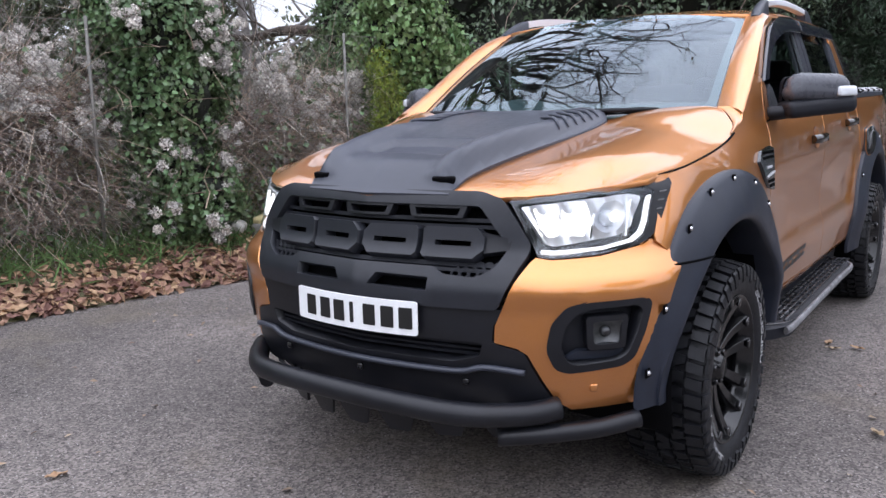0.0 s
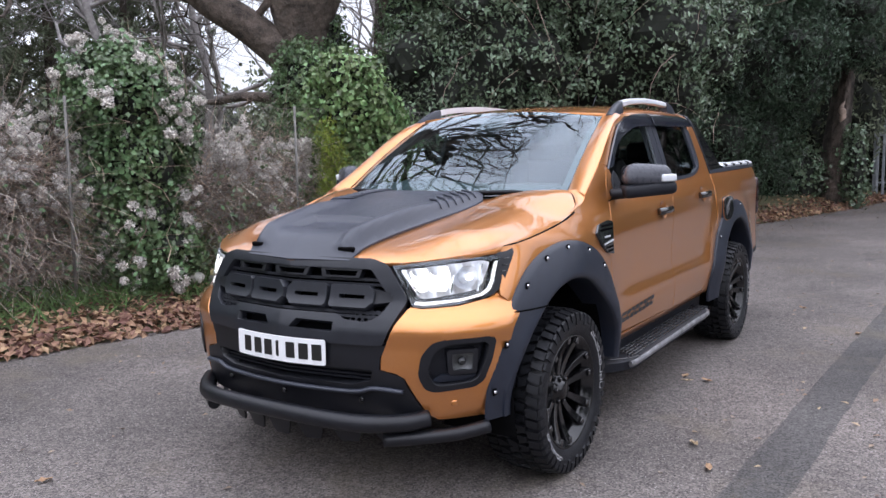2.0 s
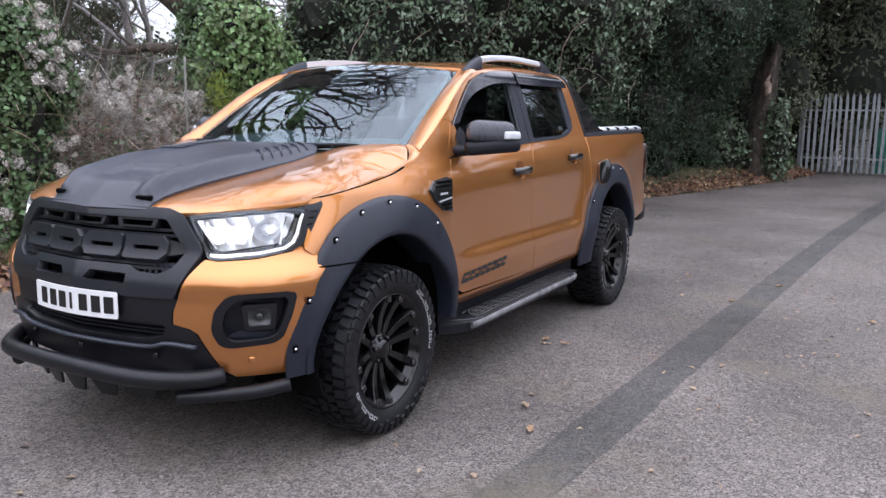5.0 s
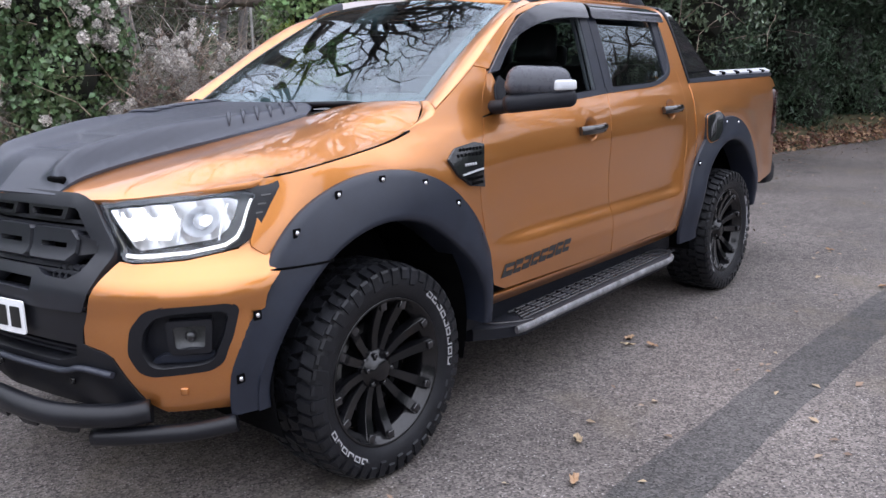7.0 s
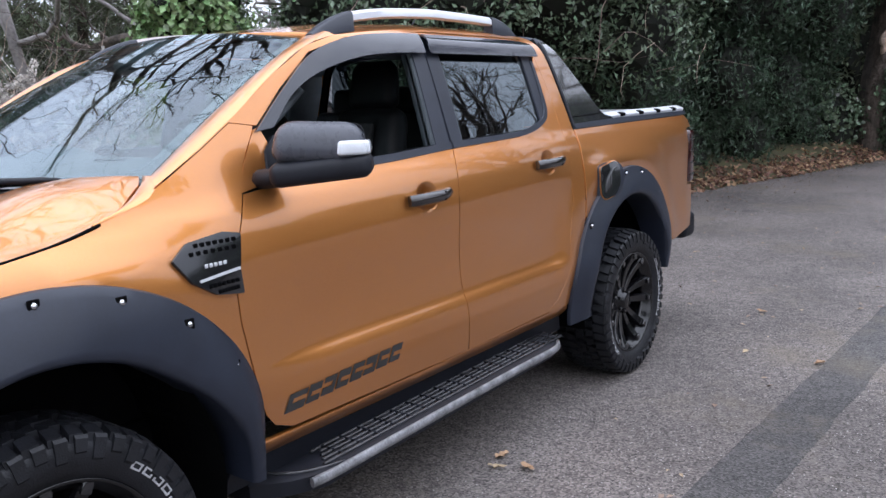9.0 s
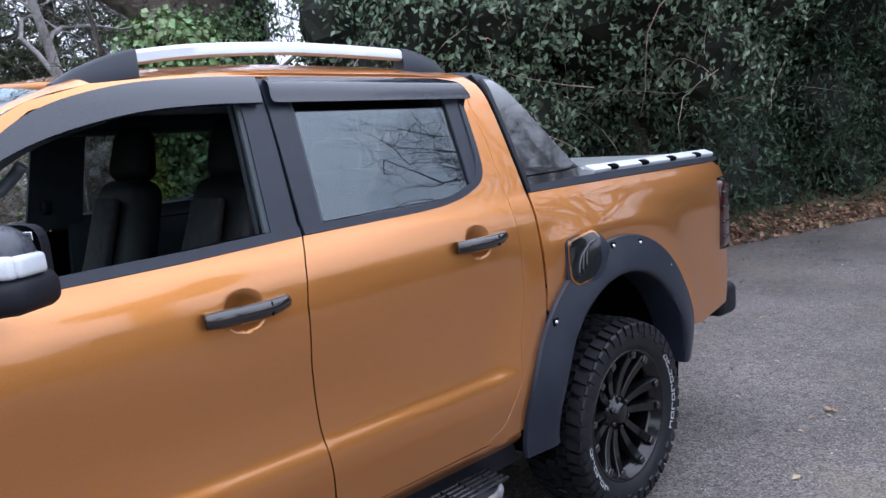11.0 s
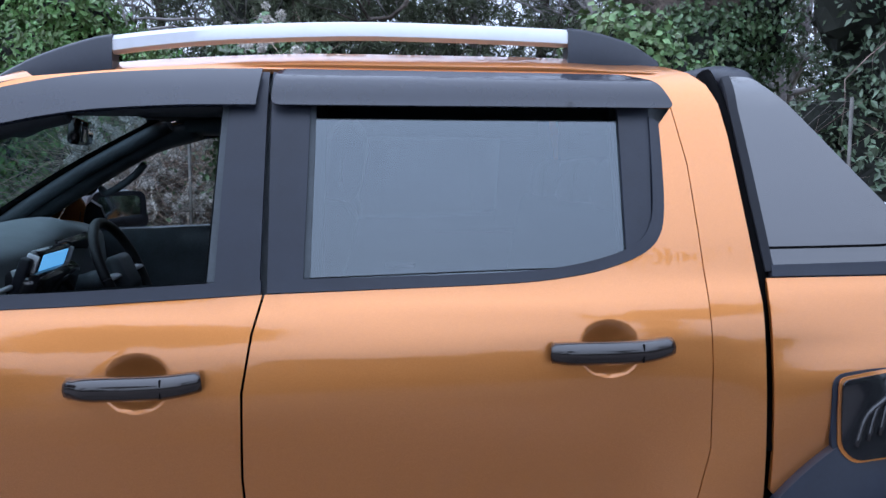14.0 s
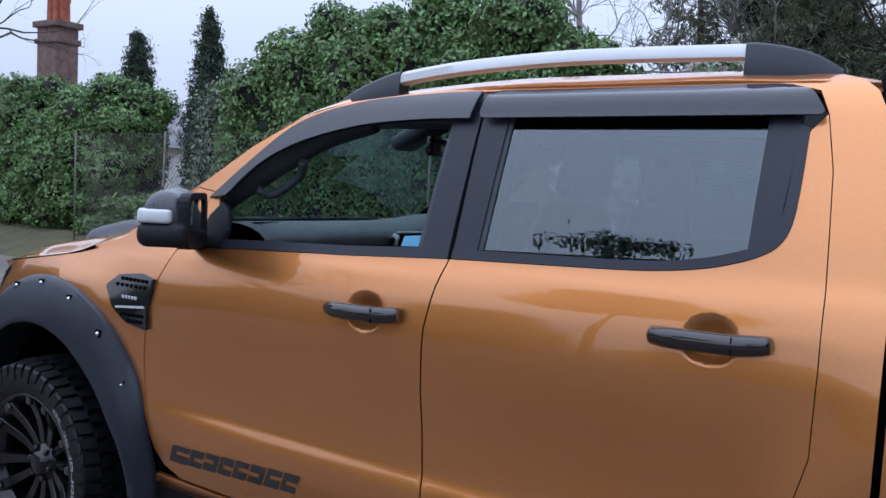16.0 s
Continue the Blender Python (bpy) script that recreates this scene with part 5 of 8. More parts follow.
    toe = smooth_path([(s * 0.80, 0.72, 0.366), (s * 0.90, 0.76, 0.368), (s * 0.965, 0.84, 0.367), (s * 0.992, 0.95, 0.362)], 5)
    part("toe_ridge", tube(toe, 0.006, 6), TREADRIB, stp)
    strip = smooth_path([(s * (0.86 + 0.14 * smooth((y - 0.66) / 1.84, 0, 0.09) * (1 - smooth((y - 0.66) / 1.84, 0.95, 1.0))), y, 0.342 + 0.028 * (y - 0.66) / 1.84) for y in (0.80, 0.90, 1.2, 1.6, 2.0, 2.35, 2.46)], 5)
    part("step_edge", tube(strip, 0.011, 8, flat=1.7), STEPEDGE, stp, "worn silver edge of the side step")
    # fuel filler cover and its plinth on the nearside arch
    fo = rounded([(2.900, 1.150), (3.045, 1.176), (3.066, 1.150), (3.052, 1.055), (3.00, 1.005), (2.925, 0.990), (2.900, 1.015)], 0.016)
    if s > 0:
        big = rounded([(2.885, 1.160), (2.99, 1.174), (3.08, 1.172), (3.12, 1.10), (3.06, 0.98), (2.93, 0.972), (2.885, 1.0)], 0.03)
        cover = part("filler_plinth", sheet(big, lambda y, z, s=s: (s * (side(y, z) + 0.004 + 0.052 * smooth(y - z, 1.80, 2.06)), y, z), (s, 0, 0), 0.02, rim=0.05), SATIN, truck)
        part("filler_ring", sheet([(2.978 + (y - 2.978) * 1.07, 1.085 + (z - 1.085) * 1.07) for y, z in fo], lambda y, z, s=s: (s * (side(y, z) + 0.010 + 0.050 * smooth(y - z, 1.80, 2.06)), y, z), (s, 0, 0), 0.02, rim=0.004), PAINT, cover)
        part("filler_cap", sheet(fo, lambda y, z, s=s: (s * (side(y, z) + 0.016 + 0.050 * smooth(y - z, 1.80, 2.06)), y, z), (s, 0, 0), 0.02, rim=0.01), GLOSSB, cover, "gloss black fuel filler cover")
        for k in range(3):
            ridge = smooth_path([(2.925 + 0.022 * k, 1.02 + 0.012 * k, 0), (2.95 + 0.022 * k, 1.085 + 0.02 * k, 0), (3.01 + 0.014 * k, 1.135 + 0.004 * k, 0)], 5)
            part("filler_ridge", tube([(s * (side(p.x, p.y) + 0.018 + 0.050 * smooth(p.x - p.y, 1.80, 2.06)), p.x, p.y) for p in ridge], 0.005, 6), GLOSSB, cover)
    # load bed: sail of the sports bar, rail cap, lamps
    sail = [(2.742, 1.776), (2.80, 1.772), (2.86, 1.72), (3.00, 1.56), (3.115, 1.432), (3.16, 1.405), (3.24, 1.392), (3.24, 1.372), (2.775, 1.362), (2.757, 1.50), (2.735, 1.70)]
    sl = part("sports_bar", sheet(rounded(sail, 0.012), on_side(s, -0.006), (s, 0, 0), 0.035, rim=0.05), SAILB, truck, "gloss black sports bar sail")
    part("sail_seam", tube([(s * (side(y, z) - 0.0055), y, z) for y, z in ((2.775, 1.408), (2.90, 1.410), (3.03, 1.413), (3.118, 1.420))], 0.0028, 6), DARK, sl)
    part("sail_edge", sheet([(2.728, 1.772), (2.748, 1.776), (2.748, 1.70), (2.770, 1.50), (2.786, 1.364), (2.768, 1.362), (2.750, 1.50), (2.728, 1.70)], on_side(s, 0.002), (s, 0, 0), 0.03, rim=0.03), TEXTURED, sl)
    # near-black tube stands in for the shade between cab and bed
    part("gap_shade", tube([(s * (side(2.75, z) - 0.02), y, z) for y, z in ((2.70, 1.78), (2.728, 1.68), (2.745, 1.52), (2.760, 1.36), (2.760, 1.0))], 0.018, 8), DARK, truck)
    cap = sheet([(2.78, 1.352), (4.36, 1.372), (4.36, 1.392), (3.3, 1.388), (2.78, 1.375)], on_side(s, 0.004), (s, 0, 0.4), 0.08, rim=0.06)
    capo = part("bed_rail_cap", cap, SATIN, truck)
    lr = part("load_rail", rbox((0.055, 1.06, 0.022), 0.006, (s * 0.812, 3.80, 1.404), (0.6, s * 22, 0)), SILVERP, capo, "silver load rail with dark notches")
    for k in range(4):
        part("rail_notch", rbox((0.030, 0.055, 0.018), 0.005, (s * 0.830, 3.42 + k * 0.25, 1.402 + 0.002 * k), (0.6, s * 22, 0)), DARK, lr)
    tl = part("tail_light", rbox((0.07, 0.125, 0.335), 0.025, (s * 0.868, 4.325, 1.105), (0, 0, s * 8), 4), LAMPRED, truck, "smoked tail light with ribs")
    for k in range(4):
        part("lamp_rib", rbox((0.012, 0.10, 0.010), 0.003, (s * 0.905, 4.325, 0.99 + 0.075 * k), (0, 0, s * 8), 2), GLOSSB, tl)

# tonneau, tailgate, rear bumper, closing panels
ton = part("tonneau_cover", sheet([(-0.76, 3.02), (0.76, 3.02), (0.76, 4.33), (-0.76, 4.33)], lambda x, y: (x, y, 1.412 + 0.0025 * math.cos(y * 2 * math.pi / 0.05) - 0.01 * x * x), (0, 0, 1), 0.0125 * 2, rim=0.02), SILVER, truck, "ribbed aluminium roller cover")
hoop = tube(smooth_path([(-0.685, 2.80, 1.715), (-0.655, 2.79, 1.765), (-0.4, 2.79, 1.79), (0.4, 2.79, 1.79), (0.655, 2.79, 1.765), (0.685, 2.80, 1.715)], 5), 0.032, 10)
part("sports_bar_hoop", hoop, SATIN, truck)
tg = part("tailgate", rbox((1.50, 0.07, 0.60), 0.025, (0, 4.375, 1.075)), PAINT, truck)
part("rear_bumper", rbox((1.72, 0.20, 0.17), 0.04, (0, 4.44, 0.64)), TEXTURED, truck)
part("bed_front", rbox((1.60, 0.03, 0.80), 0.005, (0, 2.775, 0.95)), DARK, truck)
part("chassis", rbox((1.15, 4.9, 0.14), 0.02, (0, 1.75, 0.50)), DARK, truck)
rear_glass = sheet([(-0.70, 1.37), (0.70, 1.37), (0.64, 1.75), (-0.64, 1.75)], lambda x, z: (x, 2.70 - 0.05 * (z - 1.37), z), (0, 1, 0), 0.2, rim=0)
part("rear_window", rear_glass, PRIVACY, truck).visible_shadow = False

# ---- wheels: a tyre with cut tread blocks on a black multi-spoke rim; built facing +x ----
R = AXLE


def tread_mesh():
    """Staggered lug rows round the tyre, shoulder lugs reaching down the wall."""
    vs, fs = [], []
    n = 46

    def block(a0, a1, x0, x1, skew, r0, r1, side_drop=0.0):
        k = len(vs)
        for r, sh in ((r0, 0.0), (r1, 0.10)):
            for (x, a) in ((x0, a0), (x1, a0 + skew), (x1, a1 + skew), (x0, a1)):
                am = (a0 + a1) / 2 + skew / 2
                a2 = a + (am - a) * sh
                rr = r - side_drop * (abs(x) > 0.11)
                xx = x * (1 - 0.03 * sh / 0.1)
                vs.append((xx, rr * math.cos(a2), rr * math.sin(a2)))
        fs.extend([(k + 4, k + 5, k + 6, k + 7), (k, k + 1, k + 5, k + 4), (k + 1, k + 2, k + 6, k + 5), (k + 2, k + 3, k + 7, k + 6), (k + 3, k, k + 4, k + 7)])

    for i in range(n):
        a = 2 * math.pi * i / n
        p = 2 * math.pi / n
        j = 0.1 * p * math.sin(i * 2.3)
        block(a + 0.05 * p, a + 0.80 * p + j, 0.086, 0.140, 0.18 * p, R - 0.032, R - 0.002, 0.010)
        block(a + 0.55 * p, a + 1.30 * p + j, -0.140, -0.086, -0.18 * p, R - 0.032, R - 0.002, 0.010)
        block(a + 0.00 * p, a + 0.55 * p, 0.038, 0.080, -0.30 * p, R - 0.026, R)
        block(a + 0.58 * p, a + 0.92 * p - j, 0.030, 0.078, 0.22 * p, R - 0.026, R)
        block(a + 0.30 * p, a + 0.82 * p, -0.080, -0.036, 0.30 * p, R - 0.026, R)
        block(a + 0.88 * p, a + 1.24 * p, -0.076, -0.030, -0.22 * p, R - 0.026, R)
        block(a + 0.15 * p, a + 0.85 * p, -0.022, 0.024, 0.35 * p * (1 if i % 2 else -1), R - 0.026, R)
        # lugs on the shoulder
        for sg in (1, -1):
            k = len(vs)
            a0, a1 = a + (0.10 if sg > 0 else 0.6) * p, a + (0.72 if sg > 0 else 1.2) * p
            long = 0.030 if i % 2 else 0.048
            for x, r in ((0.1405, R - 0.014), (0.1475, R - 0.022), (0.1515, R - 0.022 - long)):
                vs.append((sg * x, r * math.cos(a0), r * math.sin(a0)))
                vs.append((sg * x, r * math.cos(a1), r * math.sin(a1)))
            for x, r in ((0.132, R - 0.016), (0.138, R - 0.030), (0.144, R - 0.03 - long)):
                vs.append((sg * x, r * math.cos(a0), r * math.sin(a0)))
                vs.append((sg * x, r * math.cos(a1), r * math.sin(a1)))
            fs.extend([(k, k + 1, k + 3, k + 2), (k + 2, k + 3, k + 5, k + 4), (k, k + 2, k + 8, k + 6), (k + 2, k + 4, k + 10, k + 8), (k + 1, k + 3, k + 9, k + 7), (k + 3, k + 5, k + 11, k + 9), (k + 4, k + 5, k + 11, k + 10)])
    me = bpy.data.meshes.new("tread")
    me.from_pydata(vs, [], fs)
    b = bmesh.new()
    b.from_mesh(me)
    bmesh.ops.recalc_face_normals(b, faces=b.faces[:])
    b.to_mesh(me)
    b.free()
    return me


def build_wheel():
    wheel = new("wheel")
    wheel.parent = truck
    wheel["label"] = "all-terrain tyre on a gloss black split-spoke rim"
    tyre = part("tyre", lathe([(0.262, 0.110), (0.268, 0.120), (0.275, 0.128), (0.300, 0.141), (0.325, 0.1465), (0.345, 0.146), (0.362, 0.141), (R - 0.027, 0.132), (R - 0.023, 0.10), (R - 0.022, 0.0), (R - 0.023, -0.10), (R - 0.027, -0.132), (0.345, -0.146), (0.30, -0.141), (0.262, -0.11)], 96), RUBBER, wheel)
    part("tread", tread_mesh(), RUBBER, tyre)
    # two stretches of raised white outline lettering, as plain bars
    for a_mid, count in ((2, 9), (214, 6)):
        for k in range(count):
            a = radians(a_mid - 30 + k * 7.2)
            ro, ri, hw = 0.331, 0.311, radians(2.9)
            ring = []
            for r, e in ((ro, hw), (ri, hw)):
                ring += [(r * math.cos(a + q * e), r * math.sin(a + q * e)) for q in ((-1, 1) if r == ro else (1, -1))]
            c = (0.3215 * math.cos(a), 0.3215 * math.sin(a))
            hole = [(c[0] + (p[0] - c[0]) * 0.55, c[1] + (p[1] - c[1]) * 0.62) for p in ring]
            bm = bmesh.new()
            vo = [bm.verts.new((0.1490 if i < 2 else 0.1455, *p)) for i, p in enumerate(ring)]
            vi = [bm.verts.new((0.1482 if i < 2 else 0.1465, *p)) for i, p in enumerate(hole)]
            for i in range(4):
                bm.faces.new((vo[i], vo[(i + 1) % 4], vi[(i + 1) % 4], vi[i]))
            part("tyre_mark", bm, LETTER, tyre, "raised white mark on the tyre wall")
    rim = part("rim", lathe([(0.262, 0.108), (0.270, 0.118), (0.274, 0.126), (0.270, 0.130), (0.262, 0.126), (0.258, 0.114), (0.253, 0.112), (0.251, 0.102), (0.246, 0.100), (0.244, 0.090), (0.238, 0.088), (0.236, 0.070), (0.236, -0.09), (0.262, -0.11)], 72), ALLOY, wheel)
    # near-black disc paints the shade behind the spokes
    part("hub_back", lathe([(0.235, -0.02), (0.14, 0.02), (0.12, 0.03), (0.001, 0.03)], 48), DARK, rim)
    part("brake_disc", lathe([(0.165, -0.005), (0.165, 0.022), (0.09, 0.022), (0.09, -0.005)], 40), DISC, rim, "grey brake disc")
    for i in range(6):
        for side_k in (-1, 1):
            bm = bmesh.new()
            a0, a1 = radians(60 * i + side_k * 14.5), radians(60 * i + side_k * 11.8)
            rows = []
            for t in np.linspace(0, 1, 7):
                r = 0.062 + (0.252 - 0.062) * t
                a = a0 + (a1 - a0) * t
                w = 0.0145 + 0.0075 * t
                x = 0.060 + 0.054 * t - 0.014 * math.sin(math.pi * t)
                d = Vector((0, -math.sin(a), math.cos(a)))
                p = Vector((0, r * math.cos(a), r * math.sin(a)))
                rows.append([bm.verts.new(p + d * q * w + Vector((x + h, 0, 0))) for q, h in ((-1.05, -0.040), (-0.98, 0.0), (-0.86, 0.0035), (0.86, 0.0035), (0.98, 0.0), (1.05, -0.040))])
            for r0, r1 in zip(rows, rows[1:]):
                for j in range(5):
                    bm.faces.new((r0[j], r0[j + 1], r1[j + 1], r1[j]))
            bmesh.ops.recalc_face_normals(bm, faces=bm.faces[:])
            part("spoke", shade(bm, 40), ALLOY, rim)
            a = a1
            bm = rbox((0.012, 0.034, 0.030), 0.004, (0.116, 0.246 * math.cos(a), 0.246 * math.sin(a)), (math.degrees(a), 0, 0), 2)
            part("rim_stud", bm, GLOSSB, rim)
    part("centre_cap", lathe([(0.001, 0.098), (0.034, 0.097), (0.043, 0.092), (0.047, 0.078), (0.070, 0.066), (0.078, 0.056), (0.078, 0.02)], 36), ALLOY, rim)
    for i in range(6):
        a = radians(60 * i + 30)
        part("wheel_nut", rbox((0.024, 0.018, 0.018), 0.004, (0.074, 0.060 * math.cos(a), 0.060 * math.sin(a)), (0, 0, 0), 2), GLOSSB, rim)
    return wheel


w0 = build_wheel()
w0.matrix_basis = pose(0.862, 0, AXLE, 20, 0, 0)
for x, y, rz, spin in ((0.862, WHEELBASE, 0, 5), (-0.862, 0, 180, 40), (-0.862, WHEELBASE, 180, 70)):
    copy_thing(w0, pose(x, y, AXLE, spin, 0, rz))

# ---- inside the cab ----
part("cabin_floor", rbox((1.5, 2.2, 0.05), 0.01, (0, 1.6, 0.62)), DARK, truck)
# roof lining and pillar linings
part("roof_lining", sheet([(-0.66, 1.25), (0.66, 1.25), (0.66, 2.66), (-0.66, 2.66)], lambda x, y: (x, y, roof_top(x, y)[2] - 0.045), (0, 0, -1), 0.1, rim=0), CLOTH, truck)
for s in (1, -1):
    # inner faces of the doors, seen through the open windows
    for ya, yb in ((0.70, 1.70), (1.80, 2.62)):
        card = sheet([(ya, 0.62), (yb, 0.62), (yb, belt(yb) + 0.022), ((ya + yb) / 2, belt((ya + yb) / 2) + 0.022), (ya, belt(ya) + 0.022)], lambda y, z, s=s: (s * (side(y, z) - 0.085 + 0.05 * smooth(z, 1.22, 1.33)), y, z), (-s, 0, 0.2), 0.07, rim=0.03)
        cardo = part("door_card", card, TRIMIN, truck)
        part("armrest", rbox((0.07, (yb - ya) * 0.6, 0.05), 0.015, (s * (side(1.2, 1.0) - 0.12), (ya + yb) / 2, 1.03)), LEATHER, cardo)
        part("door_pull", rbox((0.02, 0.13, 0.03), 0.01, (s * (side(1.2, 1.1) - 0.095), ya + 0.28, 1.16)), CHROME, cardo)
    # pillar lining between the doors, screen pillar lining with its grab handle
    part("pillar_lining", sheet([(1.63, 1.30), (1.86, 1.30), (1.87, 1.76), (1.66, 1.76)], lambda y, z, s=s: (s * (side(y, z) - 0.045), y, z), (-s, 0, 0), 0.08, rim=0.02), TRIMIN, truck)
    part("rear_pillar_lining", sheet([(2.47, 1.30), (2.70, 1.30), (2.69, 1.60), (2.65, 1.76), (2.47, 1.76)], lambda y, z, s=s: (s * (side(y, z) - 0.045), y, z), (-s, 0, 0), 0.08, rim=0.02), TRIMIN, truck)
    part("belt_anchor", rbox((0.02, 0.035, 0.06), 0.008, (s * (side(1.72, 1.40) - 0.07), 1.70, 1.395)), TEXTURED, truck)
    pts = smooth_path([Vector((s * (side(y, z) - 0.078), y, z - 0.005)) for y, z in ((0.62, 1.34), (0.80, 1.45), (0.98, 1.56), (1.15, 1.65), (1.32, 1.70))], 5)
    pl = part("screen_pillar_lining", tube(pts, 0.050, 8, flat=0.8), TRIMIN, truck)
    hp = smooth_path([Vector((s * (side(y, z) - d), y, z)) for y, z, d in ((0.93, 1.47, 0.06), (0.965, 1.455, 0.10), (1.06, 1.515, 0.10), (1.10, 1.565, 0.06))], 5)
    part("grab_handle", tube(hp, 0.014, 8), TRIMIN, pl, "grey grab handle")
    part("cant_rail_lining", tube([(s * (side(y, 1.74) - 0.075), y, 1.715) for y in np.linspace(1.28, 2.6, 8)], 0.042, 8), TRIMIN, truck)
part("rear_bulkhead", rbox((1.42, 0.04, 0.62), 0.02, (0, 2.66, 1.05)), CLOTH, truck)

for s in (1, -1):
    part("screen_edge_lining", tube([Vector(screen(s * 0.985, t)) + Vector((-s * 0.012, 0.030, -0.022)) for t in np.linspace(0.05, 0.97, 9)], 0.028, 8), TRIMIN, truck)

# dashboard: a long padded top that swells over the dials on the offside
def dash(x, v):
    hump = 0.045 * math.exp(-((x + 0.37) / 0.17) ** 2)
    y = 0.44 + 0.50 * smooth(v, 0, 0.62) + 0.03 * smooth(v, 0.62, 1.0) + 0.02 * math.cos(x * 2)
    z = 1.292 + 0.062 * math.sin(math.pi * max(0.0, min(1, v / 0.62)) ** 1.3) + hump * smooth(v, 0.2, 0.5) - 0.40 * smooth(v, 0.60, 1.0) ** 1.3 * 0.9
    return (x, y, z)


board = part("dashboard", sheet([(-0.74, 0.0), (0.74, 0.0), (0.74, 1.0), (-0.74, 1.0)], dash, (0, 0.3, 1), 0.045, rim=0), DASHTOP, truck, "dark soft dashboard with screen")
part("centre_console", rbox((0.36, 0.10, 0.30), 0.03, (0.0, 0.965, 1.13), (-18, 0, 0)), GLOSSB, board)
part("screen_bezel", rbox((0.250, 0.03, 0.155), 0.012, (0.01, 1.005, 1.255), (-20, 0, 0)), GLOSSB, board)
part("touch_screen", rbox((0.190, 0.012, 0.110), 0.003, (0.01, 1.020, 1.262), (-20, 0, 0)), SCREEN, board, "lit blue map screen")
for sx in (-1, 1):
    part("air_vent", rbox((0.035, 0.03, 0.13), 0.008, (0.01 + sx * 0.155, 1.0, 1.25), (-20, 0, 0)), TEXTURED, board)
    part("vent_edge", rbox((0.008, 0.034, 0.14), 0.003, (0.01 + sx * 0.132, 1.008, 1.252), (-20, 0, 0)), SILVERP, board)
part("dash_line", tube(smooth_path([(0.70, 0.935, 1.205), (0.45, 0.955, 1.215), (0.19, 0.985, 1.235)], 6), 0.007, 6), SILVERP, board)
for x, y in ((0.60, 0.80), (0.22, 0.70)):
    for k in range(5):
        part("vent_slot", rbox((0.15, 0.006, 0.006), 0.001, (x, y + 0.014 * k, 1.352 - 0.003 * k), (0, 0, 8), 1), DARK, board)
part("dial_pod", rbox((0.34, 0.05, 0.12), 0.03, (-0.37, 0.93, 1.27), (-20, 0, 0)), GLOSSB, board)
# steering wheel on the offside
ring = [Vector((0.185 * math.cos(t), 0, 0.185 * math.sin(t))) for t in np.linspace(0, 2 * math.pi, 41)]
tilt = pose(-0.37, 1.12, 1.20, 24, 0, 0)
sw = part("steering_wheel", tube([tilt @ p for p in ring], 0.017, 10, cap=False), LEATHER, truck, "black leather steering wheel")
bm = rbox((0.17, 0.05, 0.13), 0.03)
bm.transform(tilt)
part("wheel_boss", bm, TRIMIN, sw)
for a in (180, 0, 270):
    p1 = Vector((0.18 * math.cos(radians(a)), 0, 0.18 * math.sin(radians(a))))
    part("wheel_spoke", tube([tilt @ (p1 * 0.4), tilt @ p1], 0.018, 8, flat=0.5), SILVERP if a != 270 else TRIMIN, sw)
part("steering_column", tube([tilt @ Vector((0, 0, 0)), (-0.37, 0.88, 1.12)], 0.04, 10), TRIMIN, sw)


def seat(x, y, w):
    """Upholstered front seat with bolsters and a headrest."""
    st = part("seat", rbox((w, 0.52, 0.17), 0.05, (x, y - 0.05, 0.86), (6, 0, 0), 4), LEATHER, truck, "black leather seat with grey centre")
    back = rbox((w, 0.15, 0.66), 0.06, (x, y + 0.27, 1.17), (-16, 0, 0), 4, taper=(0.72, 0.8))
    bk = part("backrest", back, LEATHER, st)
    part("backrest_panel", rbox((w * 0.42, 0.03, 0.50), 0.012, (x, y + 0.185, 1.185), (-16, 0, 0), 3, taper=(0.85, 1)), CLOTH, bk, "dark grey cloth centre panel")
    part("seat_mark", rbox((0.05, 0.006, 0.010), 0.002, (x, y + 0.20, 1.27), (-16, 0, 0), 1), ORANGELINE, bk)
    hr = part("headrest", rbox((0.27, 0.11, 0.21), 0.05, (x, y + 0.375, 1.585), (-10, 0, 0), 4, taper=(0.85, 0.8)), LEATHER, st)
    for sx in (-0.06, 0.06):
        part("headrest_post", tube([(x + sx, y + 0.35, 1.44), (x + sx, y + 0.37, 1.53)], 0.007, 6), CHROME, hr)
    return st


seat(-0.37, 1.52, 0.50)
seat(0.37, 1.52, 0.50)
bench = part("rear_bench", rbox((1.36, 0.50, 0.18), 0.05, (0, 2.28, 0.90), (4, 0, 0), 4), LEATHER, truck)
part("bench_back", rbox((1.36, 0.14, 0.58), 0.05, (0, 2.56, 1.18), (-10, 0, 0), 4), LEATHER, bench)
for x in (-0.42, 0.0, 0.42):
    part("bench_headrest", rbox((0.26, 0.09, 0.15), 0.04, (x, 2.60, 1.52), (-8, 0, 0), 4), LEATHER, bench)
im = part("rear_view_mirror", rbox((0.23, 0.035, 0.075), 0.015, (0.0, 1.12, 1.66), (-8, 0, 10), 3), GLOSSB, truck)
part("mirror_face", rbox((0.21, 0.004, 0.060), 0.002, (0.0, 1.139, 1.658), (-8, 0, 10), 1), CHROME, im)
part("camera_box", rbox((0.14, 0.22, 0.06), 0.025, (0, 1.02, 1.71), (26, 0, 0), 3), TRIMIN, im)
for s in (1, -1):
    part("sun_visor", rbox((0.50, 0.16, 0.020), 0.008, (s * 0.36, 1.30, 1.745), (14, 0, 0), 2), CLOTH, truck)
part("roof_aerial", tube([(0.0, 2.56, 1.82), (0.0, 2.63, 1.90), (0.0, 2.69, 1.97)], [0.006, 0.004, 0.003], 6), TEXTURED, truck)

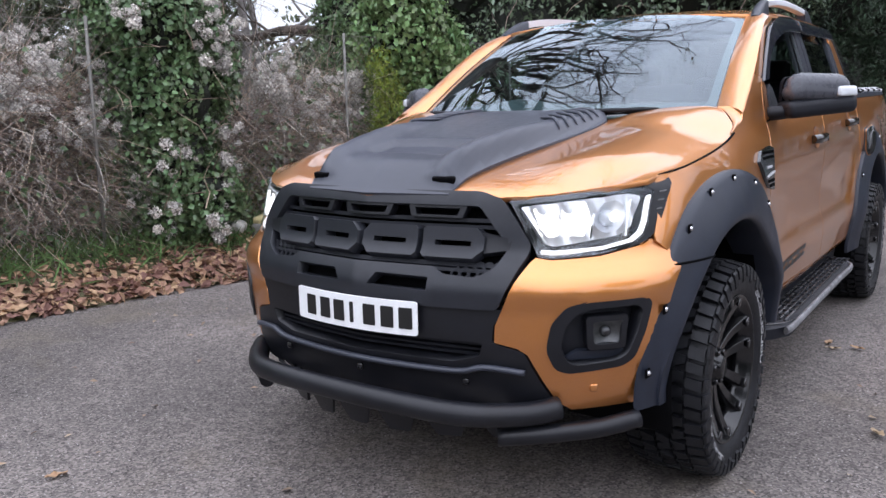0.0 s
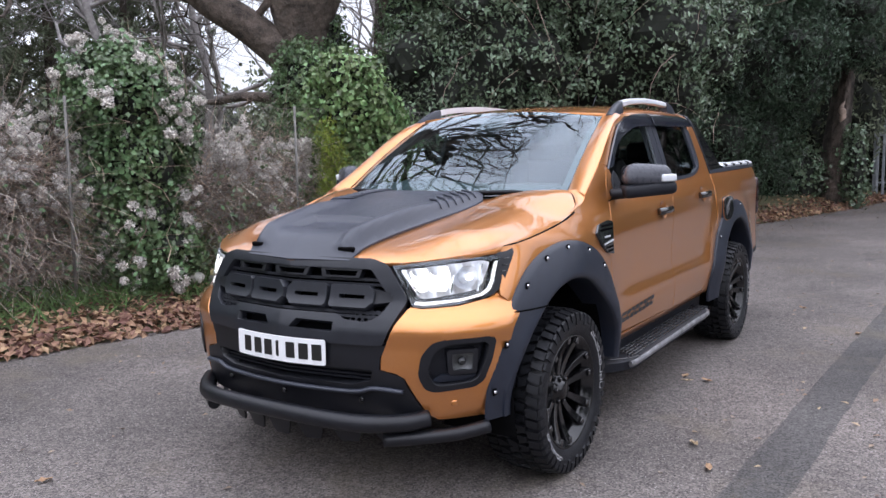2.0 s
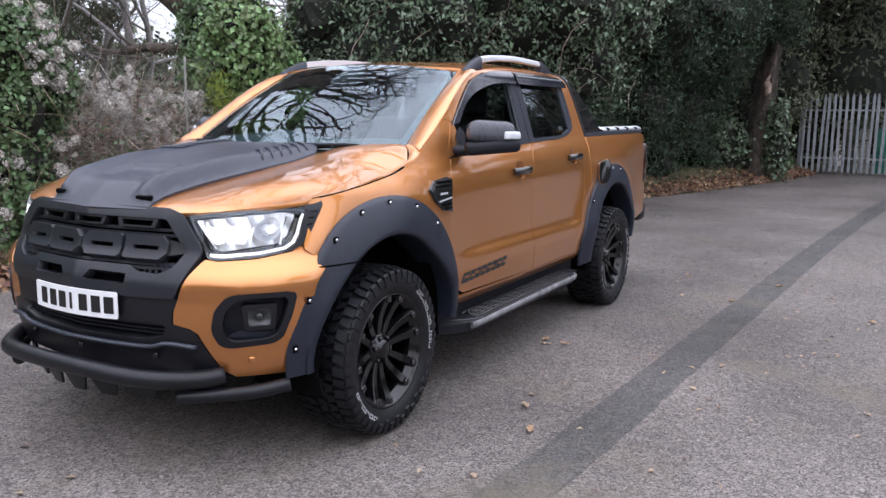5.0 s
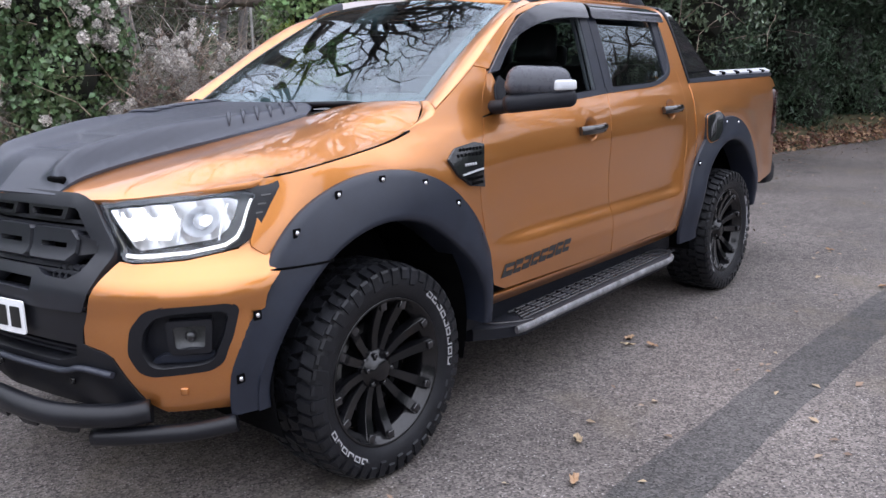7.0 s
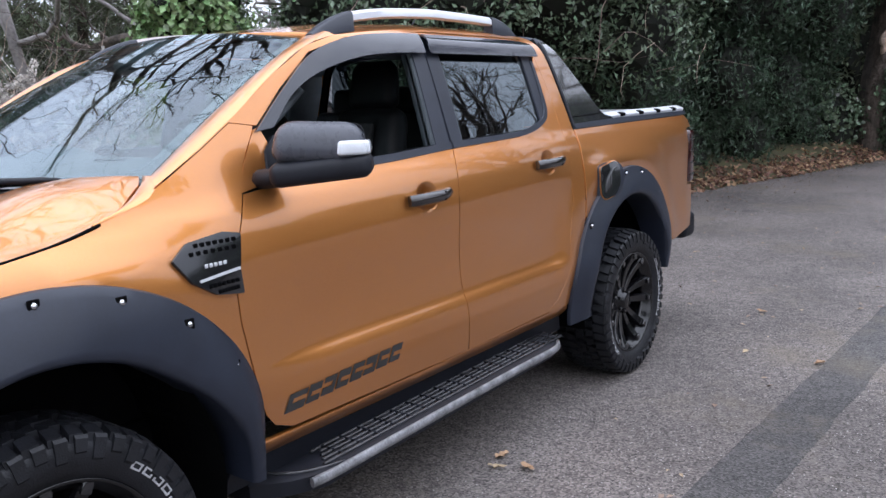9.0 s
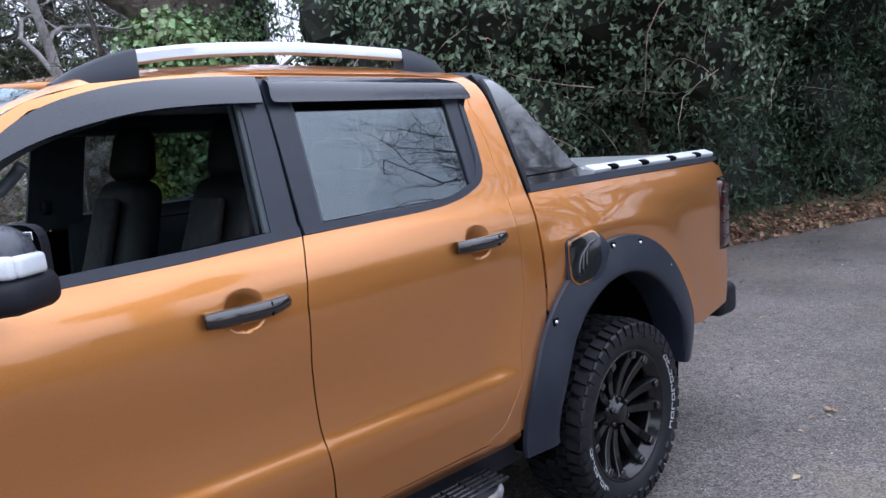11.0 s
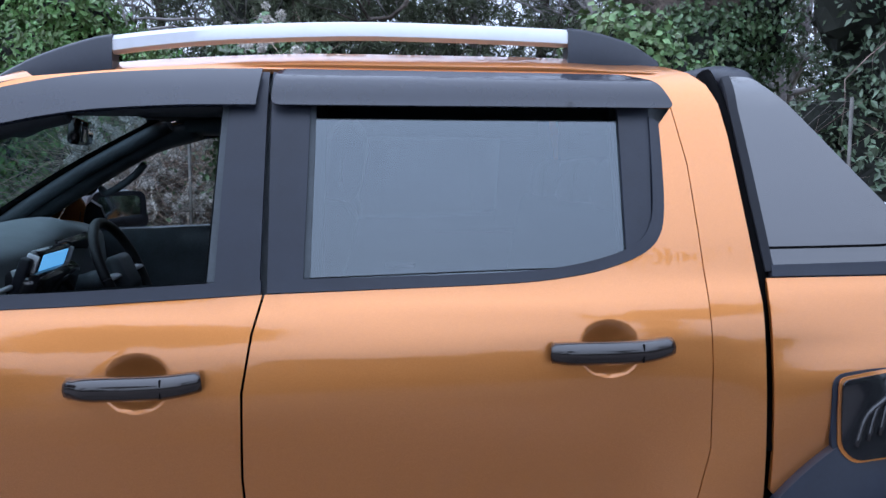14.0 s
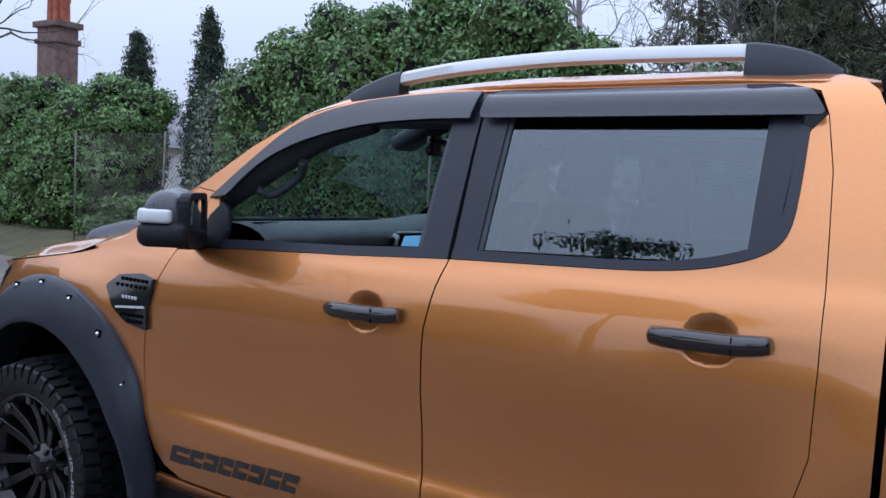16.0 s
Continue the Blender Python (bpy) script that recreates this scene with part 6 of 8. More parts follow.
# ---- plants ----
IVY = material("ivy_leaf", (0.060, 0.104, 0.044), 0.36, vary=0.2, scale=3, island=0.5, second=(0.130, 0.195, 0.085))
VARIEG = material("variegated_ivy_leaf", (0.070, 0.140, 0.048), 0.42, vary=0.2, scale=3, island=0.55, second=(0.22, 0.30, 0.12))
HOLLY = material("holly_leaf", (0.076, 0.112, 0.070), 0.24, vary=0.2, scale=2, island=0.55, second=(0.165, 0.212, 0.134))
YEW = material("yew_leaf", (0.022, 0.044, 0.024), 0.5, vary=0.2, scale=2, island=0.45, second=(0.046, 0.080, 0.040))
LAUREL = material("laurel_leaf", (0.080, 0.150, 0.040), 0.45, vary=0.2, scale=2, island=0.5, second=(0.160, 0.258, 0.078))
CONIFER = material("conifer_leaf", (0.02, 0.042, 0.018), 0.6, vary=0.2, scale=3, island=0.4)
# needle green lightened for distant trees; their haze is part of the colour
PINE = material("hazy_pine_needles", (0.112, 0.130, 0.078), 0.6, vary=0.2, scale=2, island=0.4)
LIME = material("golden_conifer_leaf", (0.16, 0.20, 0.02), 0.55, vary=0.2, scale=3, island=0.4)
FLUFF = material("seed_head_fluff", (0.60, 0.56, 0.52), 0.95, vary=0.15, scale=6, island=0.35)
TWIG = material("dry_twigs", (0.35, 0.262, 0.212), 0.9, vary=0.3, scale=3, island=0.45)
GREYTWIG = material("pale_twigs", (0.55, 0.50, 0.45), 0.9, vary=0.3, scale=3, island=0.45)
BARK = material("oak_bark", (0.085, 0.066, 0.054), 0.95, vary=0.4, scale=5, bump=1.0, bump_scale=11, relief=0.06)
# bark of far trees, paled so that distance haze sits in the colour
BARKFAR = material("hazy_far_bark", (0.25, 0.23, 0.225), 0.95, vary=0.3, scale=2)
LITTER = material("fallen_leaves", (0.185, 0.092, 0.060), 0.85, vary=0.25, scale=4, island=0.55, second=(0.34, 0.205, 0.14))
LITTERPILE = material("dull_fallen_leaves", (0.17, 0.115, 0.08), 0.85, vary=0.25, scale=4, island=0.5, second=(0.30, 0.225, 0.17))
LITTERPALE = material("pale_fallen_leaves", (0.30, 0.215, 0.145), 0.85, vary=0.2, scale=4, island=0.4)
GRASS = material("grass_blades", (0.075, 0.12, 0.035), 0.7, vary=0.2, scale=3, island=0.5)
# near-black bush filling; shade among the leaves is put into its colour
SHADEIN = material("inner_shade", (0.012, 0.014, 0.009), 0.95, vary=0.3, scale=4)
rng = np.random.default_rng(7)


def mesh_np(verts, faces):
    me = bpy.data.meshes.new("leaves")
    me.from_pydata(verts.tolist(), [], faces.tolist())
    return me


def leaves(centres, outward, size, aspect=0.55, spread=0.9, fold=0.25):
    """One leaf at each centre: two triangles folded along the rib, turned loosely towards outward."""
    n = len(centres)
    o = outward + rng.normal(0, spread, (n, 3))
    o /= np.linalg.norm(o, axis=1, keepdims=True) + 1e-9
    t = rng.normal(0, 1, (n, 3)) + np.array([0, 0, -0.8])
    t -= o * (t * o).sum(1, keepdims=True)
    t /= np.linalg.norm(t, axis=1, keepdims=True) + 1e-9
    b = np.cross(o, t)
    L = size * rng.uniform(0.6, 1.35, (n, 1))
    v = np.stack([centres - t * L * 0.5, centres + b * L * aspect * 0.5 + o * L * fold * 0.3 - t * L * 0.05, centres + t * L * 0.5, centres - b * L * aspect * 0.5 + o * L * fold * 0.3 - t * L * 0.05], 1).reshape(-1, 3)
    k = np.arange(n)[:, None] * 4
    f = np.concatenate([k + np.array([[0, 1, 2]]), k + np.array([[0, 2, 3]])], 0)
    return mesh_np(v, f)


def lump_points(lumps, density, shell=(0.72, 1.04), rough=0.22, freq=1.6, floor=None, spray=9, reach=0.085):
    """Points in the outer layers of a heap of rounded lumps, with an uneven outline and gaps."""
    P, N = [], []
    for cx, cy, cz, rx, ry, rz in lumps:
        n = int(density * 4 * math.pi * ((rx * ry) ** 1.6 / 3 + (rx * rz) ** 1.6 / 3 + (ry * rz) ** 1.6 / 3) ** (1 / 1.6))
        d = rng.normal(0, 1, (n, 3))
        d /= np.linalg.norm(d, axis=1, keepdims=True)
        w = np.array([noise.noise(Vector(q * freq * max(rx, ry) + np.array([cx, cy, cz]))) + 0.6 * noise.noise(Vector(q * freq * 3.1 * max(rx, ry) + np.array([cz, cx, cy]))) for q in d])
        keep = w + rng.uniform(0, 0.55, n) > -0.22
        d, w = d[keep], w[keep]
        s = rng.uniform(shell[0], shell[1], len(d)) ** 0.7 * (1 + rough * w)
        P.append(np.array([cx, cy, cz]) + d * s[:, None] * np.array([rx, ry, rz]))
        N.append(d / np.array([rx, ry, rz]))
    P, N = np.concatenate(P), np.concatenate(N)
    N /= np.linalg.norm(N, axis=1, keepdims=True)
    inside_any = np.zeros(len(P), bool)
    for cx, cy, cz, rx, ry, rz in lumps:
        q = (P - np.array([cx, cy, cz])) / np.array([rx, ry, rz])
        inside_any |= (q * q).sum(1) < 0.40
    keep = ~inside_any & (P[:, 2] > (0.02 if floor is None else floor))
    P, N = P[keep], N[keep]
    # gather the leaves into sprays
    k = max(1, len(P) // spray)
    hubs = rng.integers(0, len(P), k)
    own = rng.integers(0, k, len(P))
    P = P[hubs][own] + rng.normal(0, reach, P.shape) * np.array([1, 1, 0.8])
    return P, N[hubs][own]


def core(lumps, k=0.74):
    """Near-black lumps inside a bush: the shade between its leaves, as a colour."""
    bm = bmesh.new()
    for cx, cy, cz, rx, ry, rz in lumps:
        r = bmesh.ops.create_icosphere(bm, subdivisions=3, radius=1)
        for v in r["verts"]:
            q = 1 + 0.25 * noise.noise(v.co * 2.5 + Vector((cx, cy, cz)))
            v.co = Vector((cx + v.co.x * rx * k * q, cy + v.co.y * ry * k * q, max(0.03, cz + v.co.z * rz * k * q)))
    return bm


def twigs(starts, length, droop, radius, kinks=4, up=0.6, spread=0.8, sides=3):
    """Thin bent stems as one mesh."""
    vs, fs = [], []
    for p in starts:
        d = Vector((rng.normal(0, spread), rng.normal(0, spread), up + rng.normal(0, 0.4))).normalized()
        L = length * rng.uniform(0.4, 1.3)
        q = Vector(p)
        rings = []
        for i in range(kinks + 1):
            r = radius * (1 - 0.8 * i / kinks)
            a = d.orthogonal().normalized()
            b = d.cross(a)
            k = len(vs)
            for j in range(sides):
                an = 2 * math.pi * j / sides
                vs.append(tuple(q + (a * math.cos(an) + b * math.sin(an)) * r))
            rings.append(k)
            d = (d + Vector((rng.normal(0, 0.28), rng.normal(0, 0.28), rng.normal(0, 0.2) - droop))).normalized()
            q = q + d * (L / kinks)
        for k0, k1 in zip(rings, rings[1:]):
            for j in range(sides):
                fs.append((k0 + j, k0 + (j + 1) % sides, k1 + (j + 1) % sides, k1 + j))
    me = bpy.data.meshes.new("twigs")
    me.from_pydata(vs, [], fs)
    me.polygons.foreach_set("use_smooth", [True] * len(me.polygons))
    return me


def tufts(points, size, blades=40):
    """Fluffy seed heads: a soft ball of small slivers at each point."""
    n = len(points)
    c = np.repeat(points, blades, 0)
    d = rng.normal(0, 1, (n * blades, 3))
    d /= np.linalg.norm(d, axis=1, keepdims=True)
    s = np.repeat(size * rng.uniform(0.6, 1.4, n), blades)[:, None]
    t = np.cross(d, rng.normal(0, 1, d.shape))
    t /= np.linalg.norm(t, axis=1, keepdims=True) + 1e-9
    g = rng.normal(0, 1, d.shape)
    g /= np.linalg.norm(g, axis=1, keepdims=True)
    mid = c + g * s * 0.56 * rng.uniform(0, 1, s.shape) ** 0.42
    v = np.stack([mid + d * s * 0.17, mid - d * s * 0.09 + t * s * 0.085, mid - d * s * 0.09 - t * s * 0.085], 1).reshape(-1, 3)
    return mesh_np(v, np.arange(len(v)).reshape(-1, 3))


def stuff(ob):
    ob["kind"] = "stuff"
    return ob


def bush(name, label, category, lumps, density, leaf, mat, shell=(0.72, 1.04), aspect=0.55, spread=0.9, floor=None, filled=True, rough=0.22, reach=1.0):
    base = min(l[2] - l[5] for l in lumps)
    b = thing(name, label, category)
    P, N = lump_points(lumps, density, shell, rough, floor=floor, reach=leaf * reach)
    stuff(part("crown", leaves(P, N, leaf, aspect, spread), mat, b))
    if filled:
        part("shade_core", core(lumps), SHADEIN, b)
    return b, P, N


def clumped(lumps, n, k, seed):
    """Break smooth lumps into many small heads that stand out of them."""
    r = random.Random(seed)
    out = [(x, y, z, a * 0.86, b * 0.86, c * 0.86) for x, y, z, a, b, c in lumps]
    for x, y, z, a, b, c in lumps:
        for i in range(n):
            t, u = i * 2.4 + r.uniform(-0.4, 0.4), 1 - 2 * (i + 0.5) / n
            q = math.sqrt(1 - u * u)
            m = k * r.uniform(0.7, 1.25)
            out.append((x + 0.76 * a * q * math.cos(t), y + 0.76 * b * q * math.sin(t), z + 0.76 * c * u, a * m, b * m, c * m * 0.8))
    return out


def branching(base, direction, length, radius, depth, seed, crook=0.28, up=0.12, sides=6, split=(2, 3), shrink=0.72, minr=0.006, out=None):
    """A tapering limb that forks again and again; returns (verts, faces) in one list."""
    r0 = random.Random(seed)
    vs, fs = out

    def limb(p, d, L, r, dep):
        n = 4 if dep > 1 else 3
        sd = sides if dep > 2 else 4 if dep > 0 else 3
        rings, q, dd = [], p.copy(), d.copy()
        r_end = r * (0.62 if dep else 0.25)
        stops = []
        for i in range(n + 1):
            rr = r + (r_end - r) * i / n
            a = dd.orthogonal().normalized()
            b = dd.cross(a)
            k = len(vs)
            for j in range(sd):
                an = 2 * math.pi * j / sd
                vs.append(tuple(q + (a * math.cos(an) + b * math.sin(an)) * rr))
            rings.append(k)
            stops.append((q.copy(), dd.copy(), rr))
            dd = (dd + Vector((r0.gauss(0, crook), r0.gauss(0, crook), r0.gauss(0, crook * 0.7) + up * 0.4))).normalized()
            q = q + dd * (L / n)
        for k0, k1 in zip(rings, rings[1:]):
            for j in range(sd):
                fs.append((k0 + j, k0 + (j + 1) % sd, k1 + (j + 1) % sd, k1 + j))
        if dep == 0 or r < minr:
            return
        kids = r0.randint(*split)
        for i in range(kids):
            t = stops[-1] if i == 0 else stops[r0.randint(1, n)]
            nd = (t[1] + Vector((r0.gauss(0, 0.62), r0.gauss(0, 0.62), r0.gauss(0, 0.45) + up))).normalized()
            limb(t[0], nd, L * shrink * r0.uniform(0.75, 1.2), t[2] * (0.85 if i == 0 else 0.62), dep - 1)

    limb(Vector(base), Vector(direction).normalized(), length, radius, depth)


def limb_mesh(specs):
    vs, fs = [], []
    for sp in specs:
        branching(out=(vs, fs), **sp)
    me = bpy.data.meshes.new("limbs")
    me.from_pydata(vs, [], fs)
    me.polygons.foreach_set("use_smooth", [True] * len(me.polygons))
    return me


def bare_tree(name, label, at, height, radius, seed, depth=6, lean=(0, 0, 1), mat=None, crook=0.25):
    t = thing(name, label, "tree", at=at)
    r1 = random.Random(seed)
    pts, rad = [Vector((0, 0, -0.1))], [radius]
    for k in range(1, 11):
        pts.append(Vector((pts[-1].x + r1.gauss(0, 0.015) * height + lean[0] * height * 0.05, pts[-1].y + r1.gauss(0, 0.015) * height, height * 0.078 * k)))
        rad.append(radius * (1 - 0.088 * k))
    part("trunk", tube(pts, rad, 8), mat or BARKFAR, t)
    sp = []
    for k in range(3, 11):
        for q in range(2 if k < 10 else 3):
            a = r1.uniform(0, 6.28)
            sp.append(dict(base=tuple(pts[k]), direction=(math.cos(a), math.sin(a), r1.uniform(0.25, 1.2)), length=height * 0.22 * (1.25 - 0.06 * k), radius=rad[k] * 0.6, depth=depth, seed=seed * 50 + k * 3 + q, crook=crook, split=(2, 3), shrink=0.74, minr=0.0005))
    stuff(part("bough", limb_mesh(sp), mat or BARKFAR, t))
    return t


# ivy-clad post with seed heads of wild clematis
z0 = bank(-3.95, 1.3)
ivy_lumps = [(-3.95, 1.28, z0 + 0.55, 0.34, 0.38, 0.75), (-3.92, 1.30, z0 + 1.15, 0.42, 0.46, 0.55), (-3.95, 1.26, z0 + 1.65, 0.46, 0.52, 0.42), (-4.02, 1.20, z0 + 1.95, 0.34, 0.40, 0.26), (-3.9, 1.45, z0 + 0.3, 0.36, 0.42, 0.38), (-3.95, 1.62, z0 + 1.35, 0.30, 0.30, 0.45)]
ivy, P, N = bush("ivy_bush", "ivy-clad fence post hung with pale clematis seed heads", "ivy", ivy_lumps, 2800, 0.052, IVY, aspect=0.8, spread=0.6)
sel = rng.choice(np.flatnonzero(N[:, 0] > -0.2), 60, replace=False)
own = rng.integers(0, 60, 260)
stuff(part("seed_fluff", tufts(P[sel][own] + N[sel][own] * 0.06 + rng.normal(0, 0.055, (260, 3)), 0.078, 130), FLUFF, ivy, "fluffy grey-white seed heads"))
stuff(part("vine_tangle", twigs([(-3.8 + rng.normal(0, 0.2), 1.3 + rng.normal(0, 0.25), z0 + rng.uniform(0.2, 1.8)) for _ in range(60)], 0.7, 0.1, 0.006), TWIG, ivy))

# bramble and clematis thicket behind the wire fence
def thicket(name, label, y0, y1, depth, height, n_tw, n_tuft, dense_leaf=0):
    b = thing(name, label, "thicket")
    st = []
    for _ in range(n_tw):
        y = rng.uniform(y0, y1)
        x = edge_x(y) - 1.02 - abs(rng.normal(0, depth))
        st.append((x, y, bank(x, y) + rng.uniform(0, height * 0.75)))
    stuff(part("stem_tangle", twigs(st[: n_tw * 3 // 4], height * 0.70, 0.14, 0.0048, 5, 0.5), TWIG, b))
    stuff(part("fine_tangle", twigs(st[n_tw * 3 // 4 :], height * 0.6, 0.22, 0.0045, 5, 0.25), GREYTWIG, b))
    pts = []
    for _ in range(n_tuft):
        y = rng.uniform(y0, y1)
        x = edge_x(y) - 0.74 - abs(rng.normal(0, depth * 0.5))
        pts.append((x, y, bank(x, y) + height * (0.45 + 0.58 * rng.beta(2.6, 1.6))))
    pts = np.array(pts)
    cl = pts[rng.integers(0, max(1, len(pts) // 9), len(pts))] + rng.normal(0, 0.085, pts.shape)
    stuff(part("seed_fluff", tufts(cl, 0.074, 120), FLUFF, b, "fluffy grey-white seed heads"))
    lv = np.array([(edge_x(y) - 0.62 - abs(rng.normal(0, depth)), y, 0) for y in rng.uniform(y0, y1, dense_leaf)]) if dense_leaf else None
    if dense_leaf:
        lv[:, 2] = [bank(x, y) + height * abs(rng.normal(0, 0.45)) for x, y, _ in lv]
        stuff(part("foliage", leaves(lv, np.tile([1.0, -0.3, 0.4], (len(lv), 1)), 0.055, 0.7), IVY, b))
    return b


thicket("bramble_thicket", "tangled brown bramble with pale seed heads behind wire fence", -0.5, 0.80, 0.45, 1.5, 3600, 300, 500)
thicket("bramble_thicket", "tangled brown bramble between two ivy-clad posts", 1.95, 4.2, 0.40, 1.4, 2400, 260, 900)
thicket("bramble_thicket", "dry brown bramble tangle below the big oak", 3.8, 5.4, 0.5, 1.5, 700, 40, 1500)

# brighter variegated ivy bush beyond
z1 = bank(-3.55, 3.95)
vl = [(-3.55, 3.95, z1 + 1.75, 0.50, 0.58, 0.50), (-3.5, 4.25, z1 + 1.35, 0.48, 0.52, 0.6), (-3.6, 4.0, z1 + 0.7, 0.42, 0.5, 0.8), (-3.45, 3.75, z1 + 2.05, 0.34, 0.36, 0.28)]
bush("ivy_bush", "bright variegated ivy bush on an old stump", "ivy", vl, 1700, 0.062, VARIEG, aspect=0.8, spread=0.6)
gl = [(-3.32, 3.38, z1 + 1.0, 0.17, 0.18, 0.55), (-3.36, 3.3, z1 + 1.45, 0.10, 0.11, 0.3), (-3.2, 3.75, z1 + 0.55, 0.2, 0.2, 0.4)]
bush("conifer_shrub", "small golden-green conifer shrub", "shrub", [(x, y, z - 0.1, a * 0.8, b * 0.8, c * 0.75) for x, y, z, a, b, c in gl], 2600, 0.05, LIME, aspect=0.25, spread=0.5, filled=False)

# the great bare oak that arches over
oak = thing("oak_tree", "great bare oak with rough dark bark", "tree", at=(-5.55, 5.4, bank(-5.55, 5.4)))
tk = smooth_path([(0.15, 0.05, -0.3), (0.05, 0.0, 0.7), (-0.02, 0.0, 1.8), (-0.02, 0.0, 2.8), (0.08, 0.02, 3.8), (0.1, 0.0, 5.2), (-0.1, 0.0, 7.0)], 4)
part("trunk", tube(tk, [0.52, 0.46, 0.41, 0.38, 0.36, 0.34, 0.32, 0.31, 0.30, 0.30, 0.31, 0.33, 0.38, 0.46, 0.53, 0.57, 0.58, 0.56, 0.52, 0.47, 0.42, 0.36, 0.31, 0.26, 0.2], 16), BARK, oak)
part("second_trunk", tube(smooth_path([(0.5, 1.1, -0.3), (0.55, 1.2, 1.5), (0.6, 1.3, 3.0), (0.8, 1.3, 5.0)], 5), 0.26, 12), BARK, oak)
zo = bank(-5.55, 5.4)
low_bough = smooth_path([(0.05, -0.10, 2.26 - zo), (-0.40, -0.40, 2.37 - zo), (-0.95, -0.40, 2.40 - zo), (-1.45, -0.40, 2.35 - zo), (-1.85, -0.40, 2.40 - zo), (-2.15, -0.40, 2.54 - zo)], 4)
part("low_bough", tube(low_bough, list(np.linspace(0.088, 0.022, len(low_bough))), 10), BARK, oak)
fork = smooth_path([(0.0, 0.05, 2.3 - zo), (-0.15, -0.10, 2.85 - zo), (-0.55, -0.50, 3.35 - zo), (-1.05, -1.00, 3.85 - zo), (-1.35, -1.5, 4.8 - zo), (-1.5, -1.7, 6.2 - zo)], 4)
part("fork", tube(fork, list(np.linspace(0.30, 0.15, len(fork))), 12), BARK, oak)
specs = []
for i, (p, q) in enumerate(((5, 0.4), (9, -0.2), (13, 0.5), (17, 0.2), (20, 0.6))):
    specs.append(dict(base=tuple(low_bough[p]), direction=(-0.7, -0.4 * q, 0.4 if i % 2 else -0.25), length=0.55, radius=0.022, depth=3, seed=60 + i, crook=0.3, up=0.1))
for i in range(5):
    specs.append(dict(base=tuple(fork[8 + 3 * i]), direction=(math.cos(2.1 * i) - 0.3, math.sin(2.1 * i) - 0.3, 0.7), length=1.9, radius=0.07, depth=5, seed=80 + i, crook=0.3, up=0.15, shrink=0.77))
for k in range(17):
    a = k * 2.4
    specs.append(dict(base=(-0.35 + 0.25 * math.cos(a), -0.30 + 0.25 * math.sin(a), 3.4 + 0.22 * k), direction=(math.cos(a) + 0.25, math.sin(a) - 0.25, 0.45 + 0.05 * k), length=2.9, radius=0.095, depth=6, seed=40 + k, crook=0.30, up=0.08, shrink=0.77))
for k in range(14):
    a = k * 2.4 + 0.7
    specs.append(dict(base=(-0.1 + 0.2 * math.cos(a), 0.2 * math.sin(a), 5.2 + 0.16 * k), direction=(0.9 * math.cos(a) + 0.35, 0.9 * math.sin(a) + 0.1, 0.75 + 0.03 * k), length=3.2, radius=0.065, depth=6, seed=140 + k, crook=0.30, up=0.13, shrink=0.78))
stuff(part("bough", limb_mesh(specs), BARK, oak))

ol = [(-5.35, 5.25, 1.2, 0.55, 0.55, 1.0), (-5.35, 5.2, 2.3, 0.45, 0.5, 0.9), (-4.75, 6.6, 1.6, 0.5, 0.5, 1.4), (-4.7, 6.7, 3.2, 0.45, 0.45, 1.3), (-5.5, 5.7, 3.0, 0.35, 0.5, 0.8)]
bush("ivy_bush", "ivy wrapped round the old oak trunks", "ivy", ol, 1500, 0.056, IVY, aspect=0.7, spread=0.6)

# dark holly that overhangs the yard behind the truck
hl = [(-3.3, 6.9, 2.9, 1.1, 1.2, 1.5), (-2.9, 7.6, 1.5, 1.1, 1.3, 1.5), (-2.2, 8.2, 3.2, 1.6, 1.6, 1.7), (-1.9, 8.3, 4.4, 1.75, 1.9, 1.9), (-2.6, 8.0, 5.2, 2.1, 2.2, 2.2), (-1.35, 9.1, 3.4, 1.0, 1.3, 1.0), (-3.6, 7.6, 4.6, 1.4, 1.6, 1.7), (-1.7, 10.0, 5.9, 2.1, 2.2, 2.0), (-3.5, 6.1, 1.2, 0.8, 0.8, 1.1), (-3.9, 6.5, 2.4, 0.9, 0.9, 1.2)]
hl = [(x - (0.5 if z < 2.2 else 0.0), y, z + (0.25 if z < 2.2 else 0), a, b, c) for x, y, z, a, b, c in hl]
holly, P, N = bush("holly_tree", "large dark holly with glossy leaves overhanging the yard", "tree", clumped(hl, 10, 0.40, 3), 400, 0.078, HOLLY, shell=(0.66, 1.1), aspect=0.5, spread=0.8, rough=0.35)
stuff(part("twig_tangle", twigs([tuple(p) for p in P[rng.choice(len(P), 330, replace=False)] + np.array([0.05, -0.12, 0])], 1.2, 0.22, 0.007, 5, 0.0, 0.9), TWIG, holly))
part("trunk", limb_mesh([dict(base=(-2.0, 8.9, 0), direction=(0.1, 0, 1), length=3.5, radius=0.2, depth=2, seed=5, crook=0.1)]), BARK, holly)
yl = [(-1.45, 9.5, 1.9, 1.1, 1.5, 1.7), (-1.9, 11.4, 1.6, 1.3, 1.8, 2.0), (-1.5, 13.2, 2.0, 1.4, 1.8, 2.4), (-1.4, 11.8, 4.6, 2.2, 2.4, 2.6), (-1.0, 14.2, 5.0, 2.4, 2.6, 3.0), (-1.2, 15.4, 1.9, 1.5, 1.9, 2.2), (-0.4, 13.6, 3.5, 1.5, 2.0, 1.4), (0.0, 15.9, 4.4, 1.8, 1.8, 1.5)]
yl = [(x - 0.75, y, z, a, b, c) for x, y, z, a, b, c in yl]
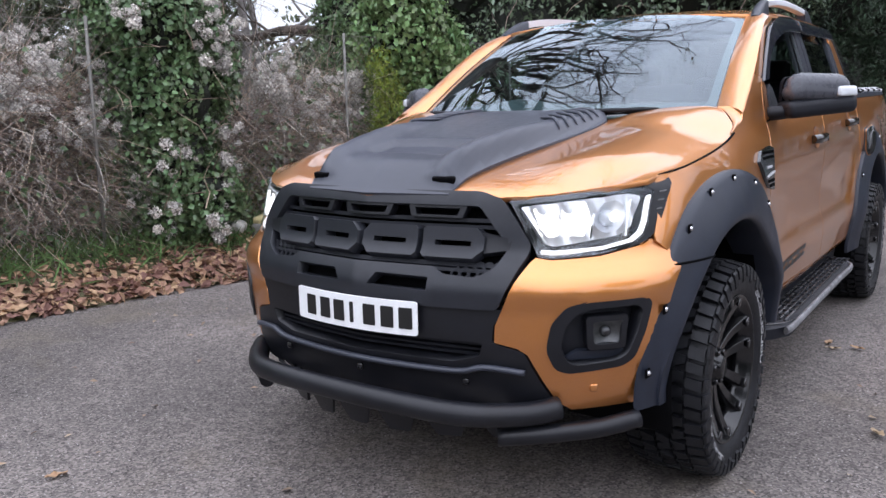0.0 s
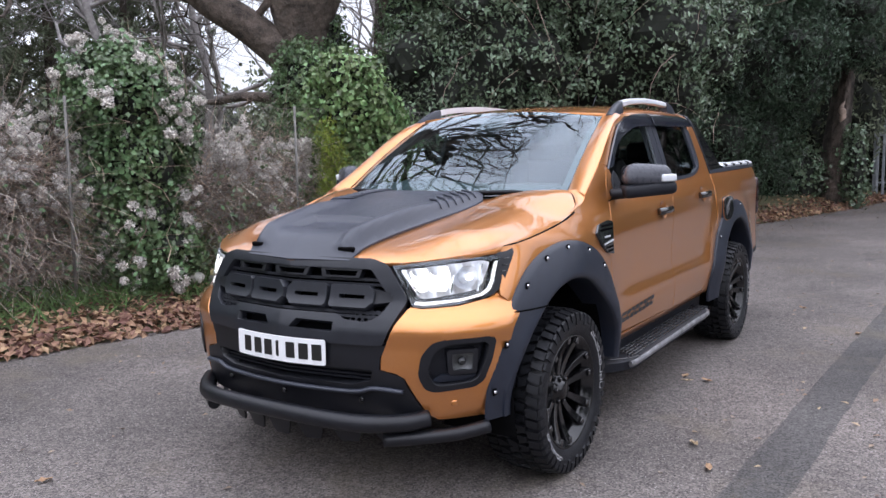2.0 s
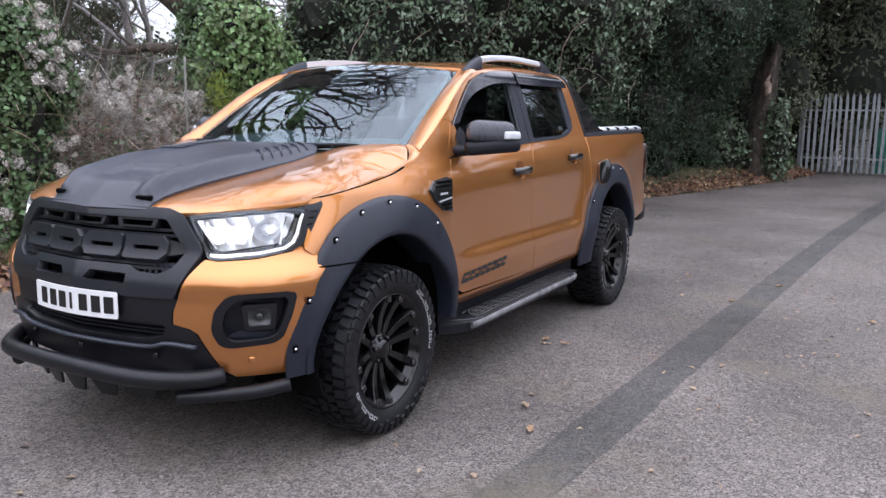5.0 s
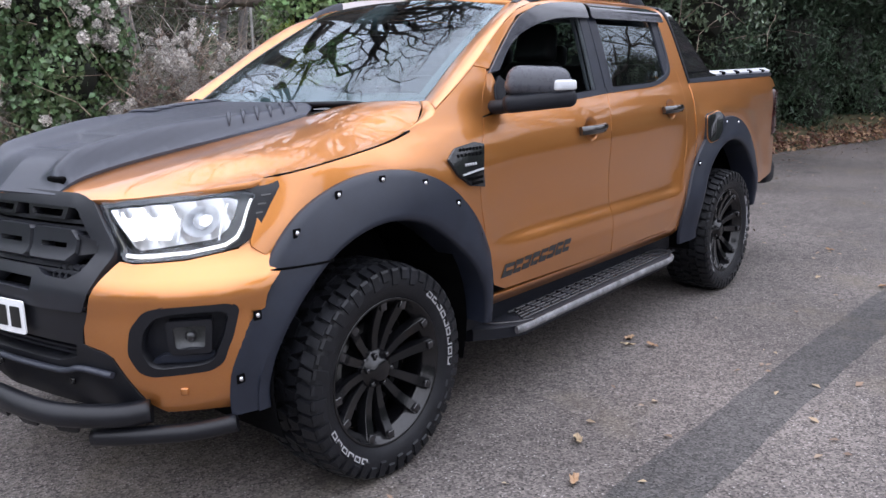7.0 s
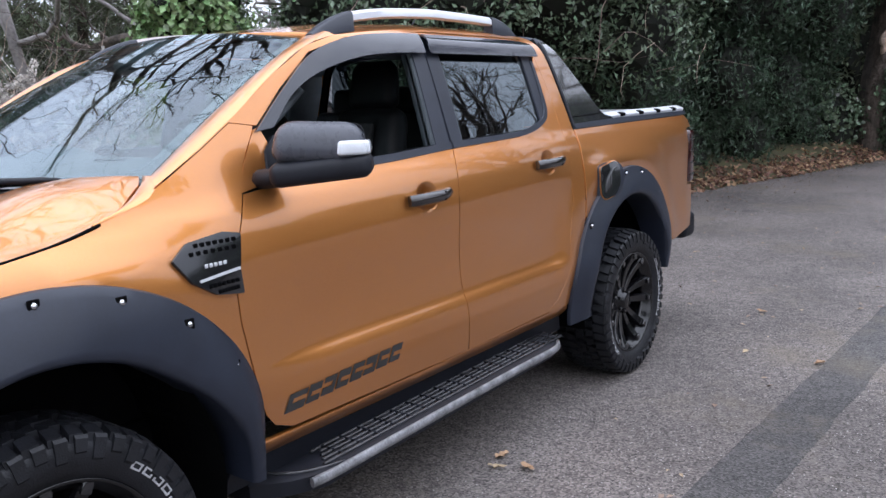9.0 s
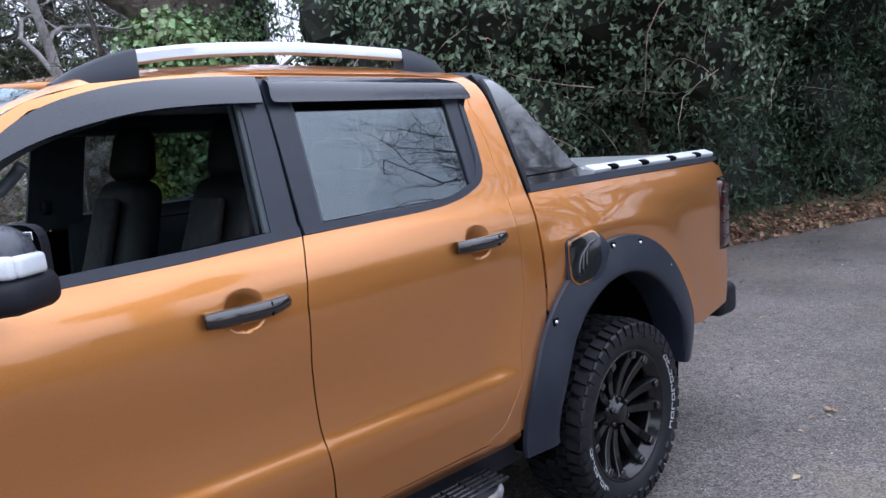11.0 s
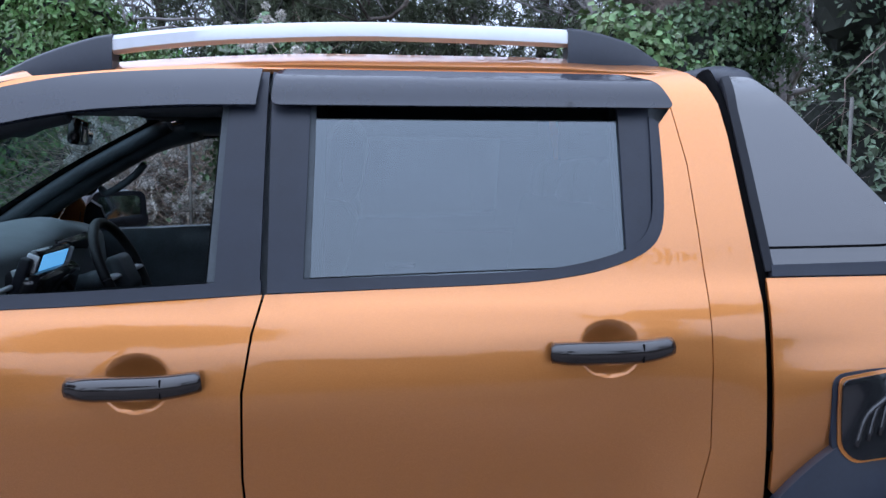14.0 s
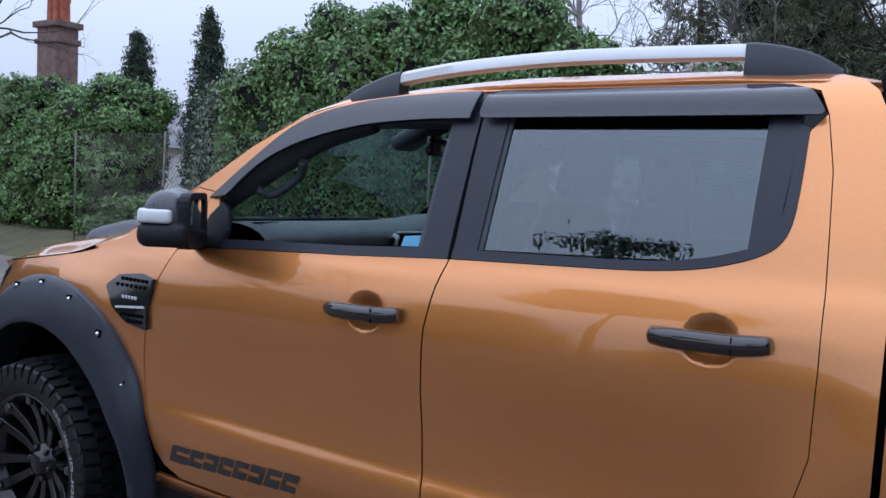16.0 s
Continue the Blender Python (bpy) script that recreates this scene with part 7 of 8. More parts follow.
bush("yew_tree", "dense black-green yew wall at the yard's edge", "tree", clumped(yl, 10, 0.40, 4), 380, 0.10, YEW, shell=(0.7, 1.08), aspect=0.32, spread=0.8, rough=0.3)
yl2 = [(-1.2, 19.0, 3.4, 2.0, 1.8, 3.6), (0.6, 21.6, 3.6, 2.2, 1.6, 3.4), (3.0, 25.5, 4.2, 3.0, 2.0, 4.2), (6.4, 26.5, 4.6, 3.2, 2.2, 4.8), (10, 27, 4.8, 3.6, 2.4, 5.0), (1.5, 19.6, 6.4, 2.6, 1.8, 2.4), (4.6, 24, 8.4, 3.4, 2.2, 3.0)]
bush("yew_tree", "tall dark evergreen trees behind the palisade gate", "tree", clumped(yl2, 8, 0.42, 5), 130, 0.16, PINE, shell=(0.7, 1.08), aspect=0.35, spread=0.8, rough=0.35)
# old trunk with a pale scar, wrapped in ivy
tr = thing("tree_trunk", "old dark trunk with a pale broken scar, half wrapped in ivy", "tree", at=(-0.15, 16.9, bank(-0.15, 16.9)))
part("trunk", limb_mesh([dict(base=(0, 0, -0.2), direction=(0.02, 0.03, 1), length=5.0, radius=0.42, depth=0, seed=31, crook=0.05, sides=14)]), BARK, tr)
part("scar", tube(smooth_path([(0.16, -0.37, 1.75), (0.22, -0.39, 1.9), (0.18, -0.40, 2.05), (0.24, -0.36, 2.2)], 4), [0.01, 0.04, 0.06, 0.075, 0.06, 0.07, 0.085, 0.07, 0.06, 0.05, 0.035, 0.02, 0.01], 9), TWIG, tr, "pale broken wood")
il = [(0.32, 16.75, 1.1, 0.28, 0.28, 1.0), (-0.9, 16.6, 0.8, 0.6, 0.5, 0.8)]
bush("ivy_bush", "ivy climbing the old trunk beside the gate", "ivy", il, 520, 0.09, HOLLY, aspect=0.8, spread=0.6)

# laurel and ivy hedges beyond the nose of the truck
def hedge(label, y0, y1, xo, top, seed, density=900, shape=(1,) * 9):
    ls = []
    n = max(3, int((y1 - y0) / 0.9))
    for i in range(n):
        y = y0 + (y1 - y0) * (i + 0.5) / n
        h = top * float(np.interp(y, (-17, -9.6, -8.2, -7.0, -5.4, -4.6, -3.6, -2.6, -1.0), shape)) * (1 + 0.05 * math.sin(i * 2.3))
        x = edge_x(y) - xo + 0.25 * noise.noise((y * 1.7, seed, 0))
        ls.append((x, y, bank(x, y) + h * 0.40, 0.9, 0.95, h * 0.48))
        ls.append((x - 0.35, y + 0.3, bank(x, y) + h * 0.70, 0.95, 1.0, h * 0.34))
        ls.append((x + 0.25, y - 0.25, bank(x, y) + h * 0.16, 0.7, 0.9, h * 0.26))
    return bush("hedge", label, "hedge", clumped(ls, 7, 0.42, seed), density * 1.35, 0.072, LAUREL, shell=(0.80, 1.03), aspect=0.5, spread=0.55, rough=0.16, reach=0.6)


hedge("rounded green ivy hedge behind a wire fence", -6.2, -0.7, 2.1, 3.4, 1, shape=(0.5, 0.5, 0.5, 0.72, 0.93, 0.98, 1, 1, 0.78))
hedge("long green laurel hedge beside the yard", -17.0, -10.1, 1.9, 2.95, 5, 760, (1, 0.84, 0.5, 0.3, 0.3, 0.3, 0.3, 0.3, 0.3))
hedge("low green hedge linking two taller ones", -9.4, -6.0, 2.0, 0.62, 8, 760)
for x, y, h, r in ((-7.5, -11.0, 4.15, 0.58), (-7.6, -9.05, 4.5, 0.50)):
    cl = [(x, y, h * 0.16, r * 0.9, r * 0.9, h * 0.2), (x, y, h * 0.38, r, r, h * 0.26), (x, y, h * 0.62, r * 0.74, r * 0.74, h * 0.24), (x, y, h * 0.84, r * 0.42, r * 0.42, h * 0.17), (x + 0.03, y, h * 0.95, r * 0.18, r * 0.18, h * 0.08)]
    bush("cypress", "slim dark columnar cypress tree", "tree", cl, 1500, 0.085, CONIFER, aspect=0.28, spread=0.5, rough=0.35, reach=0.5)

bush("conifer_shrub", "dark rounded evergreen shrub beside the cypress trees", "shrub", [(-7.0, -7.75, 2.1, 0.55, 0.55, 1.0), (-7.0, -7.6, 1.1, 0.75, 0.75, 0.9), (-6.9, -6.9, 1.3, 0.6, 0.55, 0.9)], 1100, 0.08, HOLLY, rough=0.35)
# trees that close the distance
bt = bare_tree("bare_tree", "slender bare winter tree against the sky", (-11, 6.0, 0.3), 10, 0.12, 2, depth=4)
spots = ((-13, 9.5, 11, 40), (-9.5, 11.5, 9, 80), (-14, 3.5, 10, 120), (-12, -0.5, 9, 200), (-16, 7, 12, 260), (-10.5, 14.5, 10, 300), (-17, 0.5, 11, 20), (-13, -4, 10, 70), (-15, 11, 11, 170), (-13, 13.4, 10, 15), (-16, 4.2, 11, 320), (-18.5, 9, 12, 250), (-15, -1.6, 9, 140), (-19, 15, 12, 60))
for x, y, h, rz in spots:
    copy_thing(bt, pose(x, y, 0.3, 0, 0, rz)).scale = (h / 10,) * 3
# trees on the open side of the yard, over and behind the viewer
bt2 = bare_tree("bare_tree", "tall bare oak on the open side of the yard", (8.5, 15.0, 0), 12, 0.24, 9, depth=5, mat=BARK)
for x, y, h, rz in ((6.0, 20.0, 13, 60), (11.0, 17.5, 12, 170), (13, -12, 11, 20), (3, -17, 12, 300), (-6, -18, 11, 110)):
    copy_thing(bt2, pose(x, y, 0, 0, 0, rz)).scale = (h / 12,) * 3
# unseen hedge; its lumps beyond the nose are added to darken paint reflections
fl = [(7.5, -19.5, 2.0, 2.4, 2.4, 3.6), (3.0, -20.5, 2.0, 2.6, 2.2, 3.2), (-1.5, -21.0, 2.0, 2.4, 2.2, 3.8), (12.5, -12.0, 1.5, 1.8, 2.4, 2.4), (11, -16.0, 1.6, 2.2, 2.4, 2.6), (8.5, 20.0, 2.0, 2.2, 2.8, 3.4), (12, -5.0, 1.8, 1.8, 2.2, 2.9), (12.5, -8.0, 1.2, 1.8, 2.4, 1.9), (13, 0.5, 0.9, 1.6, 2.6, 1.5), (13, 4.5, 1.2, 1.6, 2.6, 2.0), (12.5, 8.5, 1.6, 1.8, 2.8, 2.4), (11.5, 12.5, 1.8, 2.0, 2.8, 2.8), (10, 16.5, 2.0, 2.0, 2.8, 3.2)]
fl = [(x, y, z * (0.78 if y > -18 else 1.0), a, b, c * (0.78 if y > -18 else 1.0)) for x, y, z, a, b, c in fl]
bush("holly_tree", "far evergreen tree top beyond the yard's hedge", "tree", [(17.5, 9.8, 9.2, 1.5, 2.3, 0.9), (17.5, 9.0, 5.0, 0.5, 0.5, 4.2)], 220, 0.18, HOLLY, aspect=0.5, rough=0.5)
rt, P, N = bush("holly_tree", "round-headed evergreen tree on the open side of the yard", "tree", [(10.9, -1.84, 6.33, 1.45, 1.55, 1.0), (10.8, -2.5, 5.67, 1.15, 1.2, 0.85), (11.0, -0.9, 5.75, 1.2, 1.25, 0.8)], 420, 0.13, HOLLY, aspect=0.5, rough=0.4)
part("trunk", limb_mesh([dict(base=(10.9, -1.8, -0.2), direction=(0.02, 0, 1), length=5.6, radius=0.16, depth=0, seed=77, crook=0.03)]), BARK, rt)
bush("hedge", "unseen dark evergreen hedge around the open side of the yard", "hedge", clumped(fl, 7, 0.42, 6), 150, 0.15, HOLLY, shell=(0.72, 1.08), aspect=0.5)


def pine(at, h, seed):
    t = thing("pine_tree", "tall pine with grey-green needle clumps", "tree", at=at)
    part("trunk", limb_mesh([dict(base=(0, 0, -0.2), direction=(0.02, 0, 1), length=h, radius=0.2, depth=0, seed=seed, crook=0.03)]), BARK, t)
    r = random.Random(seed)
    ls = []
    for i in range(16):
        z = h * (0.30 + 0.68 * i / 15)
        a, q = i * 2.4, (1 - i / 18) * h * 0.17
        ls.append((q * math.cos(a), q * math.sin(a), z, 0.9 * r.uniform(0.7, 1.3), 0.9 * r.uniform(0.7, 1.3), 0.42))
    P, N = lump_points(ls, 120, (0.4, 1.1), 0.4)
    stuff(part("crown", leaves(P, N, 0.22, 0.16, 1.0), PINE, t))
    return t


p0 = pine((-13.5, 1.8, 0.3), 7.5, 4)
for x, y, h, rz in ((-12.5, 3.6, 6.0, 200), (-17, 2.8, 9, 140), (-14.5, -2.0, 6.5, 260), (-11.2, 0.6, 5.0, 45), (-15.0, 7.4, 8.0, 100), (-16.5, 10.4, 8.5, 310), (-17.5, 6.0, 8.5, 20), (-19, 12.5, 9.5, 75)):
    copy_thing(p0, pose(x, y, 0.3, 0, 0, rz)).scale = (h / 7.5,) * 3
bush("conifer_shrub", "broad grey-green conifer beyond the fence", "shrub", clumped([(-12.2, 0.3, 2.4, 1.3, 1.4, 2.5), (-12.2, 0.2, 4.5, 0.9, 1.0, 1.6)], 8, 0.42, 9), 330, 0.11, PINE, aspect=0.3, rough=0.3)
# distant belt of woodland
wl = [(-26 - 3 * math.sin(k), -22 + k * 4.2, 1.6, 2.6, 3.0, (2.2 if k < 5 else 3.4) + 0.8 * math.sin(k * 1.7)) for k in range(15)]
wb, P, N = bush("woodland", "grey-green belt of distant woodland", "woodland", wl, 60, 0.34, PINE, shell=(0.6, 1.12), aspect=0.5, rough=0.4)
tagged(wb, kind="stuff")

# fallen leaves: a drift on the bank, and strays on the tarmac
n = 9500
yy = np.concatenate([rng.uniform(-4, 4.5, 5200), rng.uniform(4.5, 20.5, n - 5200)])
dd = np.abs(rng.normal(0.30, 0.26, n))
xx = np.array([edge_x(y) for y in yy]) + 0.06 - dd
zz = np.array([bank(x, y) if x < edge_x(y) else gz(x, y) for x, y in zip(xx, yy)]) + rng.uniform(0.004, 0.05, n)
lit = part("leaf_litter", leaves(np.stack([xx, yy, zz], 1), np.tile([0.25, 0, 1.0], (n, 1)), 0.085, 0.62, 0.45, 0.5), LITTER)
tagged(lit, "drift of brown fallen leaves along the bank", "leaf litter", kind="stuff")
n = 700
xx, yy = rng.uniform(-3.1, 5.0, n), rng.uniform(-5, 19, n)
ok = (xx > np.array([edge_x(y) for y in yy])) & ~((np.abs(xx) < 1.1) & (yy > -1) & (yy < 4.6))
xx, yy = xx[ok], yy[ok]
st = part("stray_leaves", leaves(np.stack([xx, yy, [gz(x, y) + 0.009 for x, y in zip(xx, yy)]], 1), np.tile([0, 0, 1.0], (len(xx), 1)), 0.042, 0.6, 0.16, 0.35), LITTERPALE)
tagged(st, "scattered pale leaves on the asphalt", "leaves", kind="stuff")
n = 1500
yy = np.concatenate([rng.uniform(-5, 8, 500), rng.uniform(5, 20, n - 500)])
xx = np.array([edge_x(y) for y in yy]) + np.concatenate([rng.uniform(0.1, 7.5, 500), np.abs(rng.normal(0, 0.75, n - 500))])
ok = ~((np.abs(xx) < 1.1) & (yy > -1) & (yy < 4.6))
xx, yy = xx[ok], yy[ok]
db = part("leaf_bits", leaves(np.stack([xx, yy, [gz(x, y) + 0.008 for x, y in zip(xx, yy)]], 1), np.tile([0, 0, 1.0], (len(xx), 1)), 0.036, 0.5, 0.25, 0.4), LITTERPILE)
tagged(db, "dark brown leaf fragments strewn over the asphalt", "leaves", kind="stuff")
r2 = random.Random(12)
for k, (x, y, r) in enumerate([(1.02, 1.80, 20), (1.13, 1.86, 160), (0.98, 1.9, 80), (-0.35, -1.75, 40), (0.55, -1.55, 200), (1.55, 0.35, 110)] + [(r2.uniform(-2.6, 2.9), r2.uniform(-2.6, -1.15), r2.uniform(0, 360)) for _ in range(16)] + [(r2.uniform(1.2, 2.9), r2.uniform(-1.0, 6.0), r2.uniform(0, 360)) for _ in range(5)]):
    bm = bmesh.new()
    mid = bm.verts.new((0, 0, 0.004))
    ring = []
    for q in range(18):
        an = 2 * math.pi * q / 18
        lobe = (1.0 if q % 3 == 1 else 0.72) * r2.uniform(0.85, 1.1)
        ring.append(bm.verts.new((0.052 * math.cos(an), 0.024 * math.sin(an) * lobe, 0.002 + 0.020 * abs(math.sin(an)) * r2.uniform(0.2, 1.3) + 0.010 * math.cos(an) ** 2)))
    for q in range(18):
        bm.faces.new((mid, ring[q], ring[(q + 1) % 18]))
    bm.transform(pose(x, y, gz(x, y) + 0.005, 0, 0, r) @ Matrix.Diagonal((0.8, 0.8, 0.8, 1)))
    lf = part("fallen_leaf", bm, LITTER if k % 3 else LITTERPALE)
    tagged(lf, "curled brown leaf lying on the asphalt", "leaf", "leaves on the tarmac")
n = 90
hx2, hy2 = np.abs(rng.normal(0, 0.32, n)), rng.normal(0, 0.55, n)
pl = part("leaf_pile", leaves(np.stack([3.12 + hx2, 1.25 + hy2, 0.012 + 0.05 * rng.uniform(0, 1, n) * np.exp(-(hx2 / 0.3) ** 2)], 1), np.tile([0, 0, 1.0], (n, 1)), 0.075, 0.6, 0.4, 0.4), LITTERPILE)
tagged(pl, "small drift of brown leaves on the asphalt", "leaf litter", kind="stuff")
n = 2600
yy = np.concatenate([rng.uniform(-3.5, 2.2, 1900), rng.uniform(17.5, 21, n - 1900)])
xx = np.array([edge_x(y) for y in yy]) - np.abs(rng.normal(0.62, 0.12, n))
gr = part("grass", leaves(np.stack([xx, yy, [bank(x, y) + 0.07 for x, y in zip(xx, yy)]], 1), np.tile([1.0, -0.3, 0.1], (n, 1)), 0.20, 0.07, 0.5, 0.1), GRASS)
tagged(gr, "rough green grass at the foot of the fence", "grass", kind="stuff")
DRYGRASS = material("pale_dry_grass", (0.24, 0.235, 0.11), 0.85, vary=0.2, scale=3, island=0.4)
n = 5200
yy = rng.uniform(1.6, 4.6, n)
xx = np.array([edge_x(y) for y in yy]) - rng.uniform(1.1, 3.2, n)
dg = part("long_grass", leaves(np.stack([xx, yy, [bank(x, y) + 0.22 for x, y in zip(xx, yy)]], 1), np.tile([1.0, -0.6, 0.1], (n, 1)), 0.55, 0.035, 0.35, 0.1), DRYGRASS)
tagged(dg, "pale olive long grass beyond the wire fence", "grass", kind="stuff")

# ---- fences, gate and what stands beyond ----
GALV = material("galvanised_steel", (0.34, 0.36, 0.38), 0.5, metal=0.3, vary=0.15, scale=6)
WIRE = material("weathered_wire", (0.19, 0.18, 0.165), 0.6, metal=0.4, vary=0.2, scale=8)
CONCRETE = material("concrete_post", (0.16, 0.155, 0.14), 0.9, vary=0.2, scale=5, bump=0.4, bump_scale=60)
TEAL = material("teal_sheet", (0.05, 0.22, 0.17), 0.5, vary=0.15, scale=3)
PALE = material("pale_board", (0.45, 0.44, 0.40), 0.7, vary=0.15, scale=3)
BRICK = material("chimney_brick", (0.135, 0.085, 0.072), 0.9, vary=0.2, scale=5, island=0.2)
TERRA = material("terracotta_pot", (0.36, 0.10, 0.06), 0.8, vary=0.15, scale=6)
SLATE = material("grey_slate", (0.16, 0.165, 0.18), 0.7, vary=0.15, scale=3)
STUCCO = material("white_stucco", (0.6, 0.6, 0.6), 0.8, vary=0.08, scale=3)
STONEY = material("yellow_stone", (0.42, 0.36, 0.18), 0.85, vary=0.25, scale=9, bump=0.5, bump_scale=40)

# chain-link fence on concrete posts
fence = thing("wire_fence", "rusty chain-link fence on leaning posts in front of the thicket", "fence")
fy0, fy1, fh = -9.0, 5.4, 1.75


def fence_at(y, h):
    x = edge_x(y) - 0.66
    return (x + 0.03 * math.sin(y * 2.1) * h / fh, y, bank(x, y) + h)


for k in range(7):
    y = fy0 + k * 2.4
    part("post", tube([fence_at(y, -0.1), fence_at(y, 1.0), fence_at(y, fh + 0.03)], 0.014, 6), WIRE, fence)
vs, fs = [], []


def wire(points, r):
    rings = []
    for i, p in enumerate(points):
        k = len(vs)
        d = (Vector(points[min(i + 1, len(points) - 1)]) - Vector(points[max(i - 1, 0)])).normalized()
        a = d.orthogonal().normalized()
        b = d.cross(a)
        for j in range(3):
            vs.append(tuple(Vector(p) + (a * math.cos(2.094 * j) + b * math.sin(2.094 * j)) * r))
        rings.append(k)
    for k0, k1 in zip(rings, rings[1:]):
        for j in range(3):
            fs.append((k0 + j, k0 + (j + 1) % 3, k1 + (j + 1) % 3, k1 + j))


pitch = 0.085
for i in range(int((fy1 - fy0 + fh) / pitch)):
    y = fy0 - fh + i * pitch
    for sg in (1, -1):
        pts = [(y + fh * t if sg > 0 else y + fh * (1 - t), fh * t) for t in (0, 0.25, 0.5, 0.75, 1)]
        pts = [fence_at(a, b) for a, b in pts if fy0 <= a <= fy1]
        if len(pts) > 1:
            wire(pts, 0.0022)
for h in (0.05, 0.9, fh):
    wire([fence_at(fy0 + (fy1 - fy0) * k / 40, h) for k in range(41)], 0.003)
me = bpy.data.meshes.new("wire_mesh")
me.from_pydata(vs, [], fs)
part("wire_mesh", me, WIRE, fence)

# palisade gate at the end of the yard
gate = thing("palisade_gate", "grey galvanised palisade fence and gate at the yard's end", "gate")
ga, gb = Vector((0.42, 20.0, 0)), Vector((9.5, 18.6, 0))
gdir = (gb - ga).normalized()
ang_g = math.degrees(math.atan2(gdir.y, gdir.x))
pale_bm = bmesh.new()
w2, hgt, th = 0.034, 1.98, 0.012
prof = [(-w2, 0), (-w2 * 0.5, 0.012), (0, 0.0), (w2 * 0.5, 0.012), (w2, 0)]
front_v = [pale_bm.verts.new((x, -y, 0)) for x, y in prof]
top_v = [pale_bm.verts.new((x, -y, hgt - (0.10 if abs(x) > 0.03 else 0.04 if x else 0.0))) for x, y in prof]
for j in range(4):
    pale_bm.faces.new((front_v[j], front_v[j + 1], top_v[j + 1], top_v[j]))
bk = bmesh.ops.extrude_face_region(pale_bm, geom=pale_bm.faces[:])
for v in bk["geom"]:
    if isinstance(v, bmesh.types.BMVert):
        v.co.y += 0.004
bmesh.ops.recalc_face_normals(pale_bm, faces=pale_bm.faces[:])
first = None
total = int((gb - ga).length / 0.142)
for i in range(total):
    p = ga + gdir * (i * 0.142 + 0.05)
    if first is None:
        first = part("pale", pale_bm, GALV, gate)
        o2 = first
    else:
        o2 = new("pale", first.data)
        o2.parent = gate
    o2.matrix_basis = pose(p.x, p.y, gz(p.x, p.y) + 0.06, 0, rng.normal(0, 0.5), ang_g)
for z in (0.42, 1.62):
    bm = rbox(((gb - ga).length, 0.045, 0.045), 0.004, (0, 0, 0))
    r = part("rail", bm, GALV, gate)
    m = (ga + gb) / 2
    r.matrix_basis = pose(m.x, m.y + 0.04, gz(m.x, m.y) + z, 0, 0, ang_g)
for d in (0.0, 2.75, 5.5, 8.3):
    p = ga + gdir * d
    part("gate_post", rbox((0.10, 0.10, 2.1), 0.008, (p.x, p.y + 0.08, gz(p.x, p.y) + 1.0), (0, 0, ang_g)), GALV, gate)
p = ga + gdir * 3.5
part("lower_bar", rbox((1.6, 0.05, 0.07), 0.01, (p.x + 0.3, p.y - 0.06, gz(p.x, p.y) + 0.14), (0, 0, ang_g)), GALV, gate)
# sheets and boards stacked behind the gate
for x, w, h, mat, lab, tilt in ((0.95, 0.32, 1.25, PALE, "pale ribbed board leaning behind the gate", 8), (1.32, 0.3, 1.15, CONCRETE, "grey board leaning behind the gate", 12), (1.70, 0.26, 1.15, PALE, "weathered board leaning behind the gate", 10), (2.35, 0.8, 1.15, TEAL, "pale green metal sheet behind the gate", 4), (3.0, 0.2, 0.95, PALE, "white panel behind the gate", 8)):
    sh = part("board", rbox((w, 0.05, h), 0.006, (x + 0.15, 21.0 + 0.05 * x, gz(x, 21) + h / 2), (tilt, 0, rng.normal(0, 4))), mat)
    tagged(sh, lab, "board")
box = part("metal_cabinet", rbox((1.05, 0.8, 1.0), 0.02, (4.3, 21.2, gz(4.3, 21) + 0.52)), TEAL)
tagged(box, "teal green metal cabinet behind the gate", "cabinet")
part("cabinet_door", rbox((0.95, 0.02, 0.9), 0.008, (4.3, 20.79, gz(4.3, 21) + 0.52)), TEAL, box)
part("latch", rbox((0.5, 0.03, 0.04), 0.008, (4.3, 20.77, gz(4.3, 21) + 0.6)), DARK, box)
part("lock_plate", rbox((0.16, 0.025, 0.14), 0.008, (4.25, 20.775, gz(4.3, 21) + 0.38)), DARK, box)

# yellow stone and an odd block by the ivy
zb = bank(-3.62, 1.95)
blk = part("stone_block", rbox((0.20, 0.30, 0.16), 0.035, (-3.60, 1.98, zb + 0.06), (4, 3, 20), 3), CONCRETE)
tagged(blk, "weathered grey block with a yellow top beside the ivy", "stone block")
part("yellow_top", rbox((0.17, 0.26, 0.07), 0.025, (-3.60, 1.98, zb + 0.155), (4, 3, 20), 3), STONEY, blk, "yellow lichened top")
bag = part("plastic_scrap", rbox((0.12, 0.14, 0.10), 0.04, (-3.66, 1.70, zb + 0.12), (10, 20, 30), 3), PALE)
tagged(bag, "pale plastic scrap caught in the ivy", "litter")

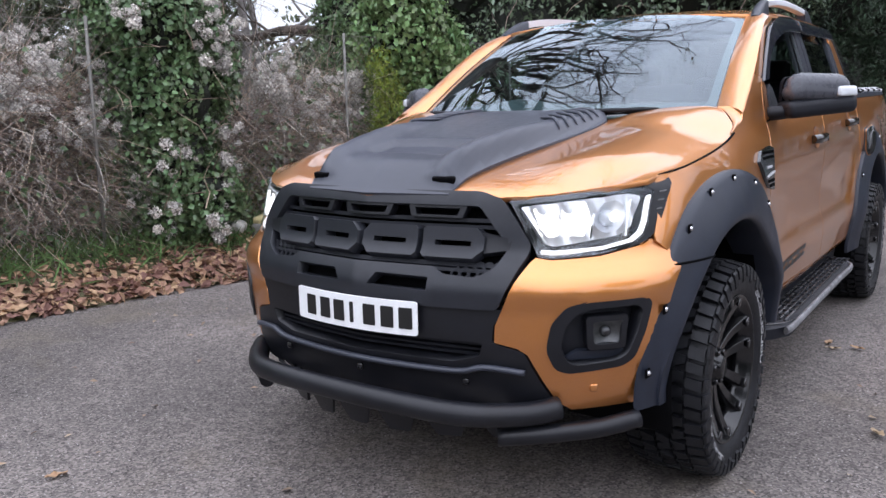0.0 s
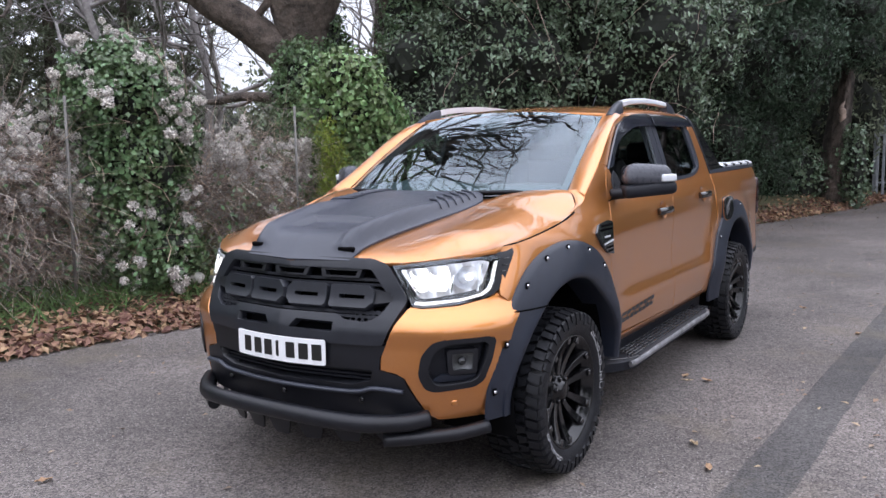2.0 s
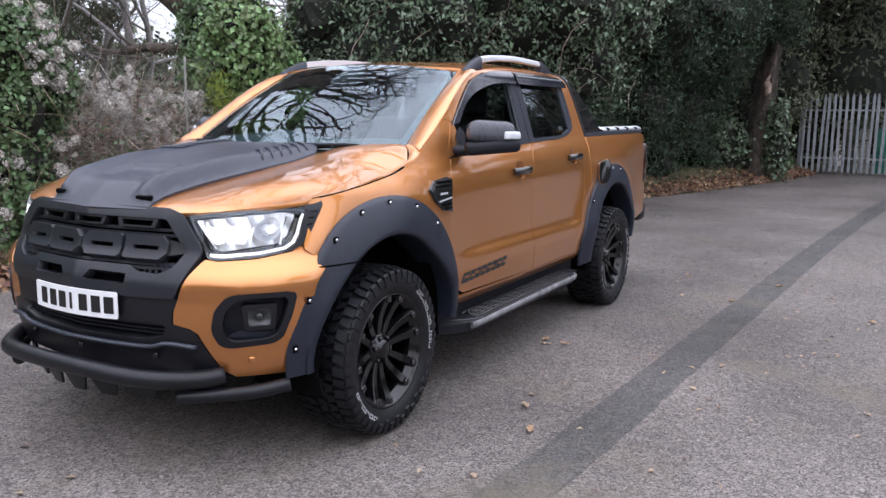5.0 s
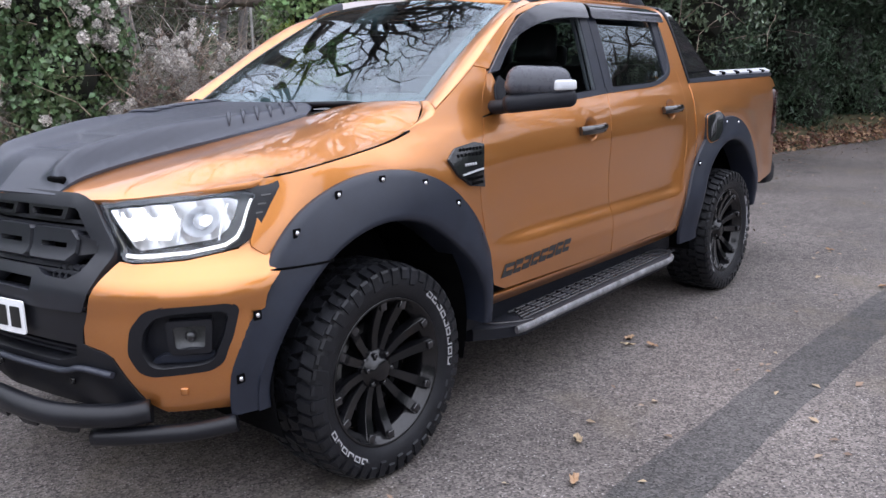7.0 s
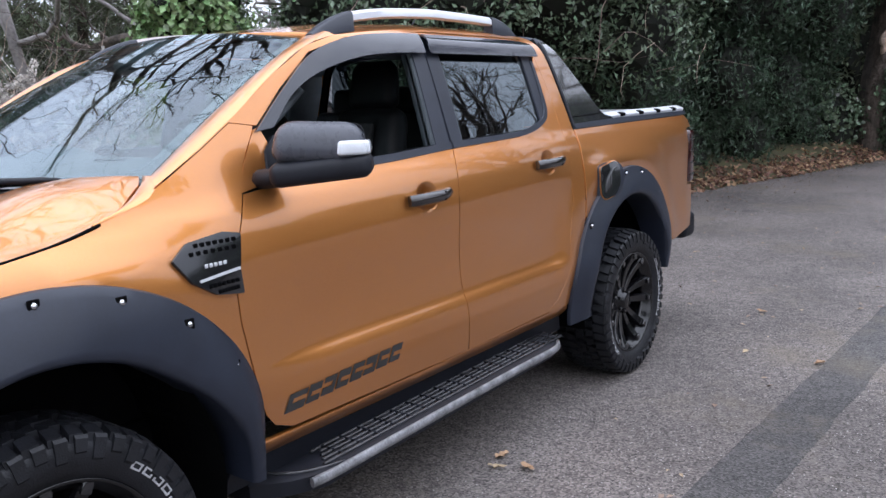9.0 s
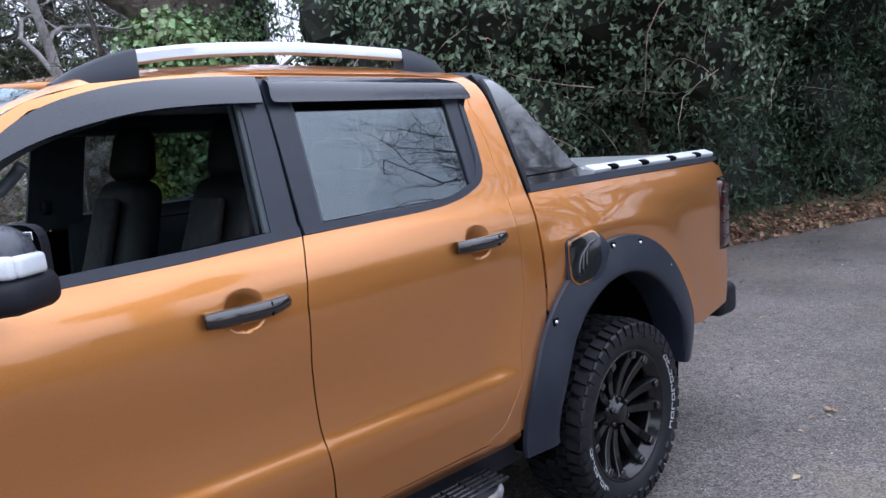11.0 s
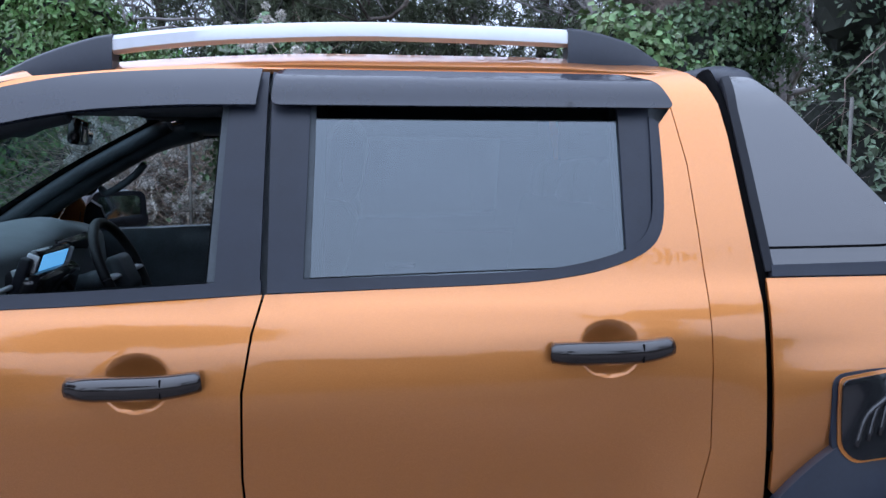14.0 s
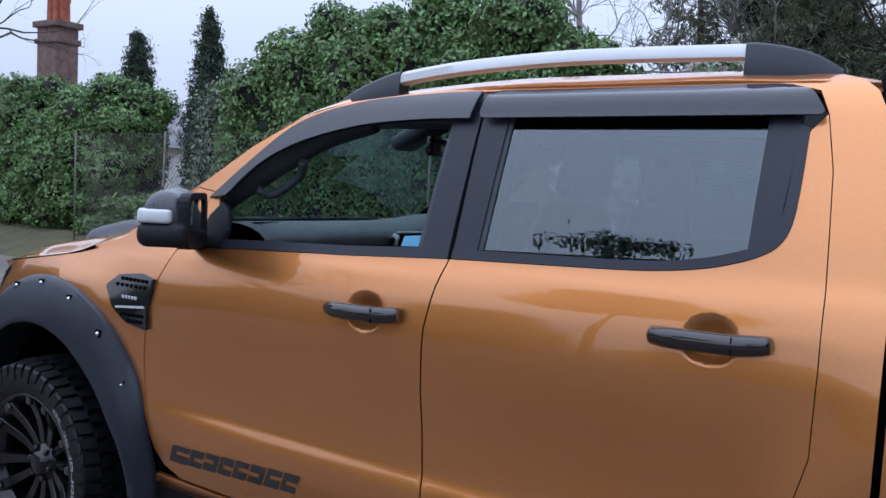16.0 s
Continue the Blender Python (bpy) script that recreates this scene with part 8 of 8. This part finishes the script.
# house beyond the hedge: brick chimney with pots, slate roof
house = thing("house", "distant house with brick chimney and slate roof beyond the hedge", "house")
hx, hy = -14.5, -25.0
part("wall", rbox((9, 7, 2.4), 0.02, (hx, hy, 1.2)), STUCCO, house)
bm = bmesh.new()
pts = [(-4.8, -3.8, 4.1), (4.8, -3.8, 4.1), (4.8, 3.8, 4.1), (-4.8, 3.8, 4.1), (-4.8, 0, 6.4), (4.8, 0, 6.4)]
v = [bm.verts.new((hx + a, hy + b, c - 2.2)) for a, b, c in pts]
for f in ((0, 1, 5, 4), (2, 3, 4, 5), (1, 2, 5), (3, 0, 4), (0, 3, 2, 1)):
    bm.faces.new([v[i] for i in f])
bmesh.ops.recalc_face_normals(bm, faces=bm.faces[:])
part("roof", bm, SLATE, house)
chim = part("chimney", rbox((0.78, 1.15, 4.8), 0.02, (hx + 1.0, hy + 1.5, 3.9)), BRICK, house)
part("chimney_band", rbox((0.92, 1.29, 0.16), 0.02, (hx + 1.0, hy + 1.5, 5.75)), BRICK, chim)
part("chimney_cap", rbox((1.0, 1.38, 0.2), 0.02, (hx + 1.0, hy + 1.5, 6.3)), BRICK, chim)
for k, h in ((-0.35, 1.7), (0.0, 1.8), (0.4, 0.9)):
    part("chimney_pot", lathe([(0.17, 6.3), (0.15, 6.3 + h * 0.8), (0.18, 6.3 + h * 0.85), (0.18, 6.3 + h), (0.10, 6.3 + h)], 16, "z"), TERRA, chim).location = (hx + 1.0, hy + 1.5 + k, 0)
cot = thing("house", "low pale house with a slate roof behind the cypress trees", "house")
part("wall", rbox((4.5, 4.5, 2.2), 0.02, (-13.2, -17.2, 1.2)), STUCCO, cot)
bm = bmesh.new()
v = [bm.verts.new((-13.2 + a, -17.2 + b, c)) for a, b, c in ((-2.5, -2.5, 2.2), (2.5, -2.5, 2.2), (2.5, 2.5, 2.2), (-2.5, 2.5, 2.2), (0, 0, 3.5))]
for f in ((0, 1, 4), (1, 2, 4), (2, 3, 4), (3, 0, 4), (3, 2, 1, 0)):
    bm.faces.new([v[i] for i in f])
part("roof", bm, SLATE, cot)
